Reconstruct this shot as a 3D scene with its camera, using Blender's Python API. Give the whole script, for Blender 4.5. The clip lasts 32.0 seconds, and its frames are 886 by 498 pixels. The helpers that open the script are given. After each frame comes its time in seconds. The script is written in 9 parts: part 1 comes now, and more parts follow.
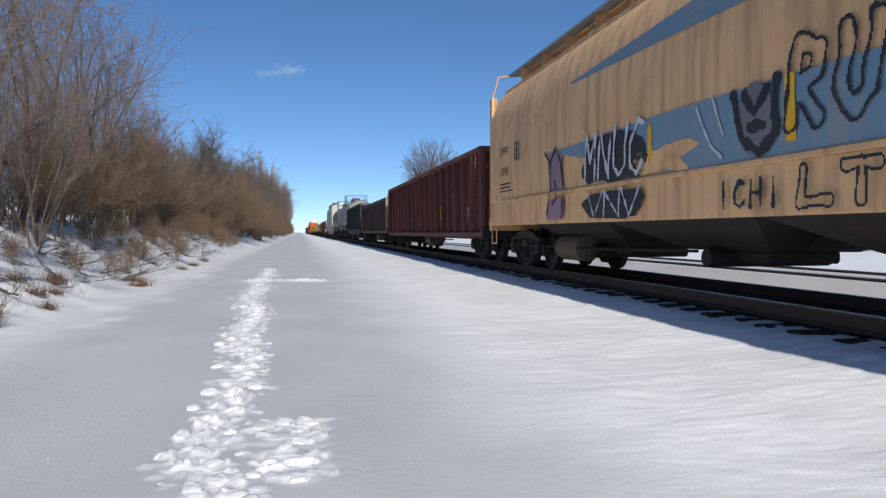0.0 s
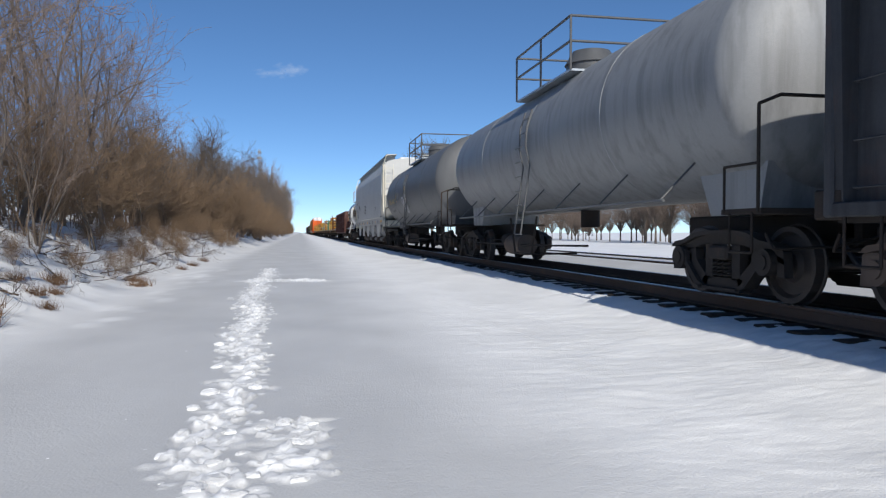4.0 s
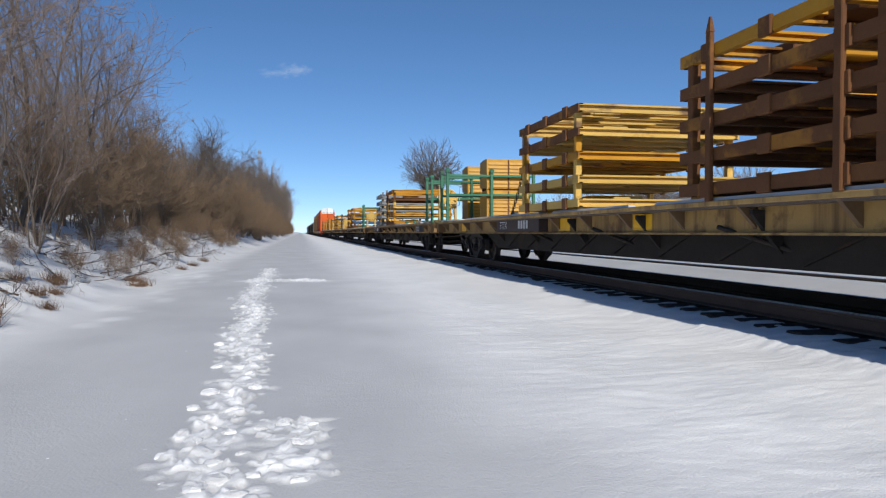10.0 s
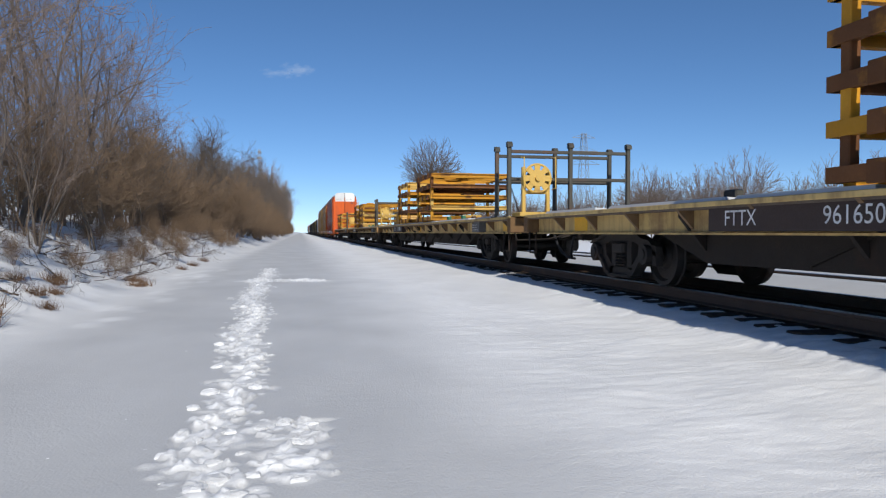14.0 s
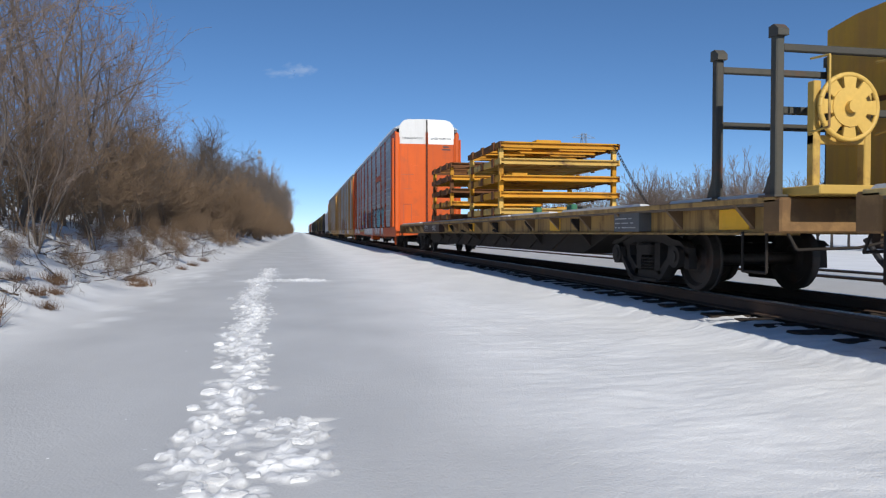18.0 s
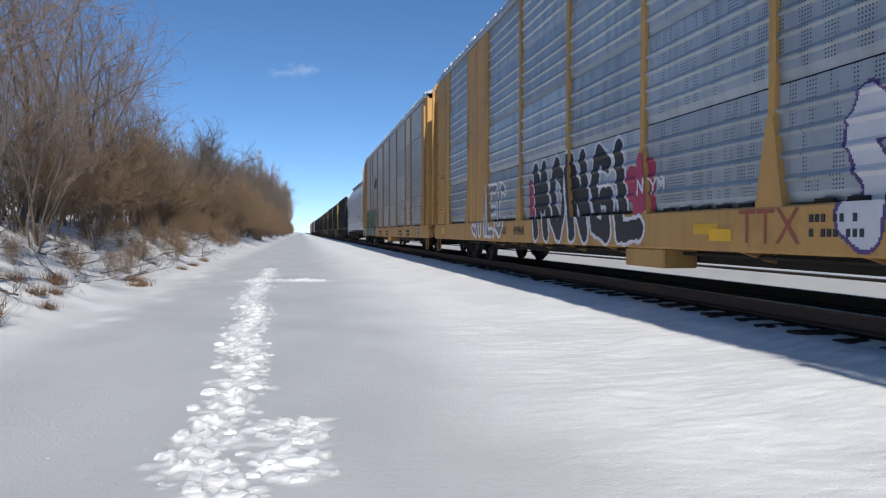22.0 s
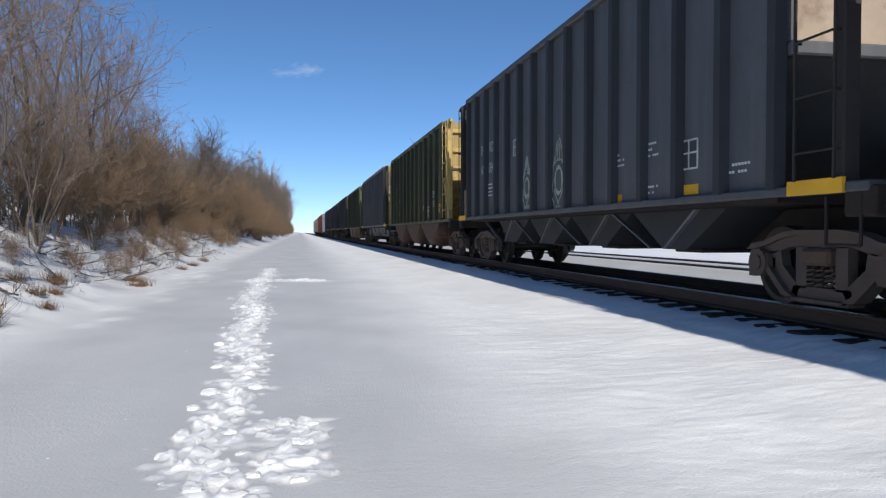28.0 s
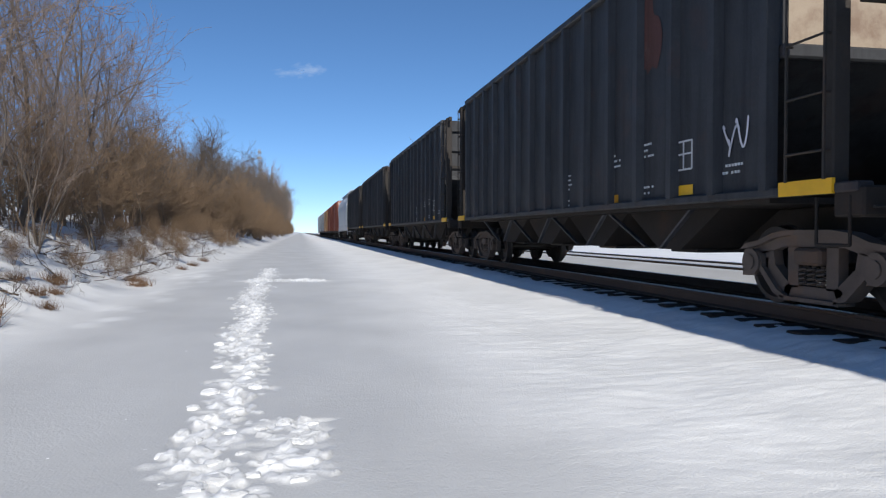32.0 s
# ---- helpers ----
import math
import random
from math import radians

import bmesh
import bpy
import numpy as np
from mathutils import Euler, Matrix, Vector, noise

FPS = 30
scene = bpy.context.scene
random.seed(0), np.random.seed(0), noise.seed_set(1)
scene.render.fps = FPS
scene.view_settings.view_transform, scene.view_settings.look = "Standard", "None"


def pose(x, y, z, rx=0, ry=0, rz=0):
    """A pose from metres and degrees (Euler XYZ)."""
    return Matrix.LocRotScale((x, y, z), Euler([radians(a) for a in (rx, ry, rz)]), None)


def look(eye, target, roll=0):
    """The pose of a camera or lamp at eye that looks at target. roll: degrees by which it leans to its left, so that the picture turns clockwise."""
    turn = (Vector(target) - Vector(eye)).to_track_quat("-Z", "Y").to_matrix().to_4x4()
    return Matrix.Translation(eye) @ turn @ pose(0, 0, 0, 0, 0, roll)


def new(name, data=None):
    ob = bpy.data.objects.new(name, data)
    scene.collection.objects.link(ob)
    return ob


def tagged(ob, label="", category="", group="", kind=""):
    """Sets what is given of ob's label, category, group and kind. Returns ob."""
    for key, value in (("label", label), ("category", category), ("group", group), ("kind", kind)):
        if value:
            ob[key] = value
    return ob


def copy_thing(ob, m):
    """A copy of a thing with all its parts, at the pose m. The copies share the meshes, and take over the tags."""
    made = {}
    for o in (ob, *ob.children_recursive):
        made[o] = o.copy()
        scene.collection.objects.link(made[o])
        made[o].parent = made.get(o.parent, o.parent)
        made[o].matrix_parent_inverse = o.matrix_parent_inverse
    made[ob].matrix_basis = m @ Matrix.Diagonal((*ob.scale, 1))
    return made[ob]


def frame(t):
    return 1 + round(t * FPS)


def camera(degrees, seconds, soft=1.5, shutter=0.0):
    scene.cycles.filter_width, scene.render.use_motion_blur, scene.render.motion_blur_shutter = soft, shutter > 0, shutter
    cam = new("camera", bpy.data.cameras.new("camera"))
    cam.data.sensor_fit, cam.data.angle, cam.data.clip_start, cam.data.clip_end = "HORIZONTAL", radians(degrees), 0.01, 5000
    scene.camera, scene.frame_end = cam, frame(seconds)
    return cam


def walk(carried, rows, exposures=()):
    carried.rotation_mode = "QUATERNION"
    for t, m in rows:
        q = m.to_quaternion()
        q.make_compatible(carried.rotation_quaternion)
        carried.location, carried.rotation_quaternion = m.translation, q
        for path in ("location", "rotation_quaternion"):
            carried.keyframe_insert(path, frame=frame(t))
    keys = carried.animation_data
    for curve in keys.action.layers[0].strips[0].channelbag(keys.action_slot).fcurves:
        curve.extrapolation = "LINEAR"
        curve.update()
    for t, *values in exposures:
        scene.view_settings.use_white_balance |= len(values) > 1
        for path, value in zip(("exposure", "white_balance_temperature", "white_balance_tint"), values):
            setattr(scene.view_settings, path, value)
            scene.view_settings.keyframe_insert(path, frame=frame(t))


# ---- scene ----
# World: x to the right of the track's line, y along the track, z up, metres. The path's snow lies at z = 0.
LENS = 63.4
EYE = (0.0, 0.0, 1.19)
TRACK_X, RAIL_Z = 6.07, 0.40      # centre of the near track, top of its rails
SPEED = 16.6                      # the train comes towards the camera
SECONDS = 32.0
cam = camera(LENS, SECONDS, soft=1.25)
YAW, PITCH = 11.22, -1.33
CAM_POSE = pose(*EYE, 90 + PITCH, 0, -YAW)
walk(cam, [(0.0, CAM_POSE), (SECONDS, CAM_POSE)], exposures=[(t, e, 6450, 9.0) for t, e in ((0.0, 0.12), (4.0, 0.14), (8.0, 0.22), (10.5, 0.05), (18.0, 0.06), (19.0, 0.02), (20.0, 0.2), (SECONDS, 0.22))])

# ---- light ----
SUN_EL, SUN_AZ = 34.0, 178.0      # degrees; azimuth from +y towards +x
world = bpy.data.worlds.new("sky")
scene.world = world
world.use_nodes = True
_n = world.node_tree.nodes
_bg = _n["Background"]
_sky = _n.new("ShaderNodeTexSky")
_sky.sky_type = "NISHITA"
_sky.sun_disc = False
_sky.sun_elevation = radians(SUN_EL)
_sky.sun_rotation = radians(SUN_AZ)
_sky.altitude = 1200
_sky.air_density, _sky.dust_density, _sky.ozone_density = 0.56, 0.0, 4.5
_tint = _n.new("ShaderNodeHueSaturation")
_tint.inputs["Saturation"].default_value = 1.14
_soft = _n.new("ShaderNodeGamma")
_soft.inputs["Gamma"].default_value = 0.85
world.node_tree.links.new(_sky.outputs[0], _soft.inputs["Color"])
world.node_tree.links.new(_soft.outputs[0], _tint.inputs["Color"])
world.node_tree.links.new(_tint.outputs[0], _bg.inputs[0])
_bg.inputs[1].default_value = 0.142
_az, _el = radians(SUN_AZ), radians(SUN_EL)
SUN_DIR = Vector((math.sin(_az) * math.cos(_el), math.cos(_az) * math.cos(_el), math.sin(_el)))
sun = new("sun", bpy.data.lights.new("sun", "SUN"))
sun.data.energy, sun.data.angle, sun.data.color = 4.0, radians(0.53), (1.0, 0.95, 0.87)
sun.matrix_world = look(SUN_DIR * 50, (0, 0, 0))


# ---- mesh building ----
class Shape:
    """Collects vertices and faces of one mesh."""

    def __init__(self):
        self.v, self.f, self.s = [], [], []

    def add(self, verts, faces, smooth=False):
        o = len(self.v)
        self.v += [tuple(p) for p in verts]
        for f in faces:
            self.f.append([i + o for i in f])
            self.s.append(smooth)
        return self

    def box(self, x0, x1, y0, y1, z0, z1, c=0.0):
        """A box, with chamfered upright and lying edges where c is given."""
        if x1 < x0: x0, x1 = x1, x0
        if y1 < y0: y0, y1 = y1, y0
        if z1 < z0: z0, z1 = z1, z0
        if c <= 0:
            v = [(x, y, z) for z in (z0, z1) for y in (y0, y1) for x in (x0, x1)]
            return self.add(v, [(0, 2, 3, 1), (4, 5, 7, 6), (0, 1, 5, 4), (2, 6, 7, 3), (0, 4, 6, 2), (1, 3, 7, 5)])
        c = min(c, (x1 - x0) / 2.01, (y1 - y0) / 2.01, (z1 - z0) / 2.01)
        v, key = [], {}
        for i, x in enumerate((x0, x1)):
            for j, y in enumerate((y0, y1)):
                for k, z in enumerate((z0, z1)):
                    sx, sy, sz = (c, -c)[i], (c, -c)[j], (c, -c)[k]
                    for a, p in enumerate(((x, y + sy, z + sz), (x + sx, y, z + sz), (x + sx, y + sy, z))):
                        key[i, j, k, a] = len(v)
                        v.append(p)
        f = []
        for s in (0, 1):
            q = [(0, 0), (0, 1), (1, 1), (1, 0)]
            q = q if s == 0 else q[::-1]
            f.append([key[s, j, k, 0] for k, j in q])
            f.append([key[i, s, k, 1] for i, k in q])
            f.append([key[i, j, s, 2] for j, i in q])
        for a in (0, 1):
            for b in (0, 1):
                f.append([key[a, b, 0, 0], key[a, b, 1, 0], key[a, b, 1, 1], key[a, b, 0, 1]])
                f.append([key[a, 0, b, 0], key[a, 1, b, 0], key[a, 1, b, 2], key[a, 0, b, 2]])
                f.append([key[0, a, b, 1], key[1, a, b, 1], key[1, a, b, 2], key[0, a, b, 2]])
        for i in (0, 1):
            for j in (0, 1):
                for k in (0, 1):
                    f.append([key[i, j, k, 0], key[i, j, k, 1], key[i, j, k, 2]])
        return self.add(v, f)

    def hexa(self, p):
        """Eight corners: the lower four in turn, then the upper four."""
        return self.add(p, [(3, 2, 1, 0), (4, 5, 6, 7), (0, 1, 5, 4), (1, 2, 6, 5), (2, 3, 7, 6), (3, 0, 4, 7)])

    def prism(self, profile, y0, y1, smooth=False, caps=True):
        """A profile of (x, z) drawn along y."""
        n = len(profile)
        v = [(x, y0, z) for x, z in profile] + [(x, y1, z) for x, z in profile]
        f = [(i, (i + 1) % n, n + (i + 1) % n, n + i) for i in range(n)]
        self.add(v, f, smooth)
        if caps:
            self.add(v, [list(range(n))[::-1], [n + i for i in range(n)]])
        return self

    def prism_x(self, profile, x0, x1):
        """A profile of (y, z) drawn along x."""
        n = len(profile)
        v = [(x0, y, z) for y, z in profile] + [(x1, y, z) for y, z in profile]
        return self.add(v, [(i, (i + 1) % n, n + (i + 1) % n, n + i) for i in range(n)]
                        + [list(range(n))[::-1], [n + i for i in range(n)]])

    def loft(self, rings, smooth=True, caps=True):
        """Rings of equally many points, skinned one to the next."""
        n = len(rings[0])
        v = [p for r in rings for p in r]
        f = [(k * n + i, k * n + (i + 1) % n, (k + 1) * n + (i + 1) % n, (k + 1) * n + i)
             for k in range(len(rings) - 1) for i in range(n)]
        self.add(v, f, smooth)
        if caps:
            self.add(rings[0], [list(range(n))[::-1]])
            self.add(rings[-1], [list(range(n))])
        return self

    def rod(self, a, b, r, n=6, r2=None, smooth=True):
        a, b = Vector(a), Vector(b)
        d = b - a
        if d.length < 1e-6:
            return self
        q = d.to_track_quat("Z", "Y").to_matrix()
        r2 = r if r2 is None else r2
        ring = [(math.cos(2 * math.pi * i / n), math.sin(2 * math.pi * i / n)) for i in range(n)]
        return self.loft([[a + q @ Vector((x * r, y * r, 0)) for x, y in ring],
                          [b + q @ Vector((x * r2, y * r2, 0)) for x, y in ring]], smooth)

    def path(self, pts, r, n=6):
        for a, b in zip(pts, pts[1:]):
            self.rod(a, b, r, n)
        return self

    def lathe_x(self, profile, cx, cy, cz, n=20, smooth=True):
        """A profile of (x, radius) turned about the x axis through (cx, cy, cz)."""
        rings = [[(cx + x, cy + r * math.cos(2 * math.pi * i / n), cz + r * math.sin(2 * math.pi * i / n)) for i in range(n)]
                 for x, r in profile]
        return self.loft(rings, smooth)

    def lathe_y(self, profile, cx, cz, n=28, smooth=True):
        """A profile of (y, radius) turned about the line along y."""
        rings = [[(cx + r * math.cos(2 * math.pi * i / n), y, cz + r * math.sin(2 * math.pi * i / n)) for i in range(n)]
                 for y, r in profile]
        return self.loft(rings, smooth)

    def mesh(self, name, material):
        me = bpy.data.meshes.new(name)
        me.from_pydata(self.v, [], self.f)
        me.polygons.foreach_set("use_smooth", self.s)
        bm = bmesh.new()
        bm.from_mesh(me)
        bmesh.ops.recalc_face_normals(bm, faces=bm.faces)
        bm.to_mesh(me)
        bm.free()
        me.materials.append(material)
        me.update()
        return me


def part(name, shape, material, parent=None, label="", at=None):
    """Links a shape (or a mesh that another part shares) as one mesh object, under parent where one is given."""
    me = shape.mesh(name, material) if isinstance(shape, Shape) else shape
    ob = new(name, me)
    if parent:
        ob.parent = parent
    if at is not None:
        ob.matrix_basis = at
    return tagged(ob, label) if label else ob


def thing(name, label, category, group="", kind=""):
    return tagged(new(name), label, category, group, kind)


# ---- materials ----
def surface(name, base, rough=0.6, metal=0.0, other=None, scale=2.0, mix=0.5, streak=None, streak_amount=0.0,
            rust=None, rust_amount=0.0, bump=0.15, grain=60.0, grime=None, grime_amount=0.0, spec=0.5, holes=0.0, tint=0.14):
    """A procedural surface: base and other in clouds, upright streaks, rust patches, dust, fine grain and bump."""
    m = bpy.data.materials.new(name)
    m.use_nodes = True
    nt = m.node_tree
    nd, ln = nt.nodes, nt.links
    b = nd["Principled BSDF"]
    tc = nd.new("ShaderNodeTexCoord")
    oi = nd.new("ShaderNodeObjectInfo")
    shift = nd.new("ShaderNodeVectorMath")
    shift.operation = "MULTIPLY_ADD"
    comb = nd.new("ShaderNodeCombineXYZ")
    for i in range(3):
        ln.new(oi.outputs["Random"], comb.inputs[i])
    ln.new(comb.outputs[0], shift.inputs[0])
    shift.inputs[1].default_value = (37.0, 53.0, 19.0)
    ln.new(tc.outputs["Object"], shift.inputs[2])

    def noise_of(sc, detail=4.0, stretch=None, lo=0.35, hi=0.65):
        src = shift.outputs[0]
        if stretch:
            mp = nd.new("ShaderNodeMapping")
            mp.inputs["Scale"].default_value = stretch
            ln.new(src, mp.inputs["Vector"])
            src = mp.outputs[0]
        t = nd.new("ShaderNodeTexNoise")
        t.inputs["Scale"].default_value = sc
        t.inputs["Detail"].default_value = detail
        t.inputs["Roughness"].default_value = 0.62
        ln.new(src, t.inputs["Vector"])
        r = nd.new("ShaderNodeMapRange")
        r.inputs["From Min"].default_value, r.inputs["From Max"].default_value = lo, hi
        ln.new(t.outputs["Fac"], r.inputs["Value"])
        return r.outputs[0]

    def blend(a, col, fac, amount):
        mx = nd.new("ShaderNodeMix")
        mx.data_type = "RGBA"
        mul = nd.new("ShaderNodeMath")
        mul.operation = "MULTIPLY"
        mul.inputs[1].default_value = amount
        ln.new(fac, mul.inputs[0])
        ln.new(mul.outputs[0], mx.inputs["Factor"])
        if isinstance(a, tuple):
            mx.inputs["A"].default_value = (*a, 1)
        else:
            ln.new(a, mx.inputs["A"])
        mx.inputs["B"].default_value = (*col, 1)
        return mx.outputs["Result"]

    col = blend(base, other or tuple(c * 0.7 for c in base), noise_of(scale), mix)
    col = blend(col, tuple(c * 0.75 for c in base), noise_of(grain * 0.4, 3.0), 0.25)
    if streak:
        col = blend(col, streak, noise_of(1.0, 4.0, (4.5, 4.5, 0.3), 0.46, 0.66), streak_amount)
    if rust:
        col = blend(col, rust, noise_of(1.3, 6.0, None, 0.56, 0.66), rust_amount)
    if grime:
        col = blend(col, grime, noise_of(0.55, 5.0, (1.0, 1.0, 2.0), 0.4, 0.75), grime_amount)
    if holes:
        vo = nd.new("ShaderNodeTexVoronoi")
        vo.inputs["Scale"].default_value, vo.inputs["Randomness"].default_value = holes, 0.0
        ln.new(tc.outputs["Object"], vo.inputs["Vector"])
        hm = nd.new("ShaderNodeMapRange")
        hm.inputs["From Min"].default_value, hm.inputs["From Max"].default_value = 0.30, 0.22
        ln.new(vo.outputs["Distance"], hm.inputs["Value"])
        gate = nd.new("ShaderNodeMath")
        gate.operation = "MULTIPLY"
        ln.new(hm.outputs[0], gate.inputs[0])
        ln.new(noise_of(1.0, 1.0, (0.2, 6.0, 0.8), 0.5, 0.54), gate.inputs[1])
        col = blend(col, (0.03, 0.033, 0.036), gate.outputs[0], 0.9)
    if tint:
        tn, vr = nd.new("ShaderNodeHueSaturation"), nd.new("ShaderNodeMapRange")
        vr.inputs["To Min"].default_value, vr.inputs["To Max"].default_value = 1.0 - tint, 1.0 + tint
        ln.new(oi.outputs["Random"], vr.inputs["Value"])
        ln.new(vr.outputs[0], tn.inputs["Value"])
        ln.new(col, tn.inputs["Color"])
        col = tn.outputs[0]
    ln.new(col, b.inputs["Base Color"])
    fine = noise_of(grain, 5.0, None, 0.2, 0.8)
    rr = nd.new("ShaderNodeMapRange")
    rr.inputs["To Min"].default_value, rr.inputs["To Max"].default_value = max(0.05, rough - 0.12), min(1.0, rough + 0.15)
    ln.new(fine, rr.inputs["Value"])
    ln.new(rr.outputs[0], b.inputs["Roughness"])
    b.inputs["Metallic"].default_value = metal
    b.inputs["Specular IOR Level"].default_value = spec
    bp = nd.new("ShaderNodeBump")
    bp.inputs["Strength"].default_value = bump
    bp.inputs["Distance"].default_value = 0.01
    ln.new(fine, bp.inputs["Height"])
    ln.new(bp.outputs[0], b.inputs["Normal"])
    return m


RUST = (0.13, 0.055, 0.03)
M = {}


def mats(**kw):
    M.update(kw)


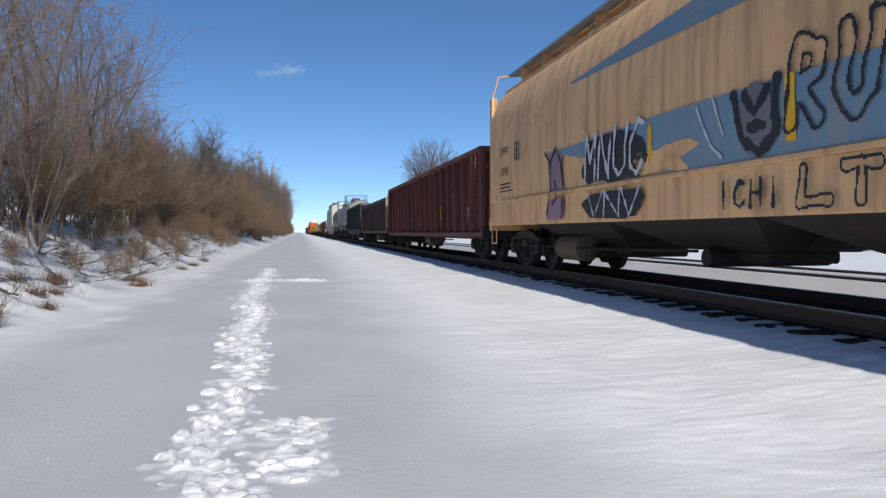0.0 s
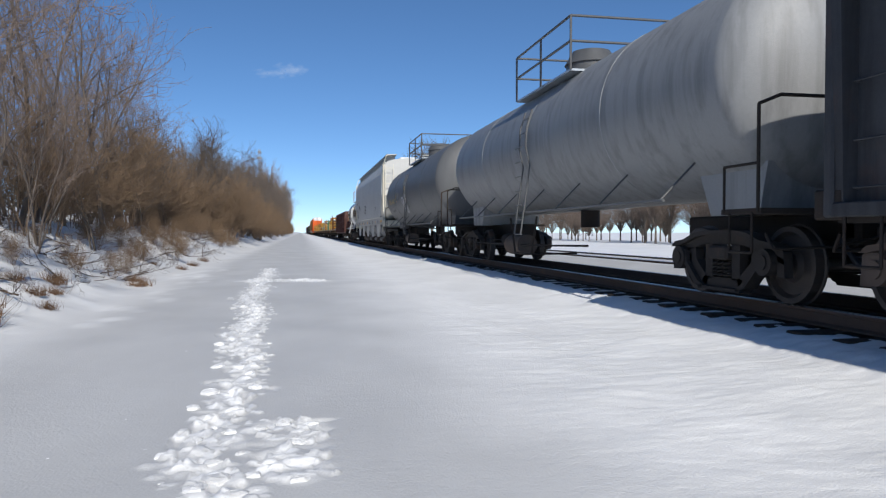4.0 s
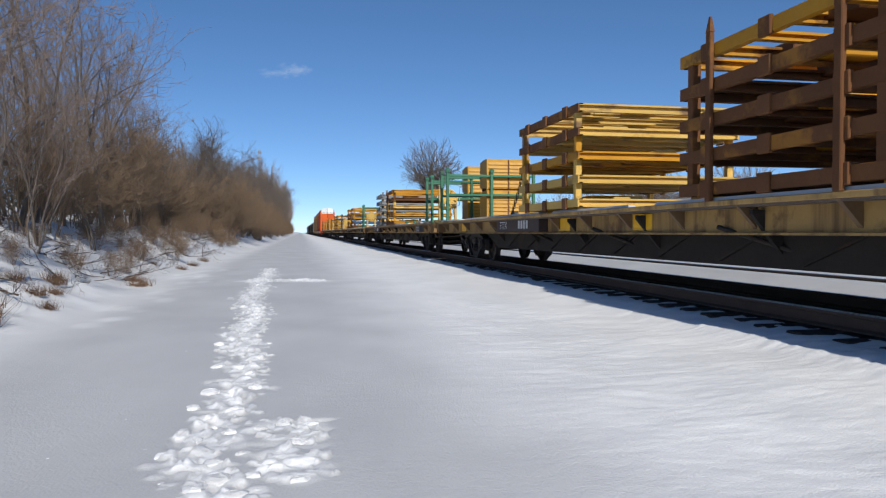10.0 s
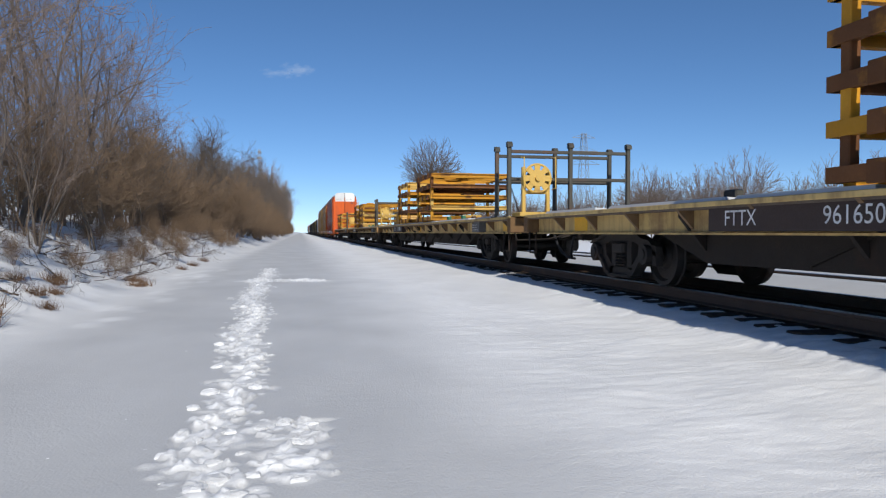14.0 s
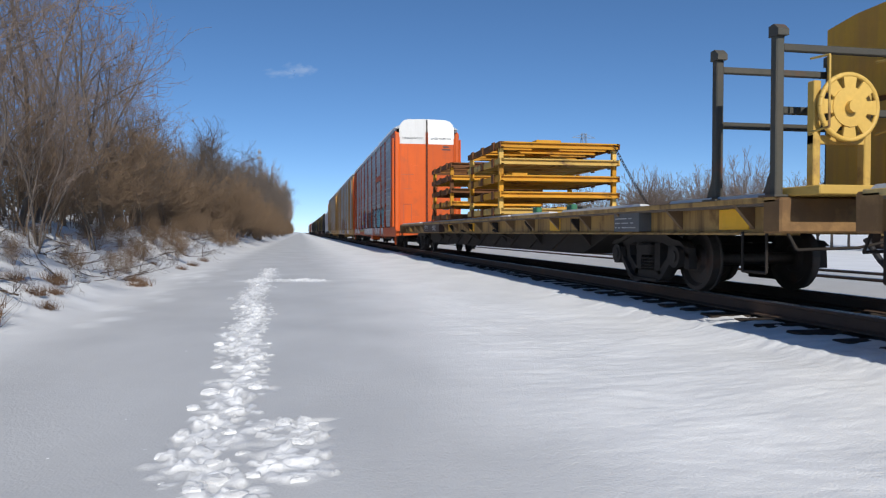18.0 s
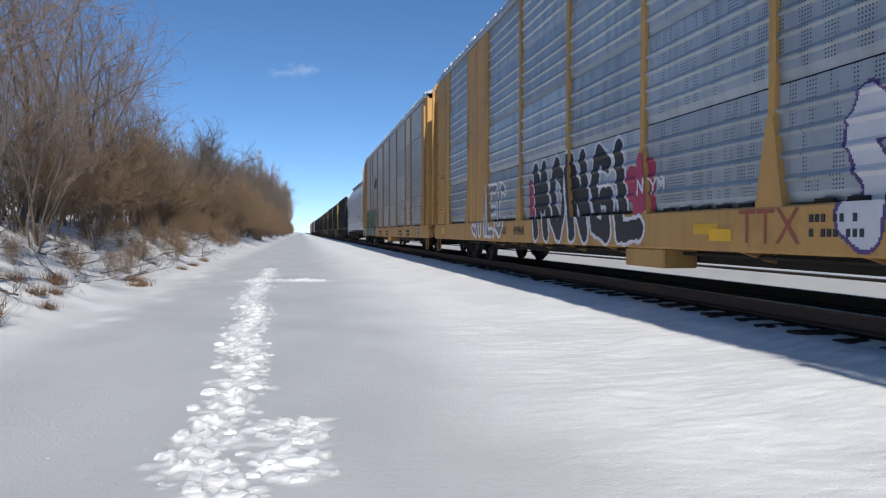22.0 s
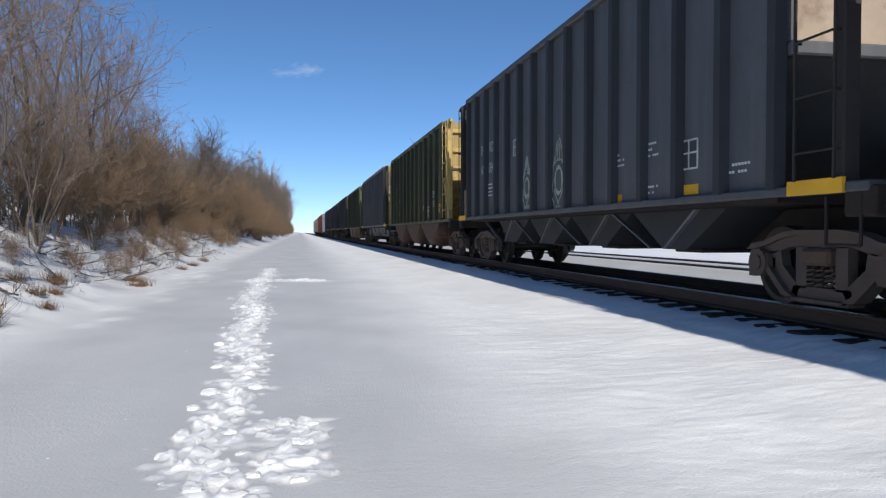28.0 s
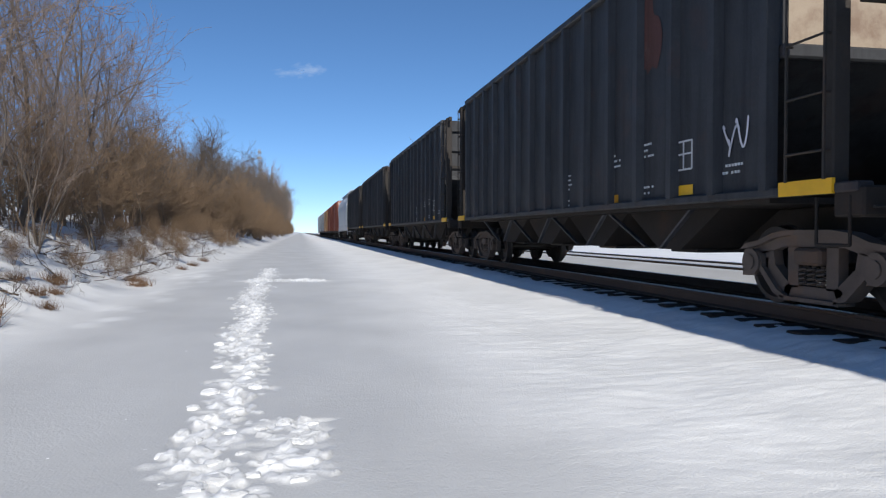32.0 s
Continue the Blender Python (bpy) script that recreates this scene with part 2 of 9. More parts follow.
mats(
    maroon=surface("maroon_paint", (0.17, 0.052, 0.04), 0.62, other=(0.115, 0.042, 0.034), streak=(0.06, 0.03, 0.026), streak_amount=0.7, rust=(0.16, 0.07, 0.04), rust_amount=0.35, spec=0.25),
    plum=surface("plum_grey_paint", (0.105, 0.07, 0.066), 0.65, other=(0.075, 0.054, 0.052), streak=(0.04, 0.03, 0.03), streak_amount=0.7, rust=RUST, rust_amount=0.4, spec=0.2),
    brown=surface("brown_paint", (0.135, 0.058, 0.046), 0.65, other=(0.08, 0.038, 0.033), streak=(0.06, 0.03, 0.025), streak_amount=0.7, rust=(0.24, 0.17, 0.14), rust_amount=0.4, spec=0.25),
    black=surface("black_paint", (0.045, 0.046, 0.05), 0.58, other=(0.07, 0.072, 0.077), streak=(0.025, 0.025, 0.028), streak_amount=0.7, rust=RUST, rust_amount=0.15, spec=0.2),
    charcoal=surface("charcoal_paint", (0.22, 0.222, 0.23), 0.6, other=(0.165, 0.167, 0.173), scale=0.8, streak=(0.08, 0.08, 0.082), streak_amount=0.6, rust=(0.1, 0.07, 0.06), rust_amount=0.25, spec=0.3),
    rib_charcoal=surface("darker_charcoal_paint", (0.105, 0.106, 0.11), 0.65, other=(0.075, 0.076, 0.08), streak=(0.05, 0.05, 0.05), streak_amount=0.5, spec=0.2),
    rib_soot=surface("darker_soot_paint", (0.045, 0.046, 0.049), 0.65, other=(0.033, 0.034, 0.036), spec=0.2),
    rib_green=surface("darker_green_paint", (0.055, 0.06, 0.034), 0.7, other=(0.036, 0.034, 0.023), scale=1.2, streak=(0.03, 0.022, 0.015), streak_amount=0.7, spec=0.2),
    soot=surface("sooty_charcoal_paint", (0.10, 0.104, 0.11), 0.6, other=(0.07, 0.073, 0.078), scale=0.8, streak=(0.14, 0.14, 0.145), streak_amount=0.35, rust=(0.08, 0.055, 0.045), rust_amount=0.3, spec=0.3),
    green=surface("dull_green_paint", (0.12, 0.135, 0.062), 0.66, other=(0.075, 0.09, 0.045), scale=1.2, streak=(0.035, 0.026, 0.018), streak_amount=0.85, rust=(0.10, 0.048, 0.028), rust_amount=0.75, spec=0.25),
    cream=surface("faded_yellow_paint", (0.50, 0.36, 0.11), 0.6, other=(0.40, 0.27, 0.09), streak=(0.2, 0.11, 0.05), streak_amount=0.6, rust=RUST, rust_amount=0.5),
    tan=surface("tan_paint", (0.80, 0.49, 0.24), 0.55, other=(0.72, 0.40, 0.19), scale=0.8, streak=(0.36, 0.19, 0.10), streak_amount=0.55, rust=(0.34, 0.15, 0.07), rust_amount=0.3, spec=0.25),
    blue=surface("faded_blue_paint", (0.16, 0.27, 0.36), 0.55, other=(0.2, 0.3, 0.37), streak=(0.36, 0.26, 0.19), streak_amount=0.4),
    grey_hopper=surface("light_grey_paint", (0.52, 0.52, 0.505), 0.5, other=(0.46, 0.46, 0.445), scale=0.5, streak=(0.36, 0.355, 0.34), streak_amount=0.25, grime=(0.33, 0.32, 0.3), grime_amount=0.3),
    white_hopper=surface("pale_grey_paint", (0.62, 0.64, 0.67), 0.5, other=(0.56, 0.58, 0.61), scale=0.7, streak=(0.42, 0.43, 0.45), streak_amount=0.3),
    cream_white=surface("cream_white_paint", (0.72, 0.68, 0.56), 0.55, streak=(0.4, 0.33, 0.22), streak_amount=0.4),
    tank_grey=surface("sooty_grey_paint", (0.105, 0.108, 0.112), 0.5, other=(0.08, 0.082, 0.086), scale=0.5, streak=(0.06, 0.06, 0.062), streak_amount=0.3),
    tank_pale=surface("silver_grey_paint", (0.28, 0.285, 0.29), 0.5, other=(0.21, 0.215, 0.22), scale=0.6, streak=(0.12, 0.12, 0.12), streak_amount=0.5),
    tank_black=surface("gloss_black_paint", (0.014, 0.015, 0.018), 0.22, other=(0.022, 0.023, 0.026), streak=(0.05, 0.05, 0.05), streak_amount=0.15, bump=0.03),
    white=surface("white_paint", (0.76, 0.76, 0.75), 0.5, other=(0.68, 0.68, 0.66), streak=(0.5, 0.48, 0.44), streak_amount=0.3),
    orange=surface("orange_paint", (0.64, 0.105, 0.01), 0.5, other=(0.54, 0.085, 0.01), scale=0.9, streak=(0.36, 0.07, 0.03), streak_amount=0.4, rust=(0.3, 0.08, 0.04), rust_amount=0.3, spec=0.3),
    ochre=surface("ochre_paint", (0.56, 0.32, 0.105), 0.55, other=(0.46, 0.25, 0.085), scale=0.9, streak=(0.3, 0.17, 0.08), streak_amount=0.4, rust=(0.28, 0.13, 0.06), rust_amount=0.3, spec=0.25),
    galv=surface("galvanised_sheet", (0.42, 0.46, 0.50), 0.38, metal=0.3, other=(0.32, 0.35, 0.38), scale=0.8, streak=(0.25, 0.27, 0.29), streak_amount=0.45, bump=0.05, holes=26.0),
    galv_dark=surface("dull_galvanised_sheet", (0.46, 0.465, 0.475), 0.45, metal=0.25, other=(0.34, 0.345, 0.35), scale=1.2, streak=(0.26, 0.25, 0.24), streak_amount=0.5, bump=0.05, holes=30.0),
    flat_yellow=surface("worn_yellow_deck_paint", (0.46, 0.29, 0.10), 0.65, other=(0.30, 0.18, 0.07), scale=1.1, streak=(0.10, 0.056, 0.03), streak_amount=0.75, rust=(0.11, 0.05, 0.026), rust_amount=0.8, spec=0.25),
    flat_beige=surface("faded_yellow_deck_paint", (0.66, 0.47, 0.19), 0.65, other=(0.5, 0.34, 0.13), scale=1.1, streak=(0.2, 0.12, 0.06), streak_amount=0.6, rust=(0.16, 0.08, 0.04), rust_amount=0.5, spec=0.25),
    flat_end=surface("rusty_deck_end", (0.20, 0.115, 0.05), 0.75, other=(0.10, 0.055, 0.03), scale=1.5, rust=(0.34, 0.2, 0.08), rust_amount=0.6, spec=0.25),
    underframe=surface("dirty_underframe", (0.03, 0.025, 0.022), 0.85, other=(0.042, 0.034, 0.029), rust=(0.06, 0.036, 0.025), rust_amount=0.5, spec=0.2),
    cast=surface("cast_steel", (0.045, 0.039, 0.035), 0.8, other=(0.032, 0.028, 0.025), rust=(0.08, 0.05, 0.035), rust_amount=0.5, bump=0.3, spec=0.2),
    cast_light=surface("dusty_cast_steel", (0.13, 0.10, 0.083), 0.8, other=(0.075, 0.06, 0.05), rust=(0.15, 0.09, 0.06), rust_amount=0.6, bump=0.3, spec=0.2),
    wheel=surface("wheel_steel", (0.05, 0.042, 0.038), 0.6, metal=0.3, other=(0.07, 0.055, 0.045), rust=RUST, rust_amount=0.4),
    tread=surface("polished_tread", (0.42, 0.41, 0.40), 0.3, metal=0.9, bump=0.02),
    rail=surface("rusty_rail", (0.12, 0.08, 0.06), 0.75, other=(0.08, 0.056, 0.044), rust=(0.17, 0.1, 0.065), rust_amount=0.4, spec=0.2),
    railhead=surface("polished_railhead", (0.36, 0.35, 0.34), 0.28, metal=0.9, bump=0.03),
    tie=surface("creosoted_tie", (0.045, 0.035, 0.028), 0.85, other=(0.075, 0.06, 0.048), scale=6.0, bump=0.5, spec=0.2),
    ballast=surface("dark_ballast", (0.05, 0.045, 0.042), 0.9, other=(0.10, 0.09, 0.085), scale=14.0, bump=0.8, grain=30.0, spec=0.2),
    rack_yellow=surface("rack_yellow_paint", (0.58, 0.28, 0.02), 0.55, other=(0.42, 0.18, 0.02), scale=1.5, rust=(0.10, 0.04, 0.018), rust_amount=0.9, spec=0.25),
    rack_pale=surface("rack_pale_yellow_paint", (0.62, 0.40, 0.09), 0.55, other=(0.5, 0.3, 0.06), scale=1.5, rust=(0.13, 0.055, 0.025), rust_amount=0.85),
    rack_rust_shade=surface("rack_rusty_shaded_steel", (0.13, 0.055, 0.022), 0.75, other=(0.22, 0.09, 0.03), scale=1.2, rust=(0.45, 0.2, 0.03), rust_amount=0.6, spec=0.25),
    rack_grey=surface("rack_grey_paint", (0.22, 0.23, 0.24), 0.55, other=(0.16, 0.168, 0.175), scale=1.5, rust=(0.14, 0.1, 0.075), rust_amount=0.3),
    rack_blue=surface("rack_blue_paint", (0.07, 0.15, 0.25), 0.55, rust=RUST, rust_amount=0.3),
    rack_green=surface("rack_green_paint", (0.035, 0.17, 0.09), 0.5, other=(0.03, 0.12, 0.07), rust=(0.07, 0.055, 0.04), rust_amount=0.55),
    cabinet=surface("cabinet_yellow_paint", (0.60, 0.31, 0.018), 0.5, other=(0.46, 0.22, 0.02), scale=1.0, streak=(0.33, 0.15, 0.04), streak_amount=0.4),
    post_dark=surface("weathered_post_paint", (0.055, 0.055, 0.045), 0.7, other=(0.09, 0.07, 0.05), rust=RUST, rust_amount=0.6),
    marking=surface("yellow_marking", (0.85, 0.46, 0.015), 0.5, bump=0.02),
    letter=surface("white_lettering", (0.70, 0.70, 0.69), 0.6, bump=0.02, streak=(0.3, 0.3, 0.3), streak_amount=0.5),
    letter_dark=surface("dark_lettering", (0.03, 0.035, 0.045), 0.6, bump=0.02),
    brick_red=surface("brick_red_paint", (0.36, 0.10, 0.055), 0.6, streak=(0.2, 0.07, 0.04), streak_amount=0.4),
    bay_brown=surface("dusty_brown_steel", (0.10, 0.055, 0.04), 0.7, other=(0.055, 0.032, 0.026), scale=1.0, rust=(0.19, 0.1, 0.06), rust_amount=0.5, spec=0.25),
    patch=surface("dark_patch_paint", (0.05, 0.05, 0.05), 0.7),
    patch_brown=surface("dark_brown_patch_paint", (0.055, 0.032, 0.025), 0.7),
    coal=surface("dark_scrap", (0.025, 0.025, 0.027), 0.8, other=(0.05, 0.045, 0.042), scale=5.0, bump=0.8, spec=0.2),
    end_beige=surface("dusty_beige_paint", (0.40, 0.32, 0.24), 0.7, other=(0.3, 0.23, 0.17), rust=RUST, rust_amount=0.5),
    chain=surface("dark_chain", (0.05, 0.045, 0.042), 0.6, metal=0.4),
    plank=surface("deck_planks", (0.13, 0.095, 0.07), 0.85, other=(0.2, 0.16, 0.12), scale=4.0, bump=0.4),
    bark=surface("grey_brown_bark", (0.125, 0.102, 0.085), 0.9, other=(0.21, 0.175, 0.15), scale=3.0, bump=0.5, spec=0.2),
    twig=surface("brown_twigs", (0.165, 0.118, 0.082), 0.9, other=(0.24, 0.175, 0.122), scale=2.0, spec=0.2),
    twig_grey=surface("grey_twigs", (0.19, 0.145, 0.12), 0.9, other=(0.29, 0.23, 0.195), scale=2.0, spec=0.2),
    brush=surface("tan_brush_twigs", (0.24, 0.165, 0.105), 0.9, other=(0.16, 0.108, 0.07), scale=1.0, spec=0.2),
    dry_grass=surface("dry_grass", (0.17, 0.105, 0.065), 0.9, other=(0.11, 0.07, 0.045), scale=1.0, spec=0.2),
    steel_far=surface("grey_lattice_steel", (0.25, 0.27, 0.3), 0.6),
    graf_white=surface("white_spray_paint", (0.68, 0.67, 0.70), 0.6, other=(0.55, 0.56, 0.62), scale=2.5),
    graf_faint=surface("faded_spray_paint", (0.34, 0.27, 0.26), 0.65, other=(0.2, 0.1, 0.09), scale=6.0, mix=0.9),
    graf_black=surface("black_spray_paint", (0.02, 0.02, 0.024), 0.6),
    graf_cyan=surface("cyan_spray_paint", (0.16, 0.47, 0.58), 0.6, other=(0.22, 0.52, 0.62), scale=1.4),
    fin_shade=surface("shade_toned_fin", (0.19, 0.115, 0.055), 0.7, other=(0.12, 0.065, 0.03), scale=3.0),
    twig_dark=surface("dark_dead_twigs", (0.09, 0.07, 0.058), 0.9, other=(0.14, 0.11, 0.09), scale=2.0, spec=0.2),
    graf_pink=surface("crimson_spray_paint", (0.42, 0.05, 0.11), 0.6),
    graf_lilac=surface("lilac_spray_paint", (0.36, 0.22, 0.28), 0.6),
    logo_pale=surface("pale_blue_grey_paint", (0.42, 0.47, 0.53), 0.5, other=(0.36, 0.4, 0.45), streak=(0.28, 0.28, 0.28), streak_amount=0.4),
    graf_salmon=surface("salmon_spray_paint", (0.5, 0.2, 0.16), 0.6, other=(0.3, 0.19, 0.18), scale=1.5, mix=0.9, holes=22.0),
    graf_bottle=surface("dark_green_spray_paint", (0.02, 0.06, 0.055), 0.6),
    graf_pale=surface("pale_green_spray_paint", (0.4, 0.46, 0.38), 0.6),
    graf_grey=surface("grey_spray_paint", (0.2, 0.2, 0.21), 0.6),
    graf_purple=surface("purple_spray_paint", (0.10, 0.06, 0.2), 0.6),
    graf_lime=surface("lime_spray_paint", (0.45, 0.55, 0.20), 0.6),
    graf_teal=surface("teal_spray_paint", (0.035, 0.23, 0.17), 0.6, other=(0.05, 0.30, 0.22), scale=1.2),
    graf_maroon=surface("dark_red_spray_paint", (0.11, 0.045, 0.06), 0.6),
)


def snow_material():
    m = bpy.data.materials.new("snow")
    m.use_nodes = True
    nd, ln = m.node_tree.nodes, m.node_tree.links
    b = nd["Principled BSDF"]
    tc = nd.new("ShaderNodeTexCoord")

    def tex(sc, detail, stretch=(1, 1, 1)):
        mp = nd.new("ShaderNodeMapping")
        mp.inputs["Scale"].default_value = stretch
        ln.new(tc.outputs["Object"], mp.inputs["Vector"])
        t = nd.new("ShaderNodeTexNoise")
        t.inputs["Scale"].default_value, t.inputs["Detail"].default_value = sc, detail
        ln.new(mp.outputs[0], t.inputs["Vector"])
        return t.outputs["Fac"]

    wear = nd.new("ShaderNodeAttribute")
    wear.attribute_name = "loose"
    ad = nd.new("ShaderNodeMath")
    ad.operation = "MULTIPLY_ADD"
    ln.new(tex(0.9, 5, (1.0, 0.5, 1)), ad.inputs[0])
    ad.inputs[1].default_value = 0.5
    ln.new(wear.outputs["Fac"], ad.inputs[2])
    sub = nd.new("ShaderNodeMapRange")
    sub.inputs["From Min"].default_value, sub.inputs["From Max"].default_value = 0.15, 1.15
    ln.new(ad.outputs[0], sub.inputs["Value"])
    ramp = nd.new("ShaderNodeMix")
    ramp.data_type = "RGBA"
    ramp.inputs["A"].default_value = (0.47, 0.473, 0.478, 1)   # icy crust
    ramp.inputs["B"].default_value = (0.90, 0.905, 0.91, 1)  # loose snow
    ln.new(sub.outputs[0], ramp.inputs["Factor"])
    ln.new(ramp.outputs["Result"], b.inputs["Base Color"])
    b.inputs["Roughness"].default_value = 0.62
    b.inputs["Specular IOR Level"].default_value = 0.25
    b.inputs["Subsurface Weight"].default_value = 0.0
    h = nd.new("ShaderNodeMath")
    h.operation = "ADD"
    ln.new(tex(8.0, 6, (0.7, 1.1, 1)), h.inputs[0])
    ln.new(tex(60.0, 4), h.inputs[1])
    bp = nd.new("ShaderNodeBump")
    bp.inputs["Strength"].default_value, bp.inputs["Distance"].default_value = 0.26, 0.02
    ln.new(h.outputs[0], bp.inputs["Height"])
    ln.new(bp.outputs[0], b.inputs["Normal"])
    return m


M["snow"] = snow_material()

# ---- ground ----
TRACK2_X = 10.45


def fbm(x, y, s, seed=0.0):
    return noise.noise(Vector((x * s, y * s, seed))) + 0.5 * noise.noise(Vector((x * s * 2.1, y * s * 2.1, seed + 7)))


def smooth(a, b, x):
    t = min(1.0, max(0.0, (x - a) / (b - a)))
    return t * t * (3 - 2 * t)


def trail_x(y):
    """Centre line of the footprints along the path."""
    return -0.36 - 0.56 * smooth(2.6, 16.0, y) + 0.06 * math.sin(y * 1.3) - 0.11 * math.exp(-((y - 5.2) / 1.6) ** 2)


rng = random.Random(5)
PRINTS = []          # footprint dents and the snow thrown up beside them: x, y, half width, half length, depth
for k in range(430):
    yy = 2.3 + 21.5 * (k / 430.0) ** 1.3
    w = 0.115 + 0.03 * smooth(5.0, 3.0, yy)
    sz = 1.0 + 0.6 * smooth(6.0, 16.0, yy)
    PRINTS.append((trail_x(yy) + max(-0.27, min(0.27, rng.gauss(0, w))), yy + rng.uniform(-0.1, 0.1), rng.uniform(0.03, 0.07) * sz, rng.uniform(0.03, 0.09) * sz,
                   rng.choice((-0.05, -0.045, -0.04, 0.035, 0.03, 0.02))))
for k in range(30):
    PRINTS.append((rng.uniform(-0.22, 0.12), rng.uniform(3.45, 4.6), rng.uniform(0.04, 0.1), rng.uniform(0.03, 0.07), rng.choice((-0.04, -0.03, 0.03, 0.025))))
for k in range(26):
    PRINTS.append((rng.uniform(-1.35, 0.75), 17.9 + rng.uniform(-0.25, 0.25), rng.uniform(0.1, 0.2), rng.uniform(0.12, 0.25), rng.choice((-0.04, 0.05, 0.04))))
for k in range(40):
    PRINTS.append((rng.uniform(-3.6, -2.3), rng.uniform(8.0, 24.0), rng.uniform(0.1, 0.2), rng.uniform(0.15, 0.5), rng.choice((-0.03, 0.04))))


def base_height(x, y):
    """The lie of the land without the prints."""
    z = 0.0
    z += 0.11 * smooth(2.4, 5.3, x)                                    # shoulder of the track bed
    if 4.1 < x < 5.5 and -30 < y < 160:
        z += (0.10 + 0.010 * fbm(x * 1.4, y, 2.2, 21.0) + 0.018 * fbm(x, y, 7.0, 23.0)) * smooth(4.1, 4.75, x) * (1 - smooth(5.12, 5.3, x))
    z -= 0.0 if x < 12.6 else 0.35 * smooth(12.8, 15.5, x)
    bank = -3.3 + 0.35 * math.sin(y * 0.21) + 0.2 * math.sin(y * 0.53 + 1)
    if x < bank:
        d = bank - x
        z += 1.2 * smooth(0.0, 3.6, d) + 0.05 * min(d, 30.0) + 0.9 * smooth(4.5, 11.0, d)
        z += min(1.0, d / 1.5) * (0.15 * fbm(x, y, 0.8, 3.0) + 0.07 * fbm(x, y, 2.6, 4.0))
    if -200 < y < 300:
        z += 0.02 * fbm(x, y, 0.45) * (1 if x < 4.4 else 0.4)
        if 0.6 < x < 4.7:
            z += (0.012 * fbm(x * 0.7, y, 1.9, 9.0) + 0.005 * fbm(x * 0.6, y, 6.5, 5.0) + 0.004 * fbm(x * 0.8, y, 14.0, 6.0)) * smooth(0.6, 2.6, x)
    return z


def broken_crust(x, y):
    """Chips of trodden snow crust, each with its own height and tilt, in patches with grey ice between them."""
    v = Vector((x * 15.0 + 0.6 * noise.noise(Vector((x * 9, y * 9, 1.0))), y * 12.5 + 0.5 * noise.noise(Vector((x * 11, y * 8, 4.0))), 0.5))
    cells = noise.voronoi(v)
    c = cells[1][0]
    px, py = c.x / 15.0, c.y / 12.5
    rnd = noise.noise(c * 37.7 + Vector((3.1, 5.7, 9.2))) * 0.5 + 0.5
    tx, ty = noise.noise(c * 23.3), noise.noise(c * 29.1 + Vector((7, 1, 2)))
    off = (px - trail_x(py)) / (0.18 + 0.05 * smooth(5.0, 3.0, py) + 0.05 * smooth(5.5, 8.0, py))
    dense = math.exp(-off * off * 1.2) * (0.85 + 0.5 * noise.noise(Vector((px * 4.5, py * 2.6, 33.0))))
    if 3.45 < py < 4.65:
        dense = max(dense, 0.75 * math.exp(-((px + 0.05) / 0.17) ** 4))
    if abs(py - 17.9) < 0.45 and -1.3 < px < 0.6:
        dense = max(dense, 0.8)
    if rnd > 0.26 + 0.46 * dense or dense < 0.1:
        return 0.0, 0.0
    edge = smooth(0.02, 0.11, cells[0][1] - cells[0][0])
    far = 1 + 0.5 * smooth(6, 16, y)
    up = 0.004 + 0.017 * abs(noise.noise(c * 17.9 + Vector((1, 8, 3)))) * 2 + 0.15 * (tx * (x - px) + ty * (y - py))
    return edge * far * up, edge * (0.5 + 0.4 * tx)


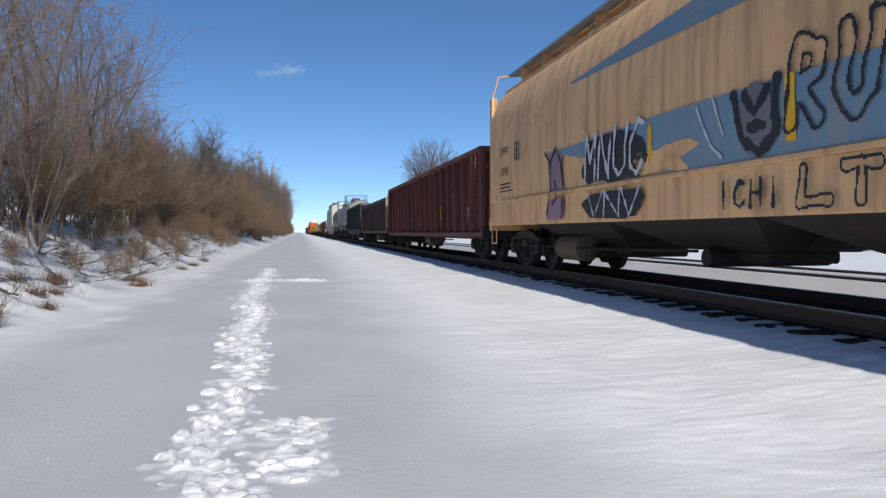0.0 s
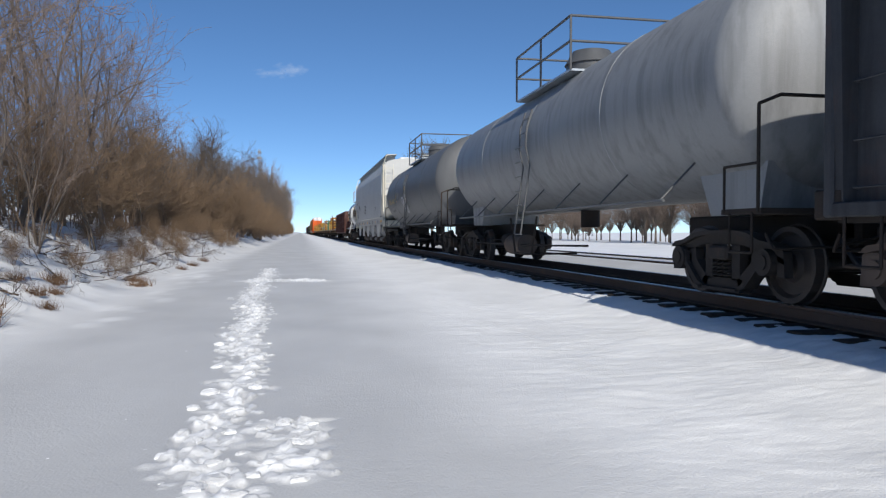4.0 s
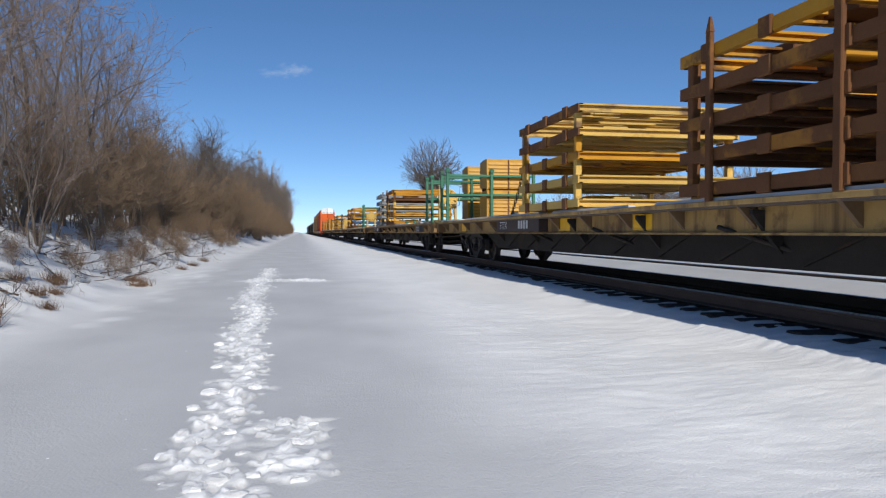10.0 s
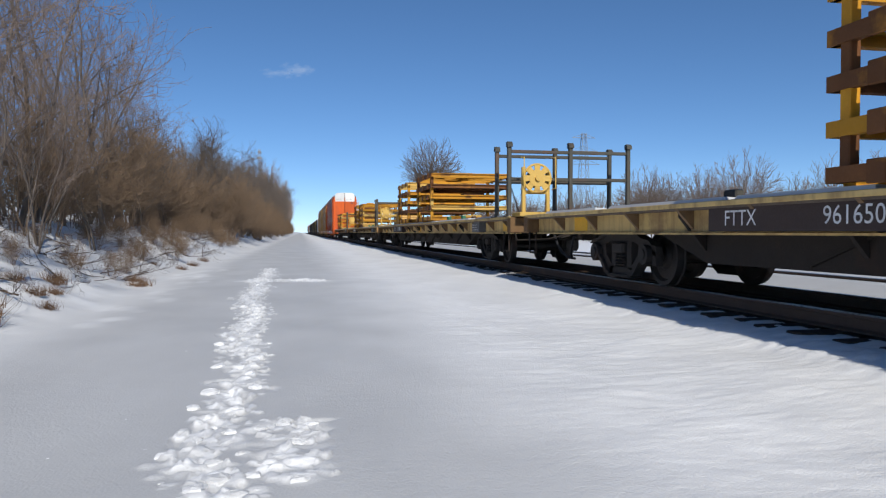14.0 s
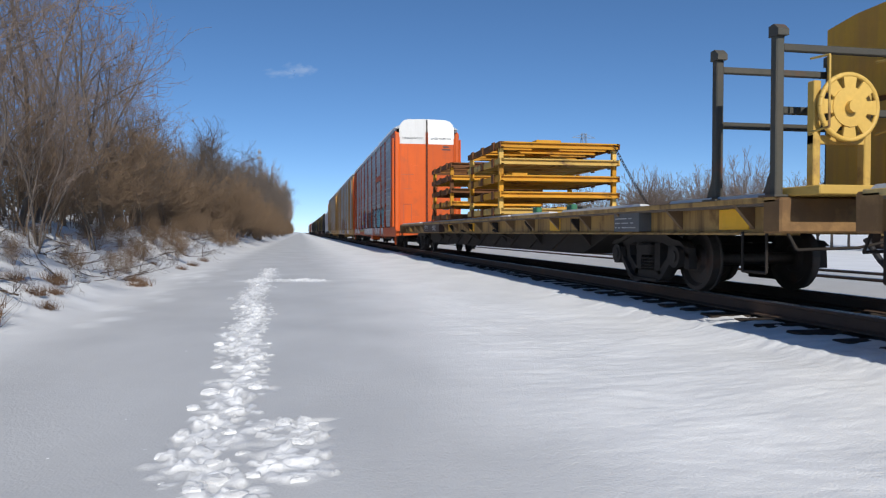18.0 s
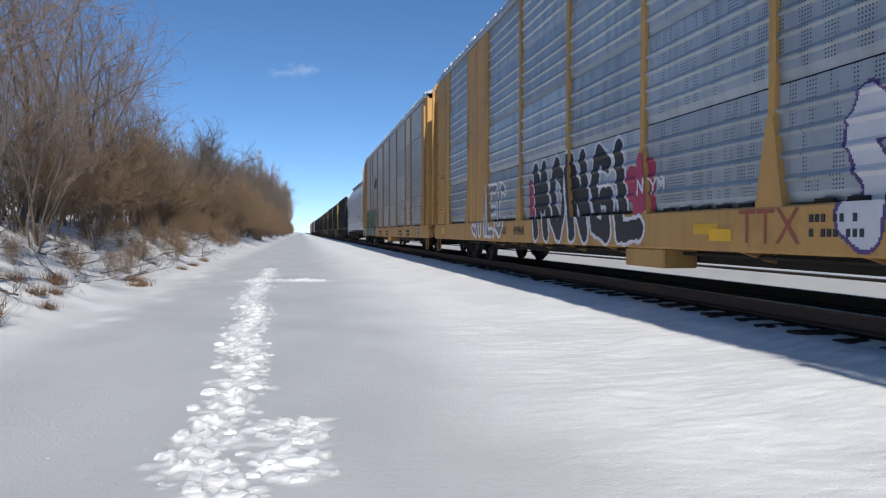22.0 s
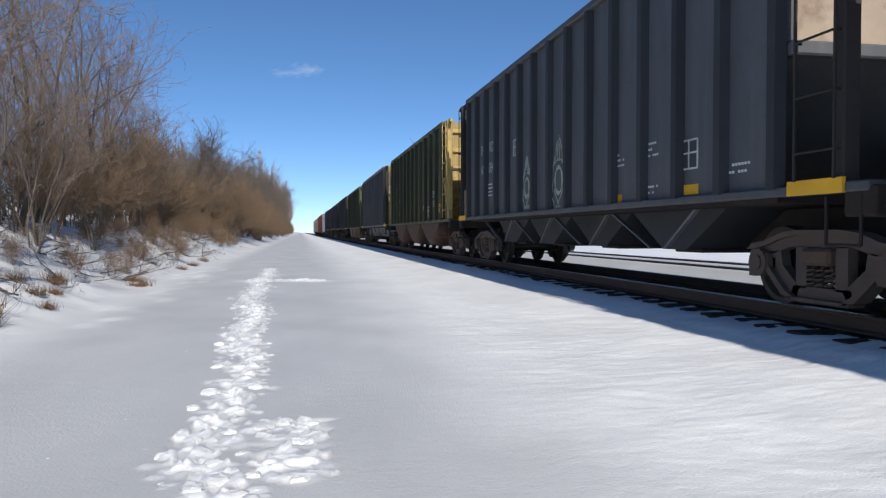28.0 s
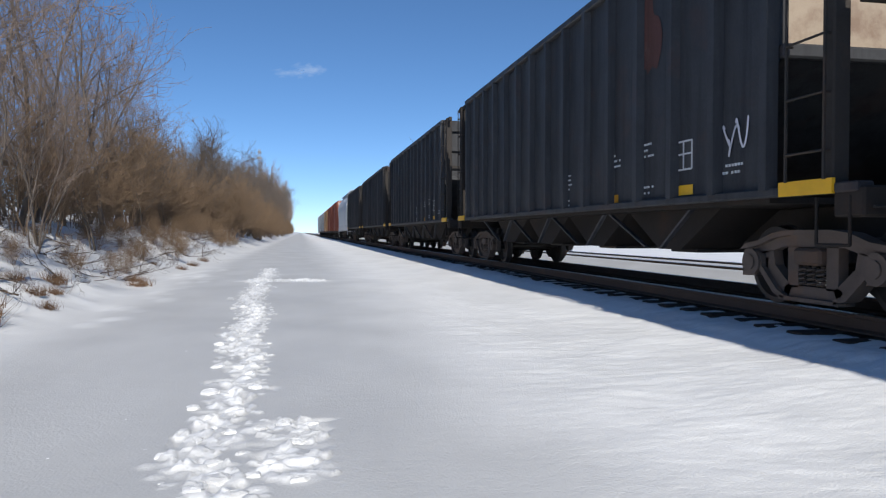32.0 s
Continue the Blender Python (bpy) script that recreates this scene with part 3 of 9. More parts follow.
def ground_sheet():
    def lines(*spans):
        out = []
        for a, b, n in spans:
            out += [a + (b - a) * i / n for i in range(n)]
        return out + [spans[-1][1]]

    xs = lines((-3000, -300, 5), (-300, -30, 9), (-30, -10, 14), (-10, -3, 40), (-3, -1.7, 18), (-1.7, -1.25, 18), (-1.25, 0.3, 112), (0.3, 0.75, 16), (0.75, 2, 24), (2, 4.5, 46), (4.5, 5.34, 16),
               (5.34, 13, 19), (13, 40, 12), (40, 300, 8), (300, 3000, 5))
    ys = lines((-3000, -300, 5), (-300, -20, 14), (-20, 2.2, 14), (2.2, 7.5, 290), (7.5, 12, 140), (12, 25, 120), (25, 60, 70), (60, 160, 50), (160, 600, 30), (600, 3500, 6))
    bins = {}
    for i, p in enumerate(PRINTS):
        for bx in range(int((p[0] - 0.5) // 0.5), int((p[0] + 0.5) // 0.5) + 1):
            for by in range(int((p[1] - 0.8) // 0.5), int((p[1] + 0.8) // 0.5) + 1):
                bins.setdefault((bx, by), []).append(i)
    verts, loose = [], []
    for y in ys:
        for x in xs:
            z = base_height(x, y)
            lo = 0.04 + 0.66 * smooth(0.2, 2.4, x) + 0.4 * smooth(-2.2, -3.3, x) + 0.10 * fbm(x, y, 1.1, 12.0) * smooth(0.0, 1.0, x)
            for i in bins.get((int(x // 0.5), int(y // 0.5)), ()):
                px, py, a, b, d = PRINTS[i]
                r = ((x - px) / a) ** 2 + ((y - py) / b) ** 2
                if r < 4:
                    g = math.exp(-r * r * 0.9) * (1 + 0.5 * noise.noise(Vector((x * 12, y * 12, 2.0))) + 0.4 * noise.noise(Vector((x * 27, y * 27, 5.0))))
                    z += 0.34 * d * g
                    lo += (0.24 if d > 0 else 0.12) * math.exp(-r * r * 0.5)
            if -1.7 < x < 0.6 and 2.2 < y < 24.0:
                h, l = broken_crust(x, y)
                z += h
                lo += l
            verts.append((x, y, z))
            loose.append(max(0.0, min(1.0, lo)))
    nx = len(xs)
    faces = [(j * nx + i, j * nx + i + 1, (j + 1) * nx + i + 1, (j + 1) * nx + i) for j in range(len(ys) - 1) for i in range(nx - 1)]
    me = bpy.data.meshes.new("ground")
    me.from_pydata(verts, [], faces)
    me.polygons.foreach_set("use_smooth", [True] * len(faces))
    at = me.attributes.new("loose", "FLOAT", "POINT")
    at.data.foreach_set("value", loose)
    me.materials.append(M["snow"])
    return tagged(new("ground", me), "snow-covered ground with a grey icy crust and a trodden footpath", "ground", kind="structure")


ground_sheet()


def clods():
    """Clods of snow kicked up along the footpath."""
    r = random.Random(44)
    kinds = []
    for k in range(5):
        sh = Shape()
        n = 8
        edge = [r.uniform(0.6, 1.2) for _ in range(n)]
        tx_, ty_ = r.uniform(-0.25, 0.25), r.uniform(-0.3, 0.1)
        rings = []
        for f, z in ((0.95, -0.35), (1.0, 0.05), (0.9, 0.42), (0.62, 0.62), (0.05, 0.68)):
            ring_ = []
            for i, e in enumerate(edge):
                q = f * e * r.uniform(0.88, 1.1)
                cx_, cy_ = q * math.cos(6.283 * i / n), q * math.sin(6.283 * i / n)
                ring_.append((cx_, cy_, z + (tx_ * cx_ + ty_ * cy_) * (z > 0) + r.uniform(-0.07, 0.07)))
            rings.append(ring_)
        sh.loft(rings, False)
        kinds.append(sh.mesh("snow_clod", M["clod"]))

    def put(x, y, s, flat=0.55):
        ob = tagged(new("snow_clod", kinds[r.randrange(5)]), "small clod of white snow beside the footpath", "snow clod", "snow clods along the footpath")
        ob.matrix_basis = Matrix.Translation((x, y, base_height(x, y) - 0.006)) @ Matrix.Rotation(r.uniform(0, 6.28), 4, "Z") @ Matrix.Diagonal((s, s * r.uniform(0.7, 1.2), s * flat, 1))

    for x, y, sz in ((-0.73, 3.98, 0.075), (-0.45, 3.78, 0.075), (-0.48, 3.40, 0.080), (-0.60, 4.25, 0.088), (-0.38, 3.52, 0.088), (-0.25, 4.44, 0.079), (-0.11, 4.56, 0.071), (0.07, 4.50, 0.063), (-0.01, 3.44, 0.080), (-0.36, 7.17, 0.072), (-0.34, 7.87, 0.067), (-0.85, 7.89, 0.090), (-0.67, 5.54, 0.092), (-0.34, 5.64, 0.087), (-0.71, 5.05, 0.084), (-0.04, 4.12, 0.070), (-0.42, 4.40, 0.067), (-0.31, 3.93, 0.060), (-0.23, 3.55, 0.068), (-0.42, 4.97, 0.064), (-0.44, 6.28, 0.062), (-0.73, 6.60, 0.075), (-0.66, 8.59, 0.072), (-0.60, 10.29, 0.079), (-0.30, 3.30, 0.076), (-1.22, 6.84, 0.013), (-1.04, 5.62, 0.013), (-1.09, 4.83, 0.018), (-1.04, 4.89, 0.015), (-0.96, 4.95, 0.013), (-1.13, 7.53, 0.023), (-0.99, 6.27, 0.019), (-1.31, 4.08, 0.018)):
        put(x, y, sz * r.uniform(0.8, 1.0), 0.6)
    for k in range(60):
        y = 2.6 + 15.0 * (k / 60.0) ** 1.2
        put(trail_x(y) + max(-0.34, min(0.34, r.gauss(0, 0.17))), y, r.uniform(0.012, 0.026) * (1 + 0.5 * smooth(5, 14, y)), 0.6)


M["clod"] = surface("clod_snow", (0.86, 0.865, 0.87), 0.7, other=(0.8, 0.805, 0.815), scale=6.0, bump=0.4)
clods()


# ---- tracks ----
def track(cx, name, label, snowy):
    t = thing(name, label, "railway track", kind="structure")
    prof_y0, prof_y1 = -620.0, 1500.0
    lift = 0.20 if snowy else 0.0
    bed = Shape().prism([(cx - 2.3, RAIL_Z - 0.45), (cx - 1.28, RAIL_Z - 0.26 + lift), (cx + 1.28, RAIL_Z - 0.26 + lift), (cx + 2.3, RAIL_Z - 0.45)] if snowy else
                        [(cx - 1.62, RAIL_Z - 0.45), (cx - 1.28, RAIL_Z - 0.26), (cx + 1.28, RAIL_Z - 0.26), (cx + 1.62, RAIL_Z - 0.45)], prof_y0, prof_y1)
    part("bed", bed, M["snow"] if snowy else M["ballast"], t)
    for sx in (-1, 1):
        x = cx + sx * 0.7525
        z = RAIL_Z
        web = [(-0.075, -0.18), (-0.075, -0.165), (-0.012, -0.145), (-0.012, -0.05), (-0.034, -0.04), (-0.034, -0.012),
               (0.034, -0.012), (0.034, -0.04), (0.012, -0.05), (0.012, -0.145), (0.075, -0.165), (0.075, -0.18)]
        r = part("rail", Shape().prism([(x + a, z + b) for a, b in web], prof_y0, prof_y1), M["rail"], t)
        head = [(-0.036, -0.012), (-0.03, -0.002), (-0.02, 0.0), (0.02, 0.0), (0.03, -0.002), (0.036, -0.012)]
        part("railhead", Shape().prism([(x + a, z + b) for a, b in head], prof_y0, prof_y1), M["railhead"], r)
    return t


def tie_shape(cx, r):
    w = 0.115 + r.uniform(-0.01, 0.01)
    return Shape().box(cx - 1.3 + r.uniform(-0.06, 0.06), cx + 1.3 + r.uniform(-0.06, 0.06), -w, w, RAIL_Z - 0.36, RAIL_Z - 0.178, 0.012)


def ties(t, cx):
    r = random.Random(8)
    kinds = [tie_shape(cx, r).mesh("tie", M["tie"]) for _ in range(4)]
    pitch = 0.53
    y = 3.0
    for k in range(290):
        part("tie", kinds[r.randrange(4)], None, t, at=pose(0, y + r.uniform(-0.03, 0.03), r.uniform(-0.008, 0.004)))
        y += pitch
    rest = Shape()
    for lo, hi in ((-40.0, 2.6), (y, y + 260.0)):
        q = lo
        while q < hi:
            rest.box(cx - 1.3, cx + 1.3, q - 0.115, q + 0.115, RAIL_Z - 0.36, RAIL_Z - 0.178)
            q += pitch
    tagged(part("more_ties", rest, M["tie"], t), kind="stuff")
    # snow lying in pads between and over the ties' ends
    pads = Shape()
    q = -4.0
    while q < 120.0:
        for _ in range(1):
            x0 = cx - 1.0 + r.uniform(-0.12, 0.25)
            a, b = r.uniform(0.05, 0.14), r.uniform(0.04, 0.1)
            yc = q + r.uniform(-0.2, 0.2)
            z = RAIL_Z - 0.25 + r.uniform(0.0, 0.035)
            n = 10
            base = [(x0 + a * math.cos(6.283 * i / n) * r.uniform(0.8, 1.15), yc + b * math.sin(6.283 * i / n) * r.uniform(0.8, 1.15), z - 0.03) for i in range(n)]
            top = [((x - x0) * 0.6 + x0, (yy - yc) * 0.6 + yc, z + r.uniform(0.012, 0.04)) for x, yy, _z in base]
            pads.loft([base, top], True)
        q += 0.53
    tagged(part("snow_pad", pads, M["snow"], t), kind="stuff")


near_track = track(TRACK_X, "road_track", "rusty steel rails on snow-dusted wooden ties beneath the train", False)
ties(near_track, TRACK_X)
track(TRACK2_X, "second_track", "second railway track half buried in snow behind the train", True)

# ---- the train: running gear ----
# A car's own space: x across (the camera's side is -x), y from its front coupler backwards, z above the railhead.
WHEEL_R = 0.43
KEYED = []           # (thing, y of its origin at 0 s)
WHEELS = []          # (wheelset, truck's y in the train, its own local y)


def rod_z(sh, x, y, z0, z1, r, n=10):
    return sh.rod((x, y, z0), (x, y, z1), r, n)


def wheel_mesh():
    sh = Shape()
    for s in (-1, 1):
        prof = [(0.05, 0.10), (0.05, 0.16), (0.0, 0.20), (-0.01, 0.33), (0.045, 0.37), (0.045, WHEEL_R - 0.005), (0.04, WHEEL_R), (-0.06, WHEEL_R + 0.004),
                (-0.07, WHEEL_R + 0.026), (-0.095, WHEEL_R + 0.02), (-0.095, 0.37), (-0.05, 0.33), (-0.04, 0.2), (-0.08, 0.16), (-0.08, 0.1)]
        sh.lathe_x([(s * a, r) for a, r in prof], s * 0.7525, 0, 0, 28, smooth=False)
    sh.rod((-1.02, 0, 0), (1.02, 0, 0), 0.085, 10)
    for s in (-1, 1):
        sh.rod((s * 0.94, 0, 0), (s * 1.09, 0, 0), 0.12, 12)
        for a in (30, 150, 270):
            sh.rod((s * 1.09, 0.07 * math.cos(radians(a)), 0.07 * math.sin(radians(a))), (s * 1.105, 0.07 * math.cos(radians(a)), 0.07 * math.sin(radians(a))), 0.022, 6)
    return sh.mesh("wheelset", M["wheel"])


WHEEL_MESH = wheel_mesh()


def sideframe_shape(s):
    """A cast truck side: arched top member, sloping struts to the spring seat, pedestals over the axle ends, raised flanges."""
    sh = Shape()
    x0, x1, xf = s * 0.93, s * 1.04, s * 1.10

    def plate_(o, rim=0.0):
        sh.prism_x(o, x0, x1 if not rim else xf)

    top = [(-1.14, 0.44), (-1.13, 0.58), (-1.02, 0.66), (-0.80, 0.69), (-0.55, 0.77), (-0.3, 0.80), (0.3, 0.80), (0.55, 0.77), (0.80, 0.69), (1.02, 0.66), (1.13, 0.58), (1.14, 0.44),
           (0.92, 0.52), (0.66, 0.58), (0.44, 0.64), (-0.44, 0.64), (-0.66, 0.58), (-0.92, 0.52)]
    plate_(top)
    rim = [(-1.12, 0.60), (-1.02, 0.67), (-0.80, 0.70), (-0.55, 0.785), (-0.3, 0.815), (0.3, 0.815), (0.55, 0.785), (0.80, 0.70), (1.02, 0.67), (1.12, 0.60),
           (1.0, 0.61), (0.78, 0.65), (0.53, 0.73), (0.3, 0.76), (-0.3, 0.76), (-0.53, 0.73), (-0.78, 0.65), (-1.0, 0.61)]
    plate_(rim, 1)
    for d in (-1, 1):
        plate_([(d * 0.80, 0.58), (d * 0.60, 0.60), (d * 0.57, 0.44), (d * 0.30, 0.22), (d * 0.36, 0.10), (d * 0.52, 0.15), (d * 0.78, 0.40)])
        plate_([(d * 0.80, 0.56), (d * 0.745, 0.56), (d * 0.72, 0.42), (d * 0.46, 0.18), (d * 0.36, 0.14), (d * 0.36, 0.095), (d * 0.52, 0.14), (d * 0.79, 0.40)], 1)
        plate_([(d * 0.20, 0.22), (d * 0.36, 0.22), (d * 0.36, 0.65), (d * 0.20, 0.65)])
        plate_([(d * 1.14, 0.50), (d * 1.15, 0.30), (d * 1.03, 0.30), (d * 1.02, 0.54)])
        plate_([(d * 0.78, 0.50), (d * 0.77, 0.32), (d * 0.70, 0.30), (d * 0.68, 0.52)])
        sh.rod((s * 1.0, d * 0.89, 0.46), (s * 1.125, d * 0.89, 0.46), 0.15, 14)
        sh.rod((s * 1.12, d * 0.89, 0.46), (s * 1.145, d * 0.89, 0.46), 0.085, 10)
    plate_([(-0.46, 0.10), (0.46, 0.10), (0.40, 0.24), (-0.40, 0.24)])
    plate_([(-0.44, 0.085), (0.44, 0.085), (0.44, 0.125), (-0.44, 0.125)], 1)
    sh.box(min(s * 1.0, s * 1.11), max(s * 1.0, s * 1.11), -0.19, 0.19, 0.50, 0.62, 0.03)
    return sh


SIDE_MESHES = {}


def truck_meshes(mat_name):
    if mat_name not in SIDE_MESHES:
        m = M[mat_name]
        coil = []
        for s in (-1, 1):
            spring = Shape()
            coil.append(spring)
            for dy in (-0.13, 0.0, 0.13):
                pts = [(s * 1.03 + 0.05 * math.cos(a * 1.05), dy + 0.05 * math.sin(a * 1.05), 0.25 + 0.0078 * a) for a in range(26)]
                spring.path(pts, 0.014, 4)
        bolster = Shape().box(-1.12, 1.12, -0.2, 0.2, 0.46, 0.63, 0.03).box(-0.35, 0.35, -0.25, 0.25, 0.6, 0.74, 0.03)
        beam = Shape().box(-0.9, 0.9, -0.42, -0.36, 0.3, 0.42, 0.01).box(-0.9, 0.9, 0.36, 0.42, 0.3, 0.42, 0.01)
        for s in (-1, 1):
            for d in (-1, 1):
                beam.box(s * 0.66, s * 0.84, d * 0.41, d * 0.47, 0.26, 0.5, 0.02)
        SIDE_MESHES[mat_name] = (sideframe_shape(-1).mesh("sideframe", m), sideframe_shape(1).mesh("sideframe", m), coil[0].mesh("spring_nest", m), coil[1].mesh("spring_nest", m),
                                 bolster.mesh("bolster", m), beam.mesh("brake_beam", M["underframe"]))
    return SIDE_MESHES[mat_name]


def trucks(car, y0, front, back, mat_name="cast"):
    """Two four-wheel trucks under a car whose front coupler is y0 along the train."""
    meshes = truck_meshes(mat_name)
    for yc in (front, back):
        tr = new("truck")
        tr.parent = car
        tr.location = (0, yc, 0)
        for nm, me in zip(("sideframe", "sideframe", "spring_nest", "spring_nest", "bolster", "brake_beam"), meshes):
            part(nm, me, None, tr)
        for d in (-0.89, 0.89):
            w = part("wheelset", WHEEL_MESH, None, tr, at=Matrix.Translation((0, d, WHEEL_R)))
            WHEELS.append((w, y0 + yc + d, d))


def coupler(car, L):
    for end, d in ((0.0, 1), (L, -1)):
        sh = Shape()
        sh.box(-0.09, 0.09, end + d * 0.18, end + d * 0.9, 0.70, 0.86, 0.02)
        sh.box(-0.16, 0.14, end + d * 0.0, end + d * 0.24, 0.66, 0.92, 0.04)
        sh.box(-0.3, 0.3, end + d * 0.55, end + d * 0.72, 0.62, 1.0, 0.03)
        part("coupler", sh, M["cast"], car)
        hose = Shape().path([(-0.45, end + d * 0.6, 0.72), (-0.43, end + d * 0.42, 0.5), (-0.38, end + d * 0.25, 0.33), (-0.3, end + d * 0.1, 0.24), (-0.2, end, 0.22)], 0.03, 6)
        part("uncoupling_rod", Shape().path([(-1.4, end + d * 0.52, 0.78), (-1.38, end + d * 0.42, 0.62), (-0.7, end + d * 0.4, 0.64), (-0.25, end + d * 0.3, 0.74)], 0.016, 5), M["underframe"], car)
        part("brake_line", Shape().path([(0.5, end + d * 0.7, 0.7), (0.45, end + d * 0.3, 0.46), (0.3, end, 0.36)], 0.022, 5), M["graf_black"], car)
        part("air_hose", hose, M["graf_black"], car)


def grab(sh, x, y, z, w, dx=-0.07, r=0.011):
    """A grab iron along y on the side."""
    sh.path([(x, y - w / 2, z), (x + dx, y - w / 2, z), (x + dx, y + w / 2, z), (x, y + w / 2, z)], r, 5)


def ladder(car, x, y, z0, z1, n, mat, w=0.42, along="y", name="ladder", r=0.013):
    sh = Shape()
    for k in range(n):
        z = z0 + (z1 - z0) * (k + 0.5) / n
        if along == "y":
            grab(sh, x, y, z, w, r=r)
        else:
            sh.path([(x - w / 2, y, z), (x - w / 2, y - 0.07, z), (x + w / 2, y - 0.07, z), (x + w / 2, y, z)], r, 5)
    for d in (-1, 1):
        if along == "y":
            sh.box(x - 0.075, x - 0.055, y + d * w / 2 - 0.012, y + d * w / 2 + 0.012, z0, z1)
        else:
            sh.box(x + d * w / 2 - 0.012, x + d * w / 2 + 0.012, y - 0.08, y - 0.06, z0, z1)
    part(name, sh, M[mat], car)


def stirrup(car, x, y, z, mat):
    sh = Shape().path([(x, y - 0.2, z), (x, y - 0.2, z - 0.42), (x, y + 0.2, z - 0.42), (x, y + 0.2, z)], 0.016, 5)
    part("step", sh, M[mat], car)


_TEXT = {}


def words(text, size, material, parent, x, y, z, name="lettering", bold=0.0, squeeze=1.0, label="", depth=0.0):
    """Writing on the camera's side of a car, centred on y, with its feet at z."""
    key = (text, size, bold, squeeze, material.name)
    if key not in _TEXT:
        c = bpy.data.curves.new("lettering", "FONT")
        c.body, c.size, c.offset, c.align_x = text, size, bold, "CENTER"
        c.resolution_u = 3
        ob = bpy.data.objects.new("lettering", c)
        me = bpy.data.meshes.new_from_object(ob)
        bpy.data.objects.remove(ob)
        me.transform(Matrix(((0, 0, -1, 0), (-squeeze, 0, 0, 0), (0, 1, 0, 0), (0, 0, 0, 1))))
        me.materials.clear()
        me.materials.append(material)
        _TEXT[key] = me
    return part(name, _TEXT[key], None, parent, label, at=Matrix.Translation((x, y, z)))


def round_words(text, size, mat, car, R, zc, y, z):
    """Writing laid along a tank's curve."""
    dz = z + 0.36 * size - zc
    ob = words(text, size, M[mat], car, 0, y, z)
    th = math.asin(dz / R)
    ob.matrix_basis = Matrix.Translation((-(R + 0.012) * math.cos(th), y, zc + (R + 0.012) * math.sin(th))) @ Matrix.Rotation(th, 4, "Y") @ Matrix.Translation((0, 0, -0.36 * size))
    return ob


def on(x, z):
    """The side's place at height z: x is a number or a function of z."""
    return x(z) if callable(x) else x


def bars(car, x, y, z, w, n, mat, h=0.028, gap=0.05, name="marking", seed=1):
    """Lines of writing too small to read."""
    r = random.Random(seed)
    sh = Shape()
    for k in range(n):
        ww = w * r.uniform(0.7, 1.0)
        a = y + w / 2
        zz = z - k * (h + gap)
        xx = on(x, zz)
        while a > y + w / 2 - ww:
            b = a - max(0.03, h * 0.62)
            if r.random() < 0.86:
                sh.box(xx - 0.004, xx + 0.01, a, b, zz, zz + h)
            a = b - max(0.025, h * 0.45)
    tagged(part(name, sh, M[mat], car), kind="stuff")


def plate(car, x, y, z, w, h, mat, name="marking", label=""):
    sh = Shape()
    n = max(1, int(h / 0.2))
    for k in range(n):
        z0, z1 = z - h / 2 + h * k / n, z - h / 2 + h * (k + 1) / n
        sh.add([(on(x, z0), y - w / 2, z0), (on(x, z0), y + w / 2, z0), (on(x, z1), y + w / 2, z1), (on(x, z1), y - w / 2, z1)], [(0, 1, 2, 3)])
    return part(name, sh, M[mat], car, label)


def frame_mark(car, x, y, z, w, h, mat="letter", back=None):
    """A lined box, divided by a cross, as stencilled on cars."""
    x = on(x, z)
    sh = Shape()
    t = 0.02
    if back:
        plate(car, x + 0.004, y, z, w, h, back)
    for a in (-w / 2, 0, w / 2):
        sh.box(x - 0.004, x + 0.01, y + a - t / 2, y + a + t / 2, z - h / 2, z + h / 2)
    for a in (-h / 2, 0.05 * h, h / 2):
        sh.box(x - 0.0045, x + 0.01, y - w / 2, y + w / 2, z + a - t / 2, z + a + t / 2)
    part("marking", sh, M[mat], car)


def ribbon(sh, pts, x, t, lift=0.0):
    """A flat stroke of width t along points of (y, z) on the side."""
    v = []
    n = len(pts)
    for i, (y, z) in enumerate(pts):
        (ya, za), (yb, zb) = pts[max(0, i - 1)], pts[min(n - 1, i + 1)]
        d = math.hypot(yb - ya, zb - za) or 1
        wd = t / 2 * (0.65 if i in (0, n - 1) else 1.0)
        ny, nz = -(zb - za) / d * wd, (yb - ya) / d * wd
        for k in (1, -1):
            v.append((on(x, z + k * nz) - lift - 0.0003 * i, y + k * ny, z + k * nz))
    sh.add(v, [(2 * i, 2 * i + 1, 2 * i + 3, 2 * i + 2) for i in range(n - 1)])


def scribble(car, x, y, z, w, h, mat, seed, strokes=4, t=0.03, name="graffiti"):
    """Loose spray-can strokes."""
    r = random.Random(seed)
    sh = Shape()
    for k in range(strokes):
        cy, cz = y + ((k + 0.5) / strokes - 0.5) * w * 0.9, z + r.uniform(-0.12, 0.12) * h
        a1, a2, p1, p2 = r.uniform(0.5, 0.8) * w / strokes, r.uniform(0.3, 0.48) * h, r.uniform(0, 6), r.uniform(0, 6)
        f1, f2 = r.uniform(0.9, 1.9), r.uniform(1.2, 2.6)
        pts = [(cy + a1 * math.sin(f1 * q + p1), cz + a2 * math.sin(f2 * q + p2)) for q in (i / 47 * 3.6 for i in range(48))]
        sh = Shape()
        ribbon(sh, pts, x, t, 0.0015 * k)
        tagged(part(name, sh, M[mat], car), kind="stuff")


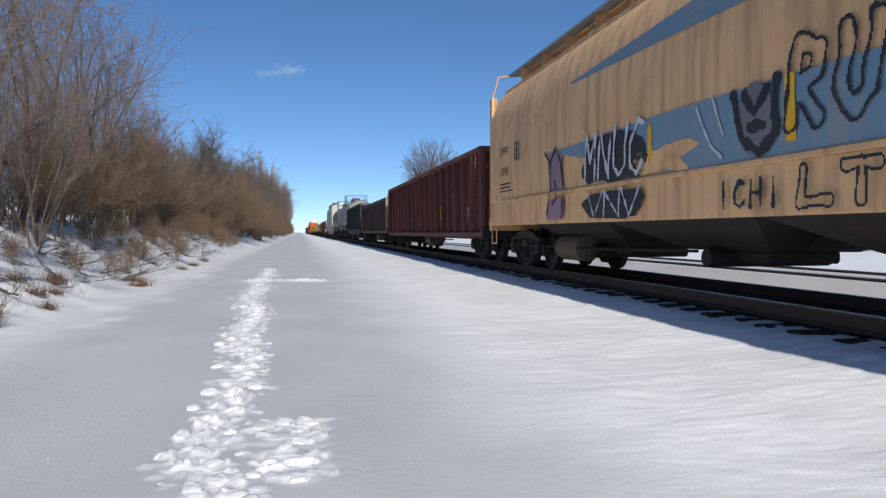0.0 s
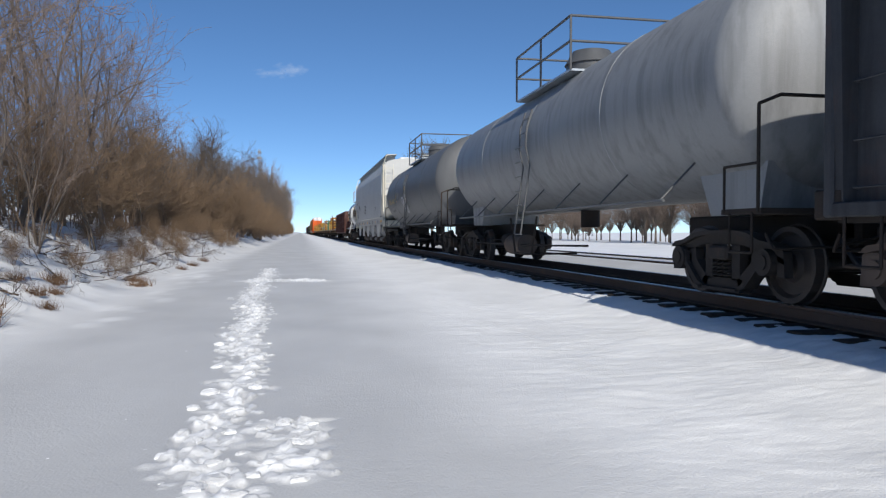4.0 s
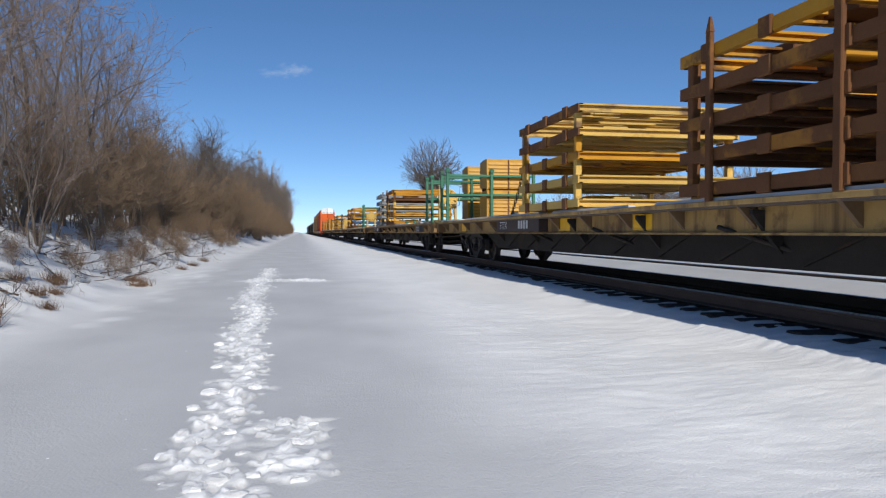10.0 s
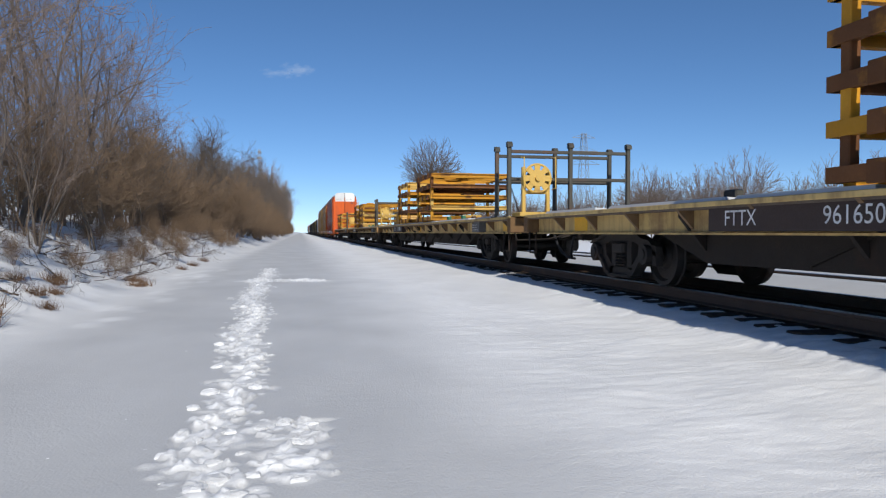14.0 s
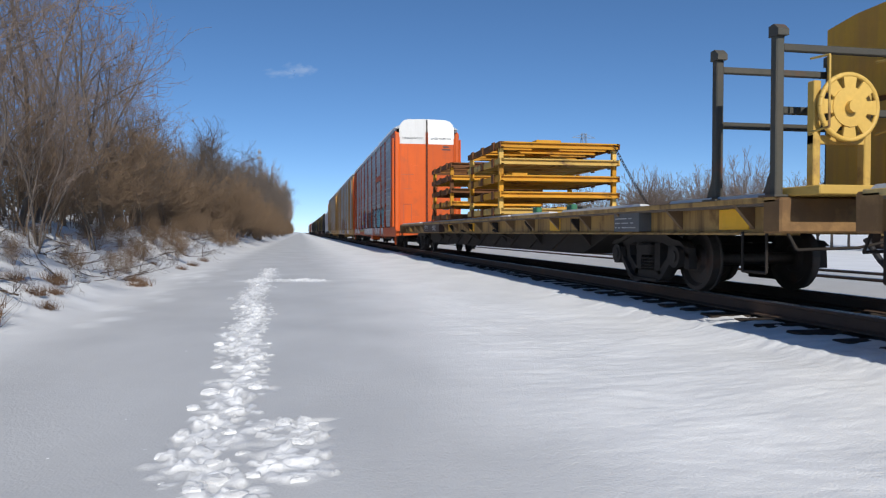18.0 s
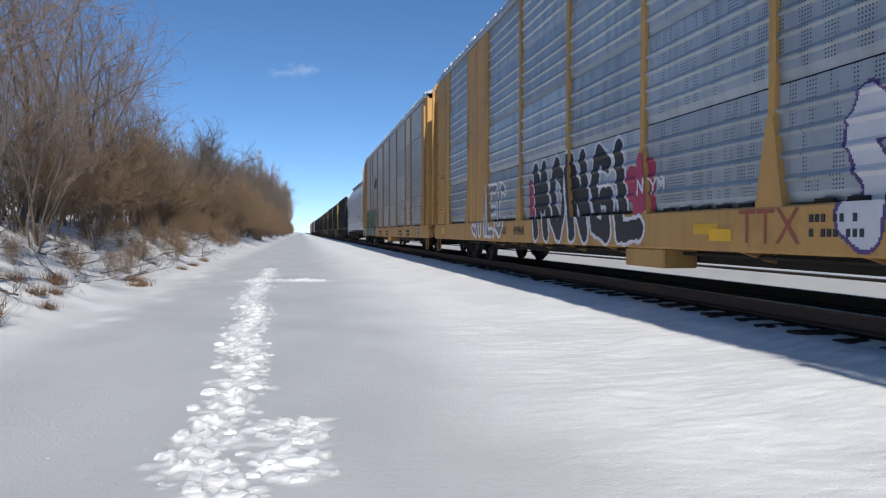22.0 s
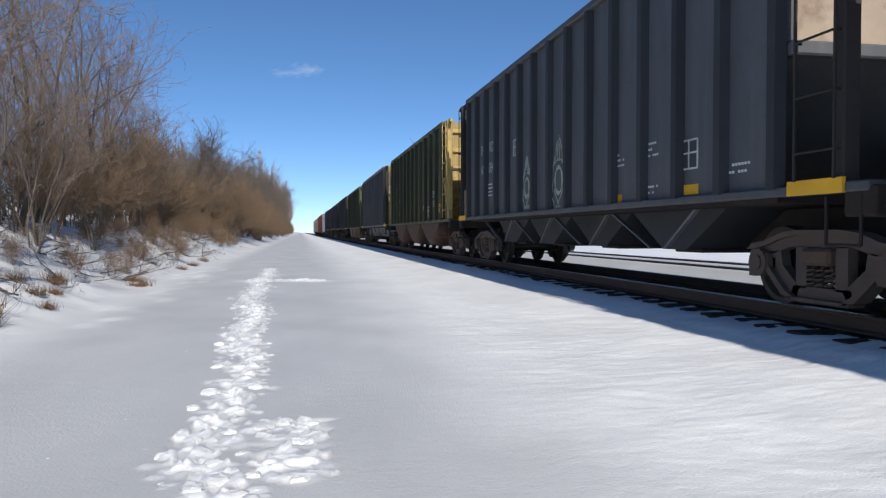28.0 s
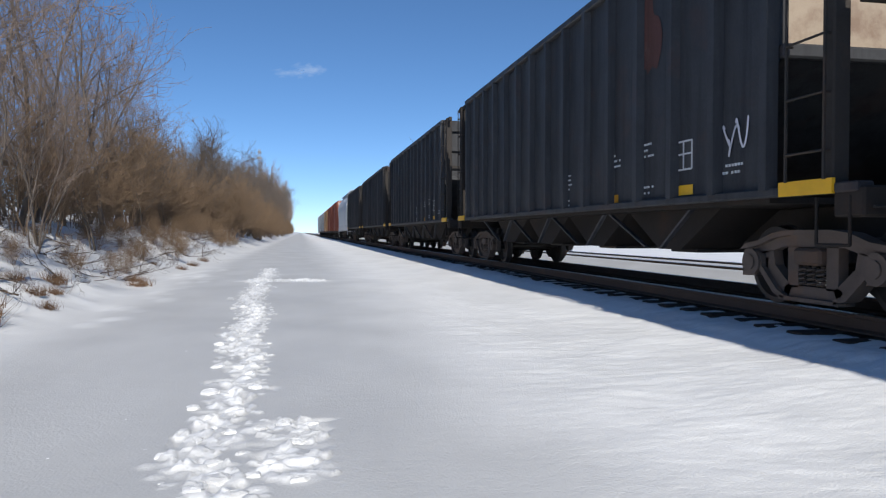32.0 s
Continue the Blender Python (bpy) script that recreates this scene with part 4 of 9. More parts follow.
def band(car, x, lower, upper, mat, name="stripe", label=""):
    """A painted band between two lines of (y, z)."""
    sh = Shape()
    n = 4
    for (a, b), (c, d) in zip(zip(lower, upper), zip(lower[1:], upper[1:])):
        for k in range(n):
            q = []
            for (p0, p1), f in (((a, b), k / n), ((c, d), k / n), ((c, d), (k + 1) / n), ((a, b), (k + 1) / n)):
                yy, zz = p0[0] + (p1[0] - p0[0]) * f, p0[1] + (p1[1] - p0[1]) * f
                q.append((on(x, zz), yy, zz))
            sh.add(q, [(0, 1, 2, 3)])
    return part(name, sh, M[mat], car, label)


def blob(car, x, y, z, w, h, mat, seed, name="graffiti", spiky=0.15, n=40):
    """A patch of spray paint with an uneven edge."""
    r = random.Random(seed)
    ph = [r.uniform(0, 6.3) for _ in range(5)]
    edge = []
    for i in range(n):
        a = 2 * math.pi * i / n
        k = 1 + spiky * sum(math.sin((j + 2) * a + ph[j]) / (1 + 0.5 * j) for j in range(5)) + r.uniform(-0.04, 0.04)
        ca, sa = math.cos(a), math.sin(a)
        q = max(abs(ca), abs(sa)) ** 0.6
        edge.append((w / 2 * k * ca / q, h / 2 * min(k, 1.15) * sa / q))
    sh = Shape()
    rings = [[(on(x, z + b * f), y + a * f, z + b * f) for a, b in edge] for f in (0.02, 0.35, 0.7, 1.0)]
    sh.loft(rings, False, caps=False)
    part(name, sh, M[mat], car)


GLYPH = {
    "A": (((0, 0), (0.3, 1), (0.7, 1), (1, 0)), ((0.15, 0.4), (0.85, 0.4))), "C": (((1, 0.9), (0.5, 1), (0, 0.6), (0.1, 0.15), (0.6, 0), (1, 0.2)),),
    "D": (((0, 0), (0, 1), (0.7, 0.9), (1, 0.5), (0.7, 0.05), (0, 0)),), "E": (((1, 1), (0, 1), (0, 0), (1, 0)), ((0, 0.5), (0.8, 0.5))),
    "F": (((1, 1), (0, 1), (0, 0)), ((0, 0.5), (0.8, 0.55))), "G": (((1, 0.85), (0.5, 1), (0, 0.6), (0.1, 0.1), (0.8, 0), (0.9, 0.45), (0.5, 0.45)),),
    "H": (((0, 0), (0.05, 1)), ((1, 0), (0.95, 1)), ((0, 0.5), (1, 0.5))), "I": (((0.5, 0), (0.5, 1)),), "K": (((0, 0), (0.05, 1)), ((1, 1), (0.1, 0.45), (1, 0))),
    "L": (((0.1, 1), (0, 0), (1, 0.05)),), "M": (((0, 0), (0.08, 1), (0.5, 0.4), (0.92, 1), (1, 0)),), "N": (((0, 0), (0.05, 1), (0.95, 0), (1, 1)),),
    "O": (((0.5, 1), (0.02, 0.7), (0.02, 0.3), (0.5, 0), (0.98, 0.3), (0.98, 0.7), (0.5, 1)),), "R": (((0, 0), (0.05, 1), (0.9, 0.85), (0.85, 0.55), (0.1, 0.5), (1, 0)),),
    "S": (((1, 0.85), (0.5, 1), (0.05, 0.75), (0.9, 0.35), (0.6, 0), (0, 0.12)),), "T": (((0, 1), (1, 0.97)), ((0.5, 1), (0.5, 0))), "U": (((0, 1), (0.05, 0.2), (0.5, 0), (0.95, 0.2), (1, 1)),),
    "V": (((0, 1), (0.45, 0), (1, 1)),), "Y": (((0, 1), (0.5, 0.5), (1, 1)), ((0.5, 0.5), (0.5, 0))),
}


def glyph_lines(text, ya, yb, z0, z1, fill=0.72, lean=0.0):
    """The strokes of letters written from ya (left) to yb (right) between two heights."""
    out = []
    step = (yb - ya) / len(text)
    for i, ch in enumerate(text):
        for line in GLYPH.get(ch, ()):
            out.append([(ya + step * (i + (1 - fill) / 2 + u * fill) - lean * (v - 0.5), z0 + (z1 - z0) * v) for u, v in line])
    return out


def nearness(lines, wobble=0.0, seed=0.0):
    """A function of arrays (y, z): the distance to the nearest stroke, unsteady by wobble."""
    def f(Y, Z):
        d = np.full(Y.shape, 9.0)
        for line in lines:
            for (ya, za), (yb, zb) in zip(line, line[1:]):
                vy, vz = yb - ya, zb - za
                t = np.clip(((Y - ya) * vy + (Z - za) * vz) / max(1e-6, vy * vy + vz * vz), 0, 1)
                d = np.minimum(d, np.hypot(Y - ya - t * vy, Z - za - t * vz))
        if wobble:
            d = d + wobble * (np.sin(Y * 17 + seed) * np.sin(Z * 13 + seed * 2) + 0.35 * np.sin(Y * 29 + Z * 21 + seed))
        return d
    return f


def cloudy(Y, Z, seed, s=3.0):
    """Uneven values from about -1 to 1."""
    return (np.sin(Y * s + seed) * np.cos(Z * s * 1.3 + seed * 1.7) + 0.6 * np.sin(Y * s * 2.3 - Z * s * 1.9 + seed * 3) + 0.4 * np.sin(Y * s * 5.1 + Z * s * 4.3 + seed * 5)) / 1.6


def rack_face(car, lift=0.006):
    """An autorack's side with its ridges, posts and sill: x at (y, z), and which of them each y meets."""
    posts, z0, hgt, pro, hw = RACK[car.name]
    front = [q for q in pro if q[0] < 0.02]

    def kind(Y, z):
        if z < z0 - 0.01:
            return np.full(Y.shape, 2)
        half = 0.24 - 0.19 * (z - z0 + 0.2) / 1.06 if z < z0 + 0.86 else 0.05
        off = np.min(np.abs(Y[:, None] - np.array(posts)[None, :]), axis=1)
        return np.where(off < half + 0.004, 1, 0)

    def depth(k, z):
        if k == 2:
            return -(hw + 0.01) - lift
        if k == 1:
            return -(hw + 0.006) - lift if z < z0 + 0.86 else -(hw - 0.013) - lift
        zz = (z - z0) % hgt
        return -(hw - 0.07) + float(np.interp(zz, [q[1] for q in front], [q[0] for q in front])) - lift
    return kind, depth


def plain_face(x, lift=0.0):
    return (lambda Y, z: np.zeros(Y.shape, int)), (lambda k, z: on(x, z) - lift)


def spray(car, face, ya, yb, z0, z1, layers, cell=0.02, name="graffiti", label=""):
    """Spray paint that follows a side's relief; layers of (material, mask of (y, z)), later ones over earlier."""
    kind, depth = face
    ny, nz = int((yb - ya) / cell), int((z1 - z0) / cell)
    ys = ya + (np.arange(ny) + 0.5) * cell
    zs = z0 + (np.arange(nz) + 0.5) * cell
    Y, Z = np.meshgrid(ys, zs)
    cls = np.full(Y.shape, -1)
    for i, (_, mask) in enumerate(layers):
        cls[mask(Y, Z)] = i
    shapes = [Shape() for _ in layers]
    for j in range(nz):
        kd = kind(ys, zs[j])
        key = cls[j] * 4 + kd
        cut = [0] + [int(c) + 1 for c in np.flatnonzero(np.diff(key))] + [ny]
        zl, zh = z0 + j * cell, z0 + (j + 1) * cell
        for a, b in zip(cut, cut[1:]):
            i = int(cls[j][a])
            if i < 0:
                continue
            k = int(kd[a])
            xl, xh = depth(k, zl + 1e-4), depth(k, zh - 1e-4)
            p, q = ya + a * cell, ya + b * cell
            shapes[i].add([(xl, p, zl), (xl, q, zl), (xh, q, zh), (xh, p, zh)], [(0, 1, 2, 3)])
    for sh, (m_, _) in zip(shapes, layers):
        if sh.v:
            tagged(part(name, sh, M[m_], car, label), kind="stuff")


def outlined(car, face, text, ya, yb, z0, z1, fill, edge, r_in, r_out, halo=None, r_halo=0.0, low_fill=None, low_z=0.0, wobble=0.013, seed=1.0, fill_w=0.72, wear=0.0, lean=0.0, extra=()):
    """Fat outlined letters."""
    d = nearness(glyph_lines(text, ya, yb, z0, z1, fill_w, lean), wobble, seed)
    worn = (lambda Y, Z: cloudy(Y, Z, seed, 7.0) > -1.0 + wear) if wear else (lambda Y, Z: Y > -99)
    layers = list(extra)
    if halo:
        layers.append((halo, lambda Y, Z: (d(Y, Z) < r_halo) & worn(Y, Z)))
    layers.append((edge, lambda Y, Z: (d(Y, Z) < r_out) & worn(Y, Z)))
    if fill:
        layers.append((fill, lambda Y, Z: (d(Y, Z) < r_in) & worn(Y, Z)))
    if low_fill:
        layers.append((low_fill, lambda Y, Z: (d(Y, Z) < r_in) & (Z < low_z)))
    m = max(r_out, r_halo) + 0.1
    spray(car, face, min(ya, yb) - m, max(ya, yb) + m, z0 - m, z1 + m, layers)


def strokes(car, face, lines, r, mat, wobble=0.006, seed=2.0):
    """Thin spray-can lines."""
    d = nearness(lines, wobble, seed)
    ys = [q[0] for l in lines for q in l]
    zs = [q[1] for l in lines for q in l]
    spray(car, face, min(ys) - 0.1, max(ys) + 0.1, min(zs) - 0.1, max(zs) + 0.1, [(mat, lambda Y, Z: d(Y, Z) < r)], cell=0.014)


def start_car(name, label, y0, category, group=""):
    car = thing(name, label, category, group)
    car.location = (TRACK_X, y0, RAIL_Z)
    KEYED.append((car, y0))
    return car


# ---- the train: kinds of cars ----
def gondola(y0, L, paint, label, top, bot, pitch, W=3.1, first=1.1, cap=0.13, end_mat=None, notched=False, truck_mat="cast", truck_at=(2.2, 2.1), ladders=True, front=0.52, beams=()):
    car = start_car("gondola_car", label, y0, "gondola car", "gondola cars of the train")
    m = M[paint]
    a, b = front, L - 0.55
    hw = W / 2
    for s in (-1, 1):
        sh = Shape().box(s * (hw - 0.20), s * (hw - 0.175), a, b, bot, top)
        if notched:
            y = a + 1.4
            while y < b - 1.2:
                sh.prism_x([(y - 0.42, bot + 0.04), (y - 0.36, bot - 0.1), (y - 0.33, bot - 0.27), (y + 0.33, bot - 0.27), (y + 0.36, bot - 0.1), (y + 0.42, bot + 0.04)], s * (hw - 0.10), s * (hw - 0.06))
                y += pitch
        part("side_sheet", sh, m, car)
        part("top_chord", Shape().box(s * (hw - 0.21), s * hw, a - 0.02, b + 0.02, top - cap, top, 0.02), m, car)
        part("side_sill", Shape().box(s * (hw - 0.14), s * (hw - 0.03), a, b, bot, bot + 0.13, 0.012), m, car)
        rib = Shape()
        rib.hexa([(s * (hw - 0.176), -0.075, bot + 0.1), (s * (hw - 0.176), 0.075, bot + 0.1), (s * (hw - 0.06), 0.05, bot + 0.13), (s * (hw - 0.06), -0.05, bot + 0.13),
                  (s * (hw - 0.176), -0.075, top - cap), (s * (hw - 0.176), 0.075, top - cap), (s * hw, 0.06, top - cap), (s * hw, -0.06, top - cap)])
        me = rib.mesh("rib", m)
        y = a + 0.06
        ys = [y]
        y = a + first
        while y < b - 0.6 * first:
            ys.append(y)
            y += pitch
        ys.append(b - 0.06)
        for y in ys:
            part("rib", me, None, car, at=Matrix.Translation((0, y, 0)))
    for y, d in ((a, 1), (b, -1)):
        sh = Shape().box(-hw + 0.08, hw - 0.08, y, y + d * 0.04, bot, top)
        part("end_sheet", sh, M[paint if beams else end_mat or paint], car)
        for z0, z1, x1 in beams:
            deep = 0.16 if x1 > 1 else 0.07
            part("end_beam" if x1 > 1 else "end_panel", Shape().box(-hw + 0.1, x1, y - d * deep, y + d * 0.005, z0, z1, 0.02), M[end_mat], car, "dusty pale grey end plate")
            if x1 < 1:
                gi = Shape().path([(-hw + 0.16, y - d * 0.05, z1 - 0.01), (-hw + 0.16, y - d * 0.17, z1 - 0.03), (-hw + 0.2, y - d * 0.17, z1 - 0.1), (x1 - 0.12, y - d * 0.17, z1 - 0.1), (x1 - 0.08, y - d * 0.17, z1 - 0.03), (x1 - 0.08, y - d * 0.05, z1 - 0.01)], 0.014, 5)
                part("grab_iron", gi, m, car)
        for z in () if beams else (bot + 0.35, bot + (top - bot) * 0.5, bot + (top - bot) * 0.78, top - 0.1):
            part("end_rib", Shape().box(-hw + 0.1, hw - 0.1, y - d * 0.11, y + d * 0.005, z - 0.08, z + 0.08, 0.03), M[end_mat or paint], car)
        for s in (-1, 1):
            part("corner_post", Shape().box(s * (hw - 0.16), s * (hw - 0.02), y - d * 0.1, y + d * 0.02, bot, top - 0.01, 0.02), M[paint if beams else end_mat or paint], car)
        part("end_sill", Shape().box(-hw + 0.05, hw - 0.05, y - d * 0.25, y + d * 0.1, bot - 0.02, bot + 0.25, 0.02), M["underframe"], car)
    part("floor", Shape().box(-hw + 0.1, hw - 0.1, a, b, bot - 0.05, bot + 0.02), M["underframe"], car)
    part("center_sill", Shape().box(-0.35, 0.35, 0.5, L - 0.5, 0.6, bot - 0.04, 0.02), M["underframe"], car)
    for k in range(int((b - a - 5) / 1.6)):
        y = a + 2.6 + k * 1.6
        part("cross_bearer", Shape().hexa([(-0.4, y - 0.05, 0.62), (0.4, y - 0.05, 0.62), (0.4, y + 0.05, 0.62), (-0.4, y + 0.05, 0.62),
                                           (-hw + 0.1, y - 0.05, bot - 0.01), (hw - 0.1, y - 0.05, bot - 0.01), (hw - 0.1, y + 0.05, bot - 0.01), (-hw + 0.1, y + 0.05, bot - 0.01)]), M["underframe"], car)
    if ladders:
        ladder(car, -hw, a + 0.38, bot + 0.1, top - 0.2, 5, paint, 0.4)
        ladder(car, -hw, b - 0.38, bot + 0.1, top - 0.2, 5, paint, 0.4)
    else:
        for y in (a + 0.4, b - 0.4):
            for z in (bot + 0.25, bot + 0.65, bot + 1.15):
                gi = Shape()
                grab(gi, -hw + 0.15, y, z, 0.4)
                part("grab_iron", gi, m, car)
    if not beams:
        ladder(car, -hw + 0.4, a - 0.1, bot + 0.2, top - 0.2, 4, paint, 0.4, along="x", name="end_ladder")
    stirrup(car, -hw + 0.04, a + 0.35, bot, "underframe")
    stirrup(car, -hw + 0.04, b - 0.35, bot, "underframe")
    brake_gear(car, L / 2)
    trucks(car, y0, truck_at[0], L - truck_at[1], truck_mat)
    coupler(car, L)
    return car


def brake_gear(car, y):
    sh = Shape().rod((-0.95, y - 0.6, 0.5), (-0.95, y + 0.5, 0.5), 0.24, 16)
    part("air_reservoir", sh, M["cast_light"], car)
    sh = Shape().rod((-0.75, y + 1.3, 0.6), (-0.75, y + 1.75, 0.6), 0.16, 12).rod((-0.75, y + 1.75, 0.6), (-0.75, y + 3.4, 0.58), 0.02, 6)
    part("brake_cylinder", sh, M["underframe"], car)
    part("brake_pipe", Shape().path([(-1.1, y - 4.5, 0.55), (-1.1, y - 1.0, 0.5), (-1.1, y + 4.0, 0.5)], 0.022, 6), M["underframe"], car)


def open_hopper(y0, L, paint, label, top, bot, pitch, W=3.22, end_mat=None, first=1.0, bays=4, truck_mat="cast", bay_mat="underframe", open_end=True, tri=True, yellow=True, brace=True, sheet_mat=None, rib_mat=None):
    """An open-topped coal hopper: ribbed sides, slope-sheeted ends on open platforms, and a row of bays beneath."""
    car = start_car("open_hopper_car", label, y0, "hopper car", "open hopper cars of the train")
    m = M[paint]
    em = M[end_mat or paint]
    gear = M["cast"] if tri else em
    hw = W / 2
    a, b = 0.65, L - 0.65
    sa, sb = (a + 1.15, b - 1.15) if open_end else (a, b)
    for s in (-1, 1):
        part("side_sheet", Shape().box(s * (hw - 0.13), s * (hw - 0.10), sa, sb, bot, top), m, car)
        part("top_chord", Shape().box(s * (hw - 0.215), s * hw, a if not open_end else sa - 0.1, b if not open_end else sb + 0.1, top - 0.12, top, 0.02), m, car)
        part("side_sill", Shape().box(s * (hw - 0.2), s * (hw - 0.02), a, b, bot - 0.07, bot + 0.02, 0.015), m, car)
        rib = Shape().hexa([(s * (hw - 0.101), -0.1, bot), (s * (hw - 0.101), 0.1, bot), (s * hw, 0.06, bot), (s * hw, -0.06, bot),
                            (s * (hw - 0.101), -0.1, top - 0.11), (s * (hw - 0.101), 0.1, top - 0.11), (s * hw, 0.06, top - 0.11), (s * hw, -0.06, top - 0.11)])
        # rib_mat, where given, makes the ribs darker than the sheets
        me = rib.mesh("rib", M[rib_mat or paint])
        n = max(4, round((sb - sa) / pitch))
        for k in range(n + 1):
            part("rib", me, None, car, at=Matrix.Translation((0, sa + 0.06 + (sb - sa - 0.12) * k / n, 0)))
    for y, d, e in ((sa, 1, a), (sb, -1, b)):
        # upper end sheet, the slope below it, and the braces that carry it
        zs = bot + (top - bot) * 0.42
        part("end_sheet", Shape().box(-hw + 0.1, hw - 0.1, y, y + d * 0.04, zs, top), em, car)
        if sheet_mat:
            part("end_panel", Shape().box(-hw + 0.2, hw - 0.2, y - d * 0.02, y - d * 0.004, zs + 0.08, zs + 1.0), M[sheet_mat], car, "pale patch of bare end sheet")
        part("slope_sheet", Shape().hexa([(-hw + 0.225, y + d * 2.2, bot - 0.1), (hw - 0.225, y + d * 2.2, bot - 0.1), (hw - 0.225, y + d * 2.24, bot - 0.1), (-hw + 0.225, y + d * 2.24, bot - 0.1),
                                          (-hw + 0.225, y, zs), (hw - 0.225, y, zs), (hw - 0.225, y + d * 0.04, zs), (-hw + 0.225, y + d * 0.04, zs)]), em, car)
        for z in (top - 0.3, (zs + top) / 2, zs):
            part("end_rib", Shape().box(-hw + 0.12, hw - 0.12, y - d * 0.1, y + d * 0.01, z - 0.07, z + 0.07, 0.02), em, car)
        if open_end:
            for s in (-1, 1):
                part("end_post", Shape().box(s * (hw - 0.2), s * (hw - 0.03), e + d * 0.28, e + d * 0.42, bot, top - 0.05, 0.015), gear, car)
                part("end_rail", Shape().box(s * (hw - 0.14), s * (hw - 0.06), e, y, top - 0.16, top - 0.06), gear, car)
                if brace:
                    part("diagonal_brace", Shape().hexa([(s * (hw - 0.13), e + d * 0.05, bot), (s * (hw - 0.05), e + d * 0.05, bot), (s * (hw - 0.05), e + d * 0.17, bot), (s * (hw - 0.13), e + d * 0.17, bot),
                                                     (s * (hw - 0.13), y - d * 0.1, zs), (s * (hw - 0.05), y - d * 0.1, zs), (s * (hw - 0.05), y, zs), (s * (hw - 0.13), y, zs)]), gear, car)
            for s in (-0.5, 0.5):
                part("end_brace", Shape().box(s - 0.05, s + 0.05, e, e + d * 0.08, bot, zs + 0.2), gear, car)
            part("end_beam", Shape().box(-hw + 0.1, hw - 0.1, e, e + d * 0.08, zs + 0.15, zs + 0.3), gear, car)
            ladder(car, -hw + 0.04, (e + y) / 2, bot + 0.05, top - 0.15, 6, "cast" if tri else end_mat or paint, 0.5)
        part("end_sill", Shape().box(-hw + 0.05, hw - 0.05, e - d * 0.05, e + d * 0.3, bot - 0.28, bot - 0.02, 0.02), M["underframe"], car)
        if yellow and tri:
            part("marking", Shape().box(-hw - 0.006, -hw + 0.03, min(e + d * 0.25, e + d * 0.95), max(e + d * 0.25, e + d * 0.95), bot - 0.075, bot + 0.06), M["marking"], car, "yellow reflective strip")
    part("center_sill", Shape().box(-0.3, 0.3, 0.5, L - 0.5, 0.62, bot - 0.12, 0.02), M["underframe"], car)
    part("floor", Shape().box(-hw + 0.12, hw - 0.12, sa + 0.1, sb - 0.1, bot - 0.12, bot - 0.06), M["underframe"], car)
    n = bays
    ya, yb = (3.3, L - 3.3) if tri else (2.6, L - 2.6)
    w = (yb - ya) / n
    for k in range(n):
        y = ya + k * w
        if tri:
            sh = Shape().prism_x([(y, bot - 0.1), (y + w, bot - 0.1), (y + w * 0.62, 0.56), (y + w * 0.38, 0.56)], -hw + 0.5, hw - 0.5)
            part("hopper_bay", sh, M[bay_mat], car)
            for q0, q1 in ((0.04, 0.42), (0.96, 0.58)):
                st = Shape().hexa([(-hw + 0.12, y + w * q0 - 0.03, bot - 0.14), (-hw + 0.12, y + w * q0 + 0.03, bot - 0.14), (-hw + 0.18, y + w * q0 + 0.03, bot - 0.14), (-hw + 0.18, y + w * q0 - 0.03, bot - 0.14),
                                   (-hw + 0.24, y + w * q1 - 0.03, 0.58), (-hw + 0.24, y + w * q1 + 0.03, 0.58), (-hw + 0.3, y + w * q1 + 0.03, 0.58), (-hw + 0.3, y + w * q1 - 0.03, 0.58)])
                part("bay_strut", st, m, car)
        else:
            def tub(dp, x):
                """A rounded hopper tub's outline in y and z at one x."""
                o = []
                for u, v in ((0.03, 0.0), (0.06, 0.22), (0.2, 0.56), (0.3, 0.84), (0.35, 0.95), (0.42, 1.0), (0.58, 1.0), (0.65, 0.95), (0.7, 0.84), (0.8, 0.56), (0.94, 0.22), (0.97, 0.0)):
                    o.append((x, y + w * u, bot - 0.08 - (bot - 0.08 - 0.3) * dp * v))
                return o
            e_ = -hw + 0.1
            part("hopper_bay", Shape().loft([tub(0.72, e_), tub(0.93, e_ + 0.12), tub(1.0, e_ + 0.35), tub(1.0, -e_ - 0.35), tub(0.93, -e_ - 0.12), tub(0.72, -e_)], True), M[bay_mat], car)
        part("bay_door", Shape().box(-0.9, 0.9, y + w * 0.36, y + w * 0.64, 0.52 if tri else 0.32, 0.57 if tri else 0.37, 0.01), M["cast"], car)
    stirrup(car, -hw + 0.05, a + 0.3, bot - 0.1, "underframe")
    stirrup(car, -hw + 0.05, b - 0.3, bot - 0.1, "underframe")
    part("uncoupling_lever", Shape().path([(-hw + 0.1, a - 0.1, bot - 0.2), (-0.5, a - 0.12, bot - 0.2), (-0.2, a - 0.3, bot - 0.3)], 0.014, 5), M["cast"], car)
    part("brake_wheel", Shape().rod((0.75, a - 0.02, bot + 1.0), (0.75, a - 0.08, bot + 1.0), 0.28, 16), M["cast"], car)
    trucks(car, y0, 1.85, L - 1.85, truck_mat)
    coupler(car, L)
    return car


def hull_x(profile, z):
    for (x0, z0), (x1, z1) in zip(profile, profile[1:]):
        if z0 <= z <= z1:
            return x0 + (x1 - x0) * (z - z0) / max(1e-6, z1 - z0)
    return profile[-1][0] if z > profile[-1][1] else profile[0][0]


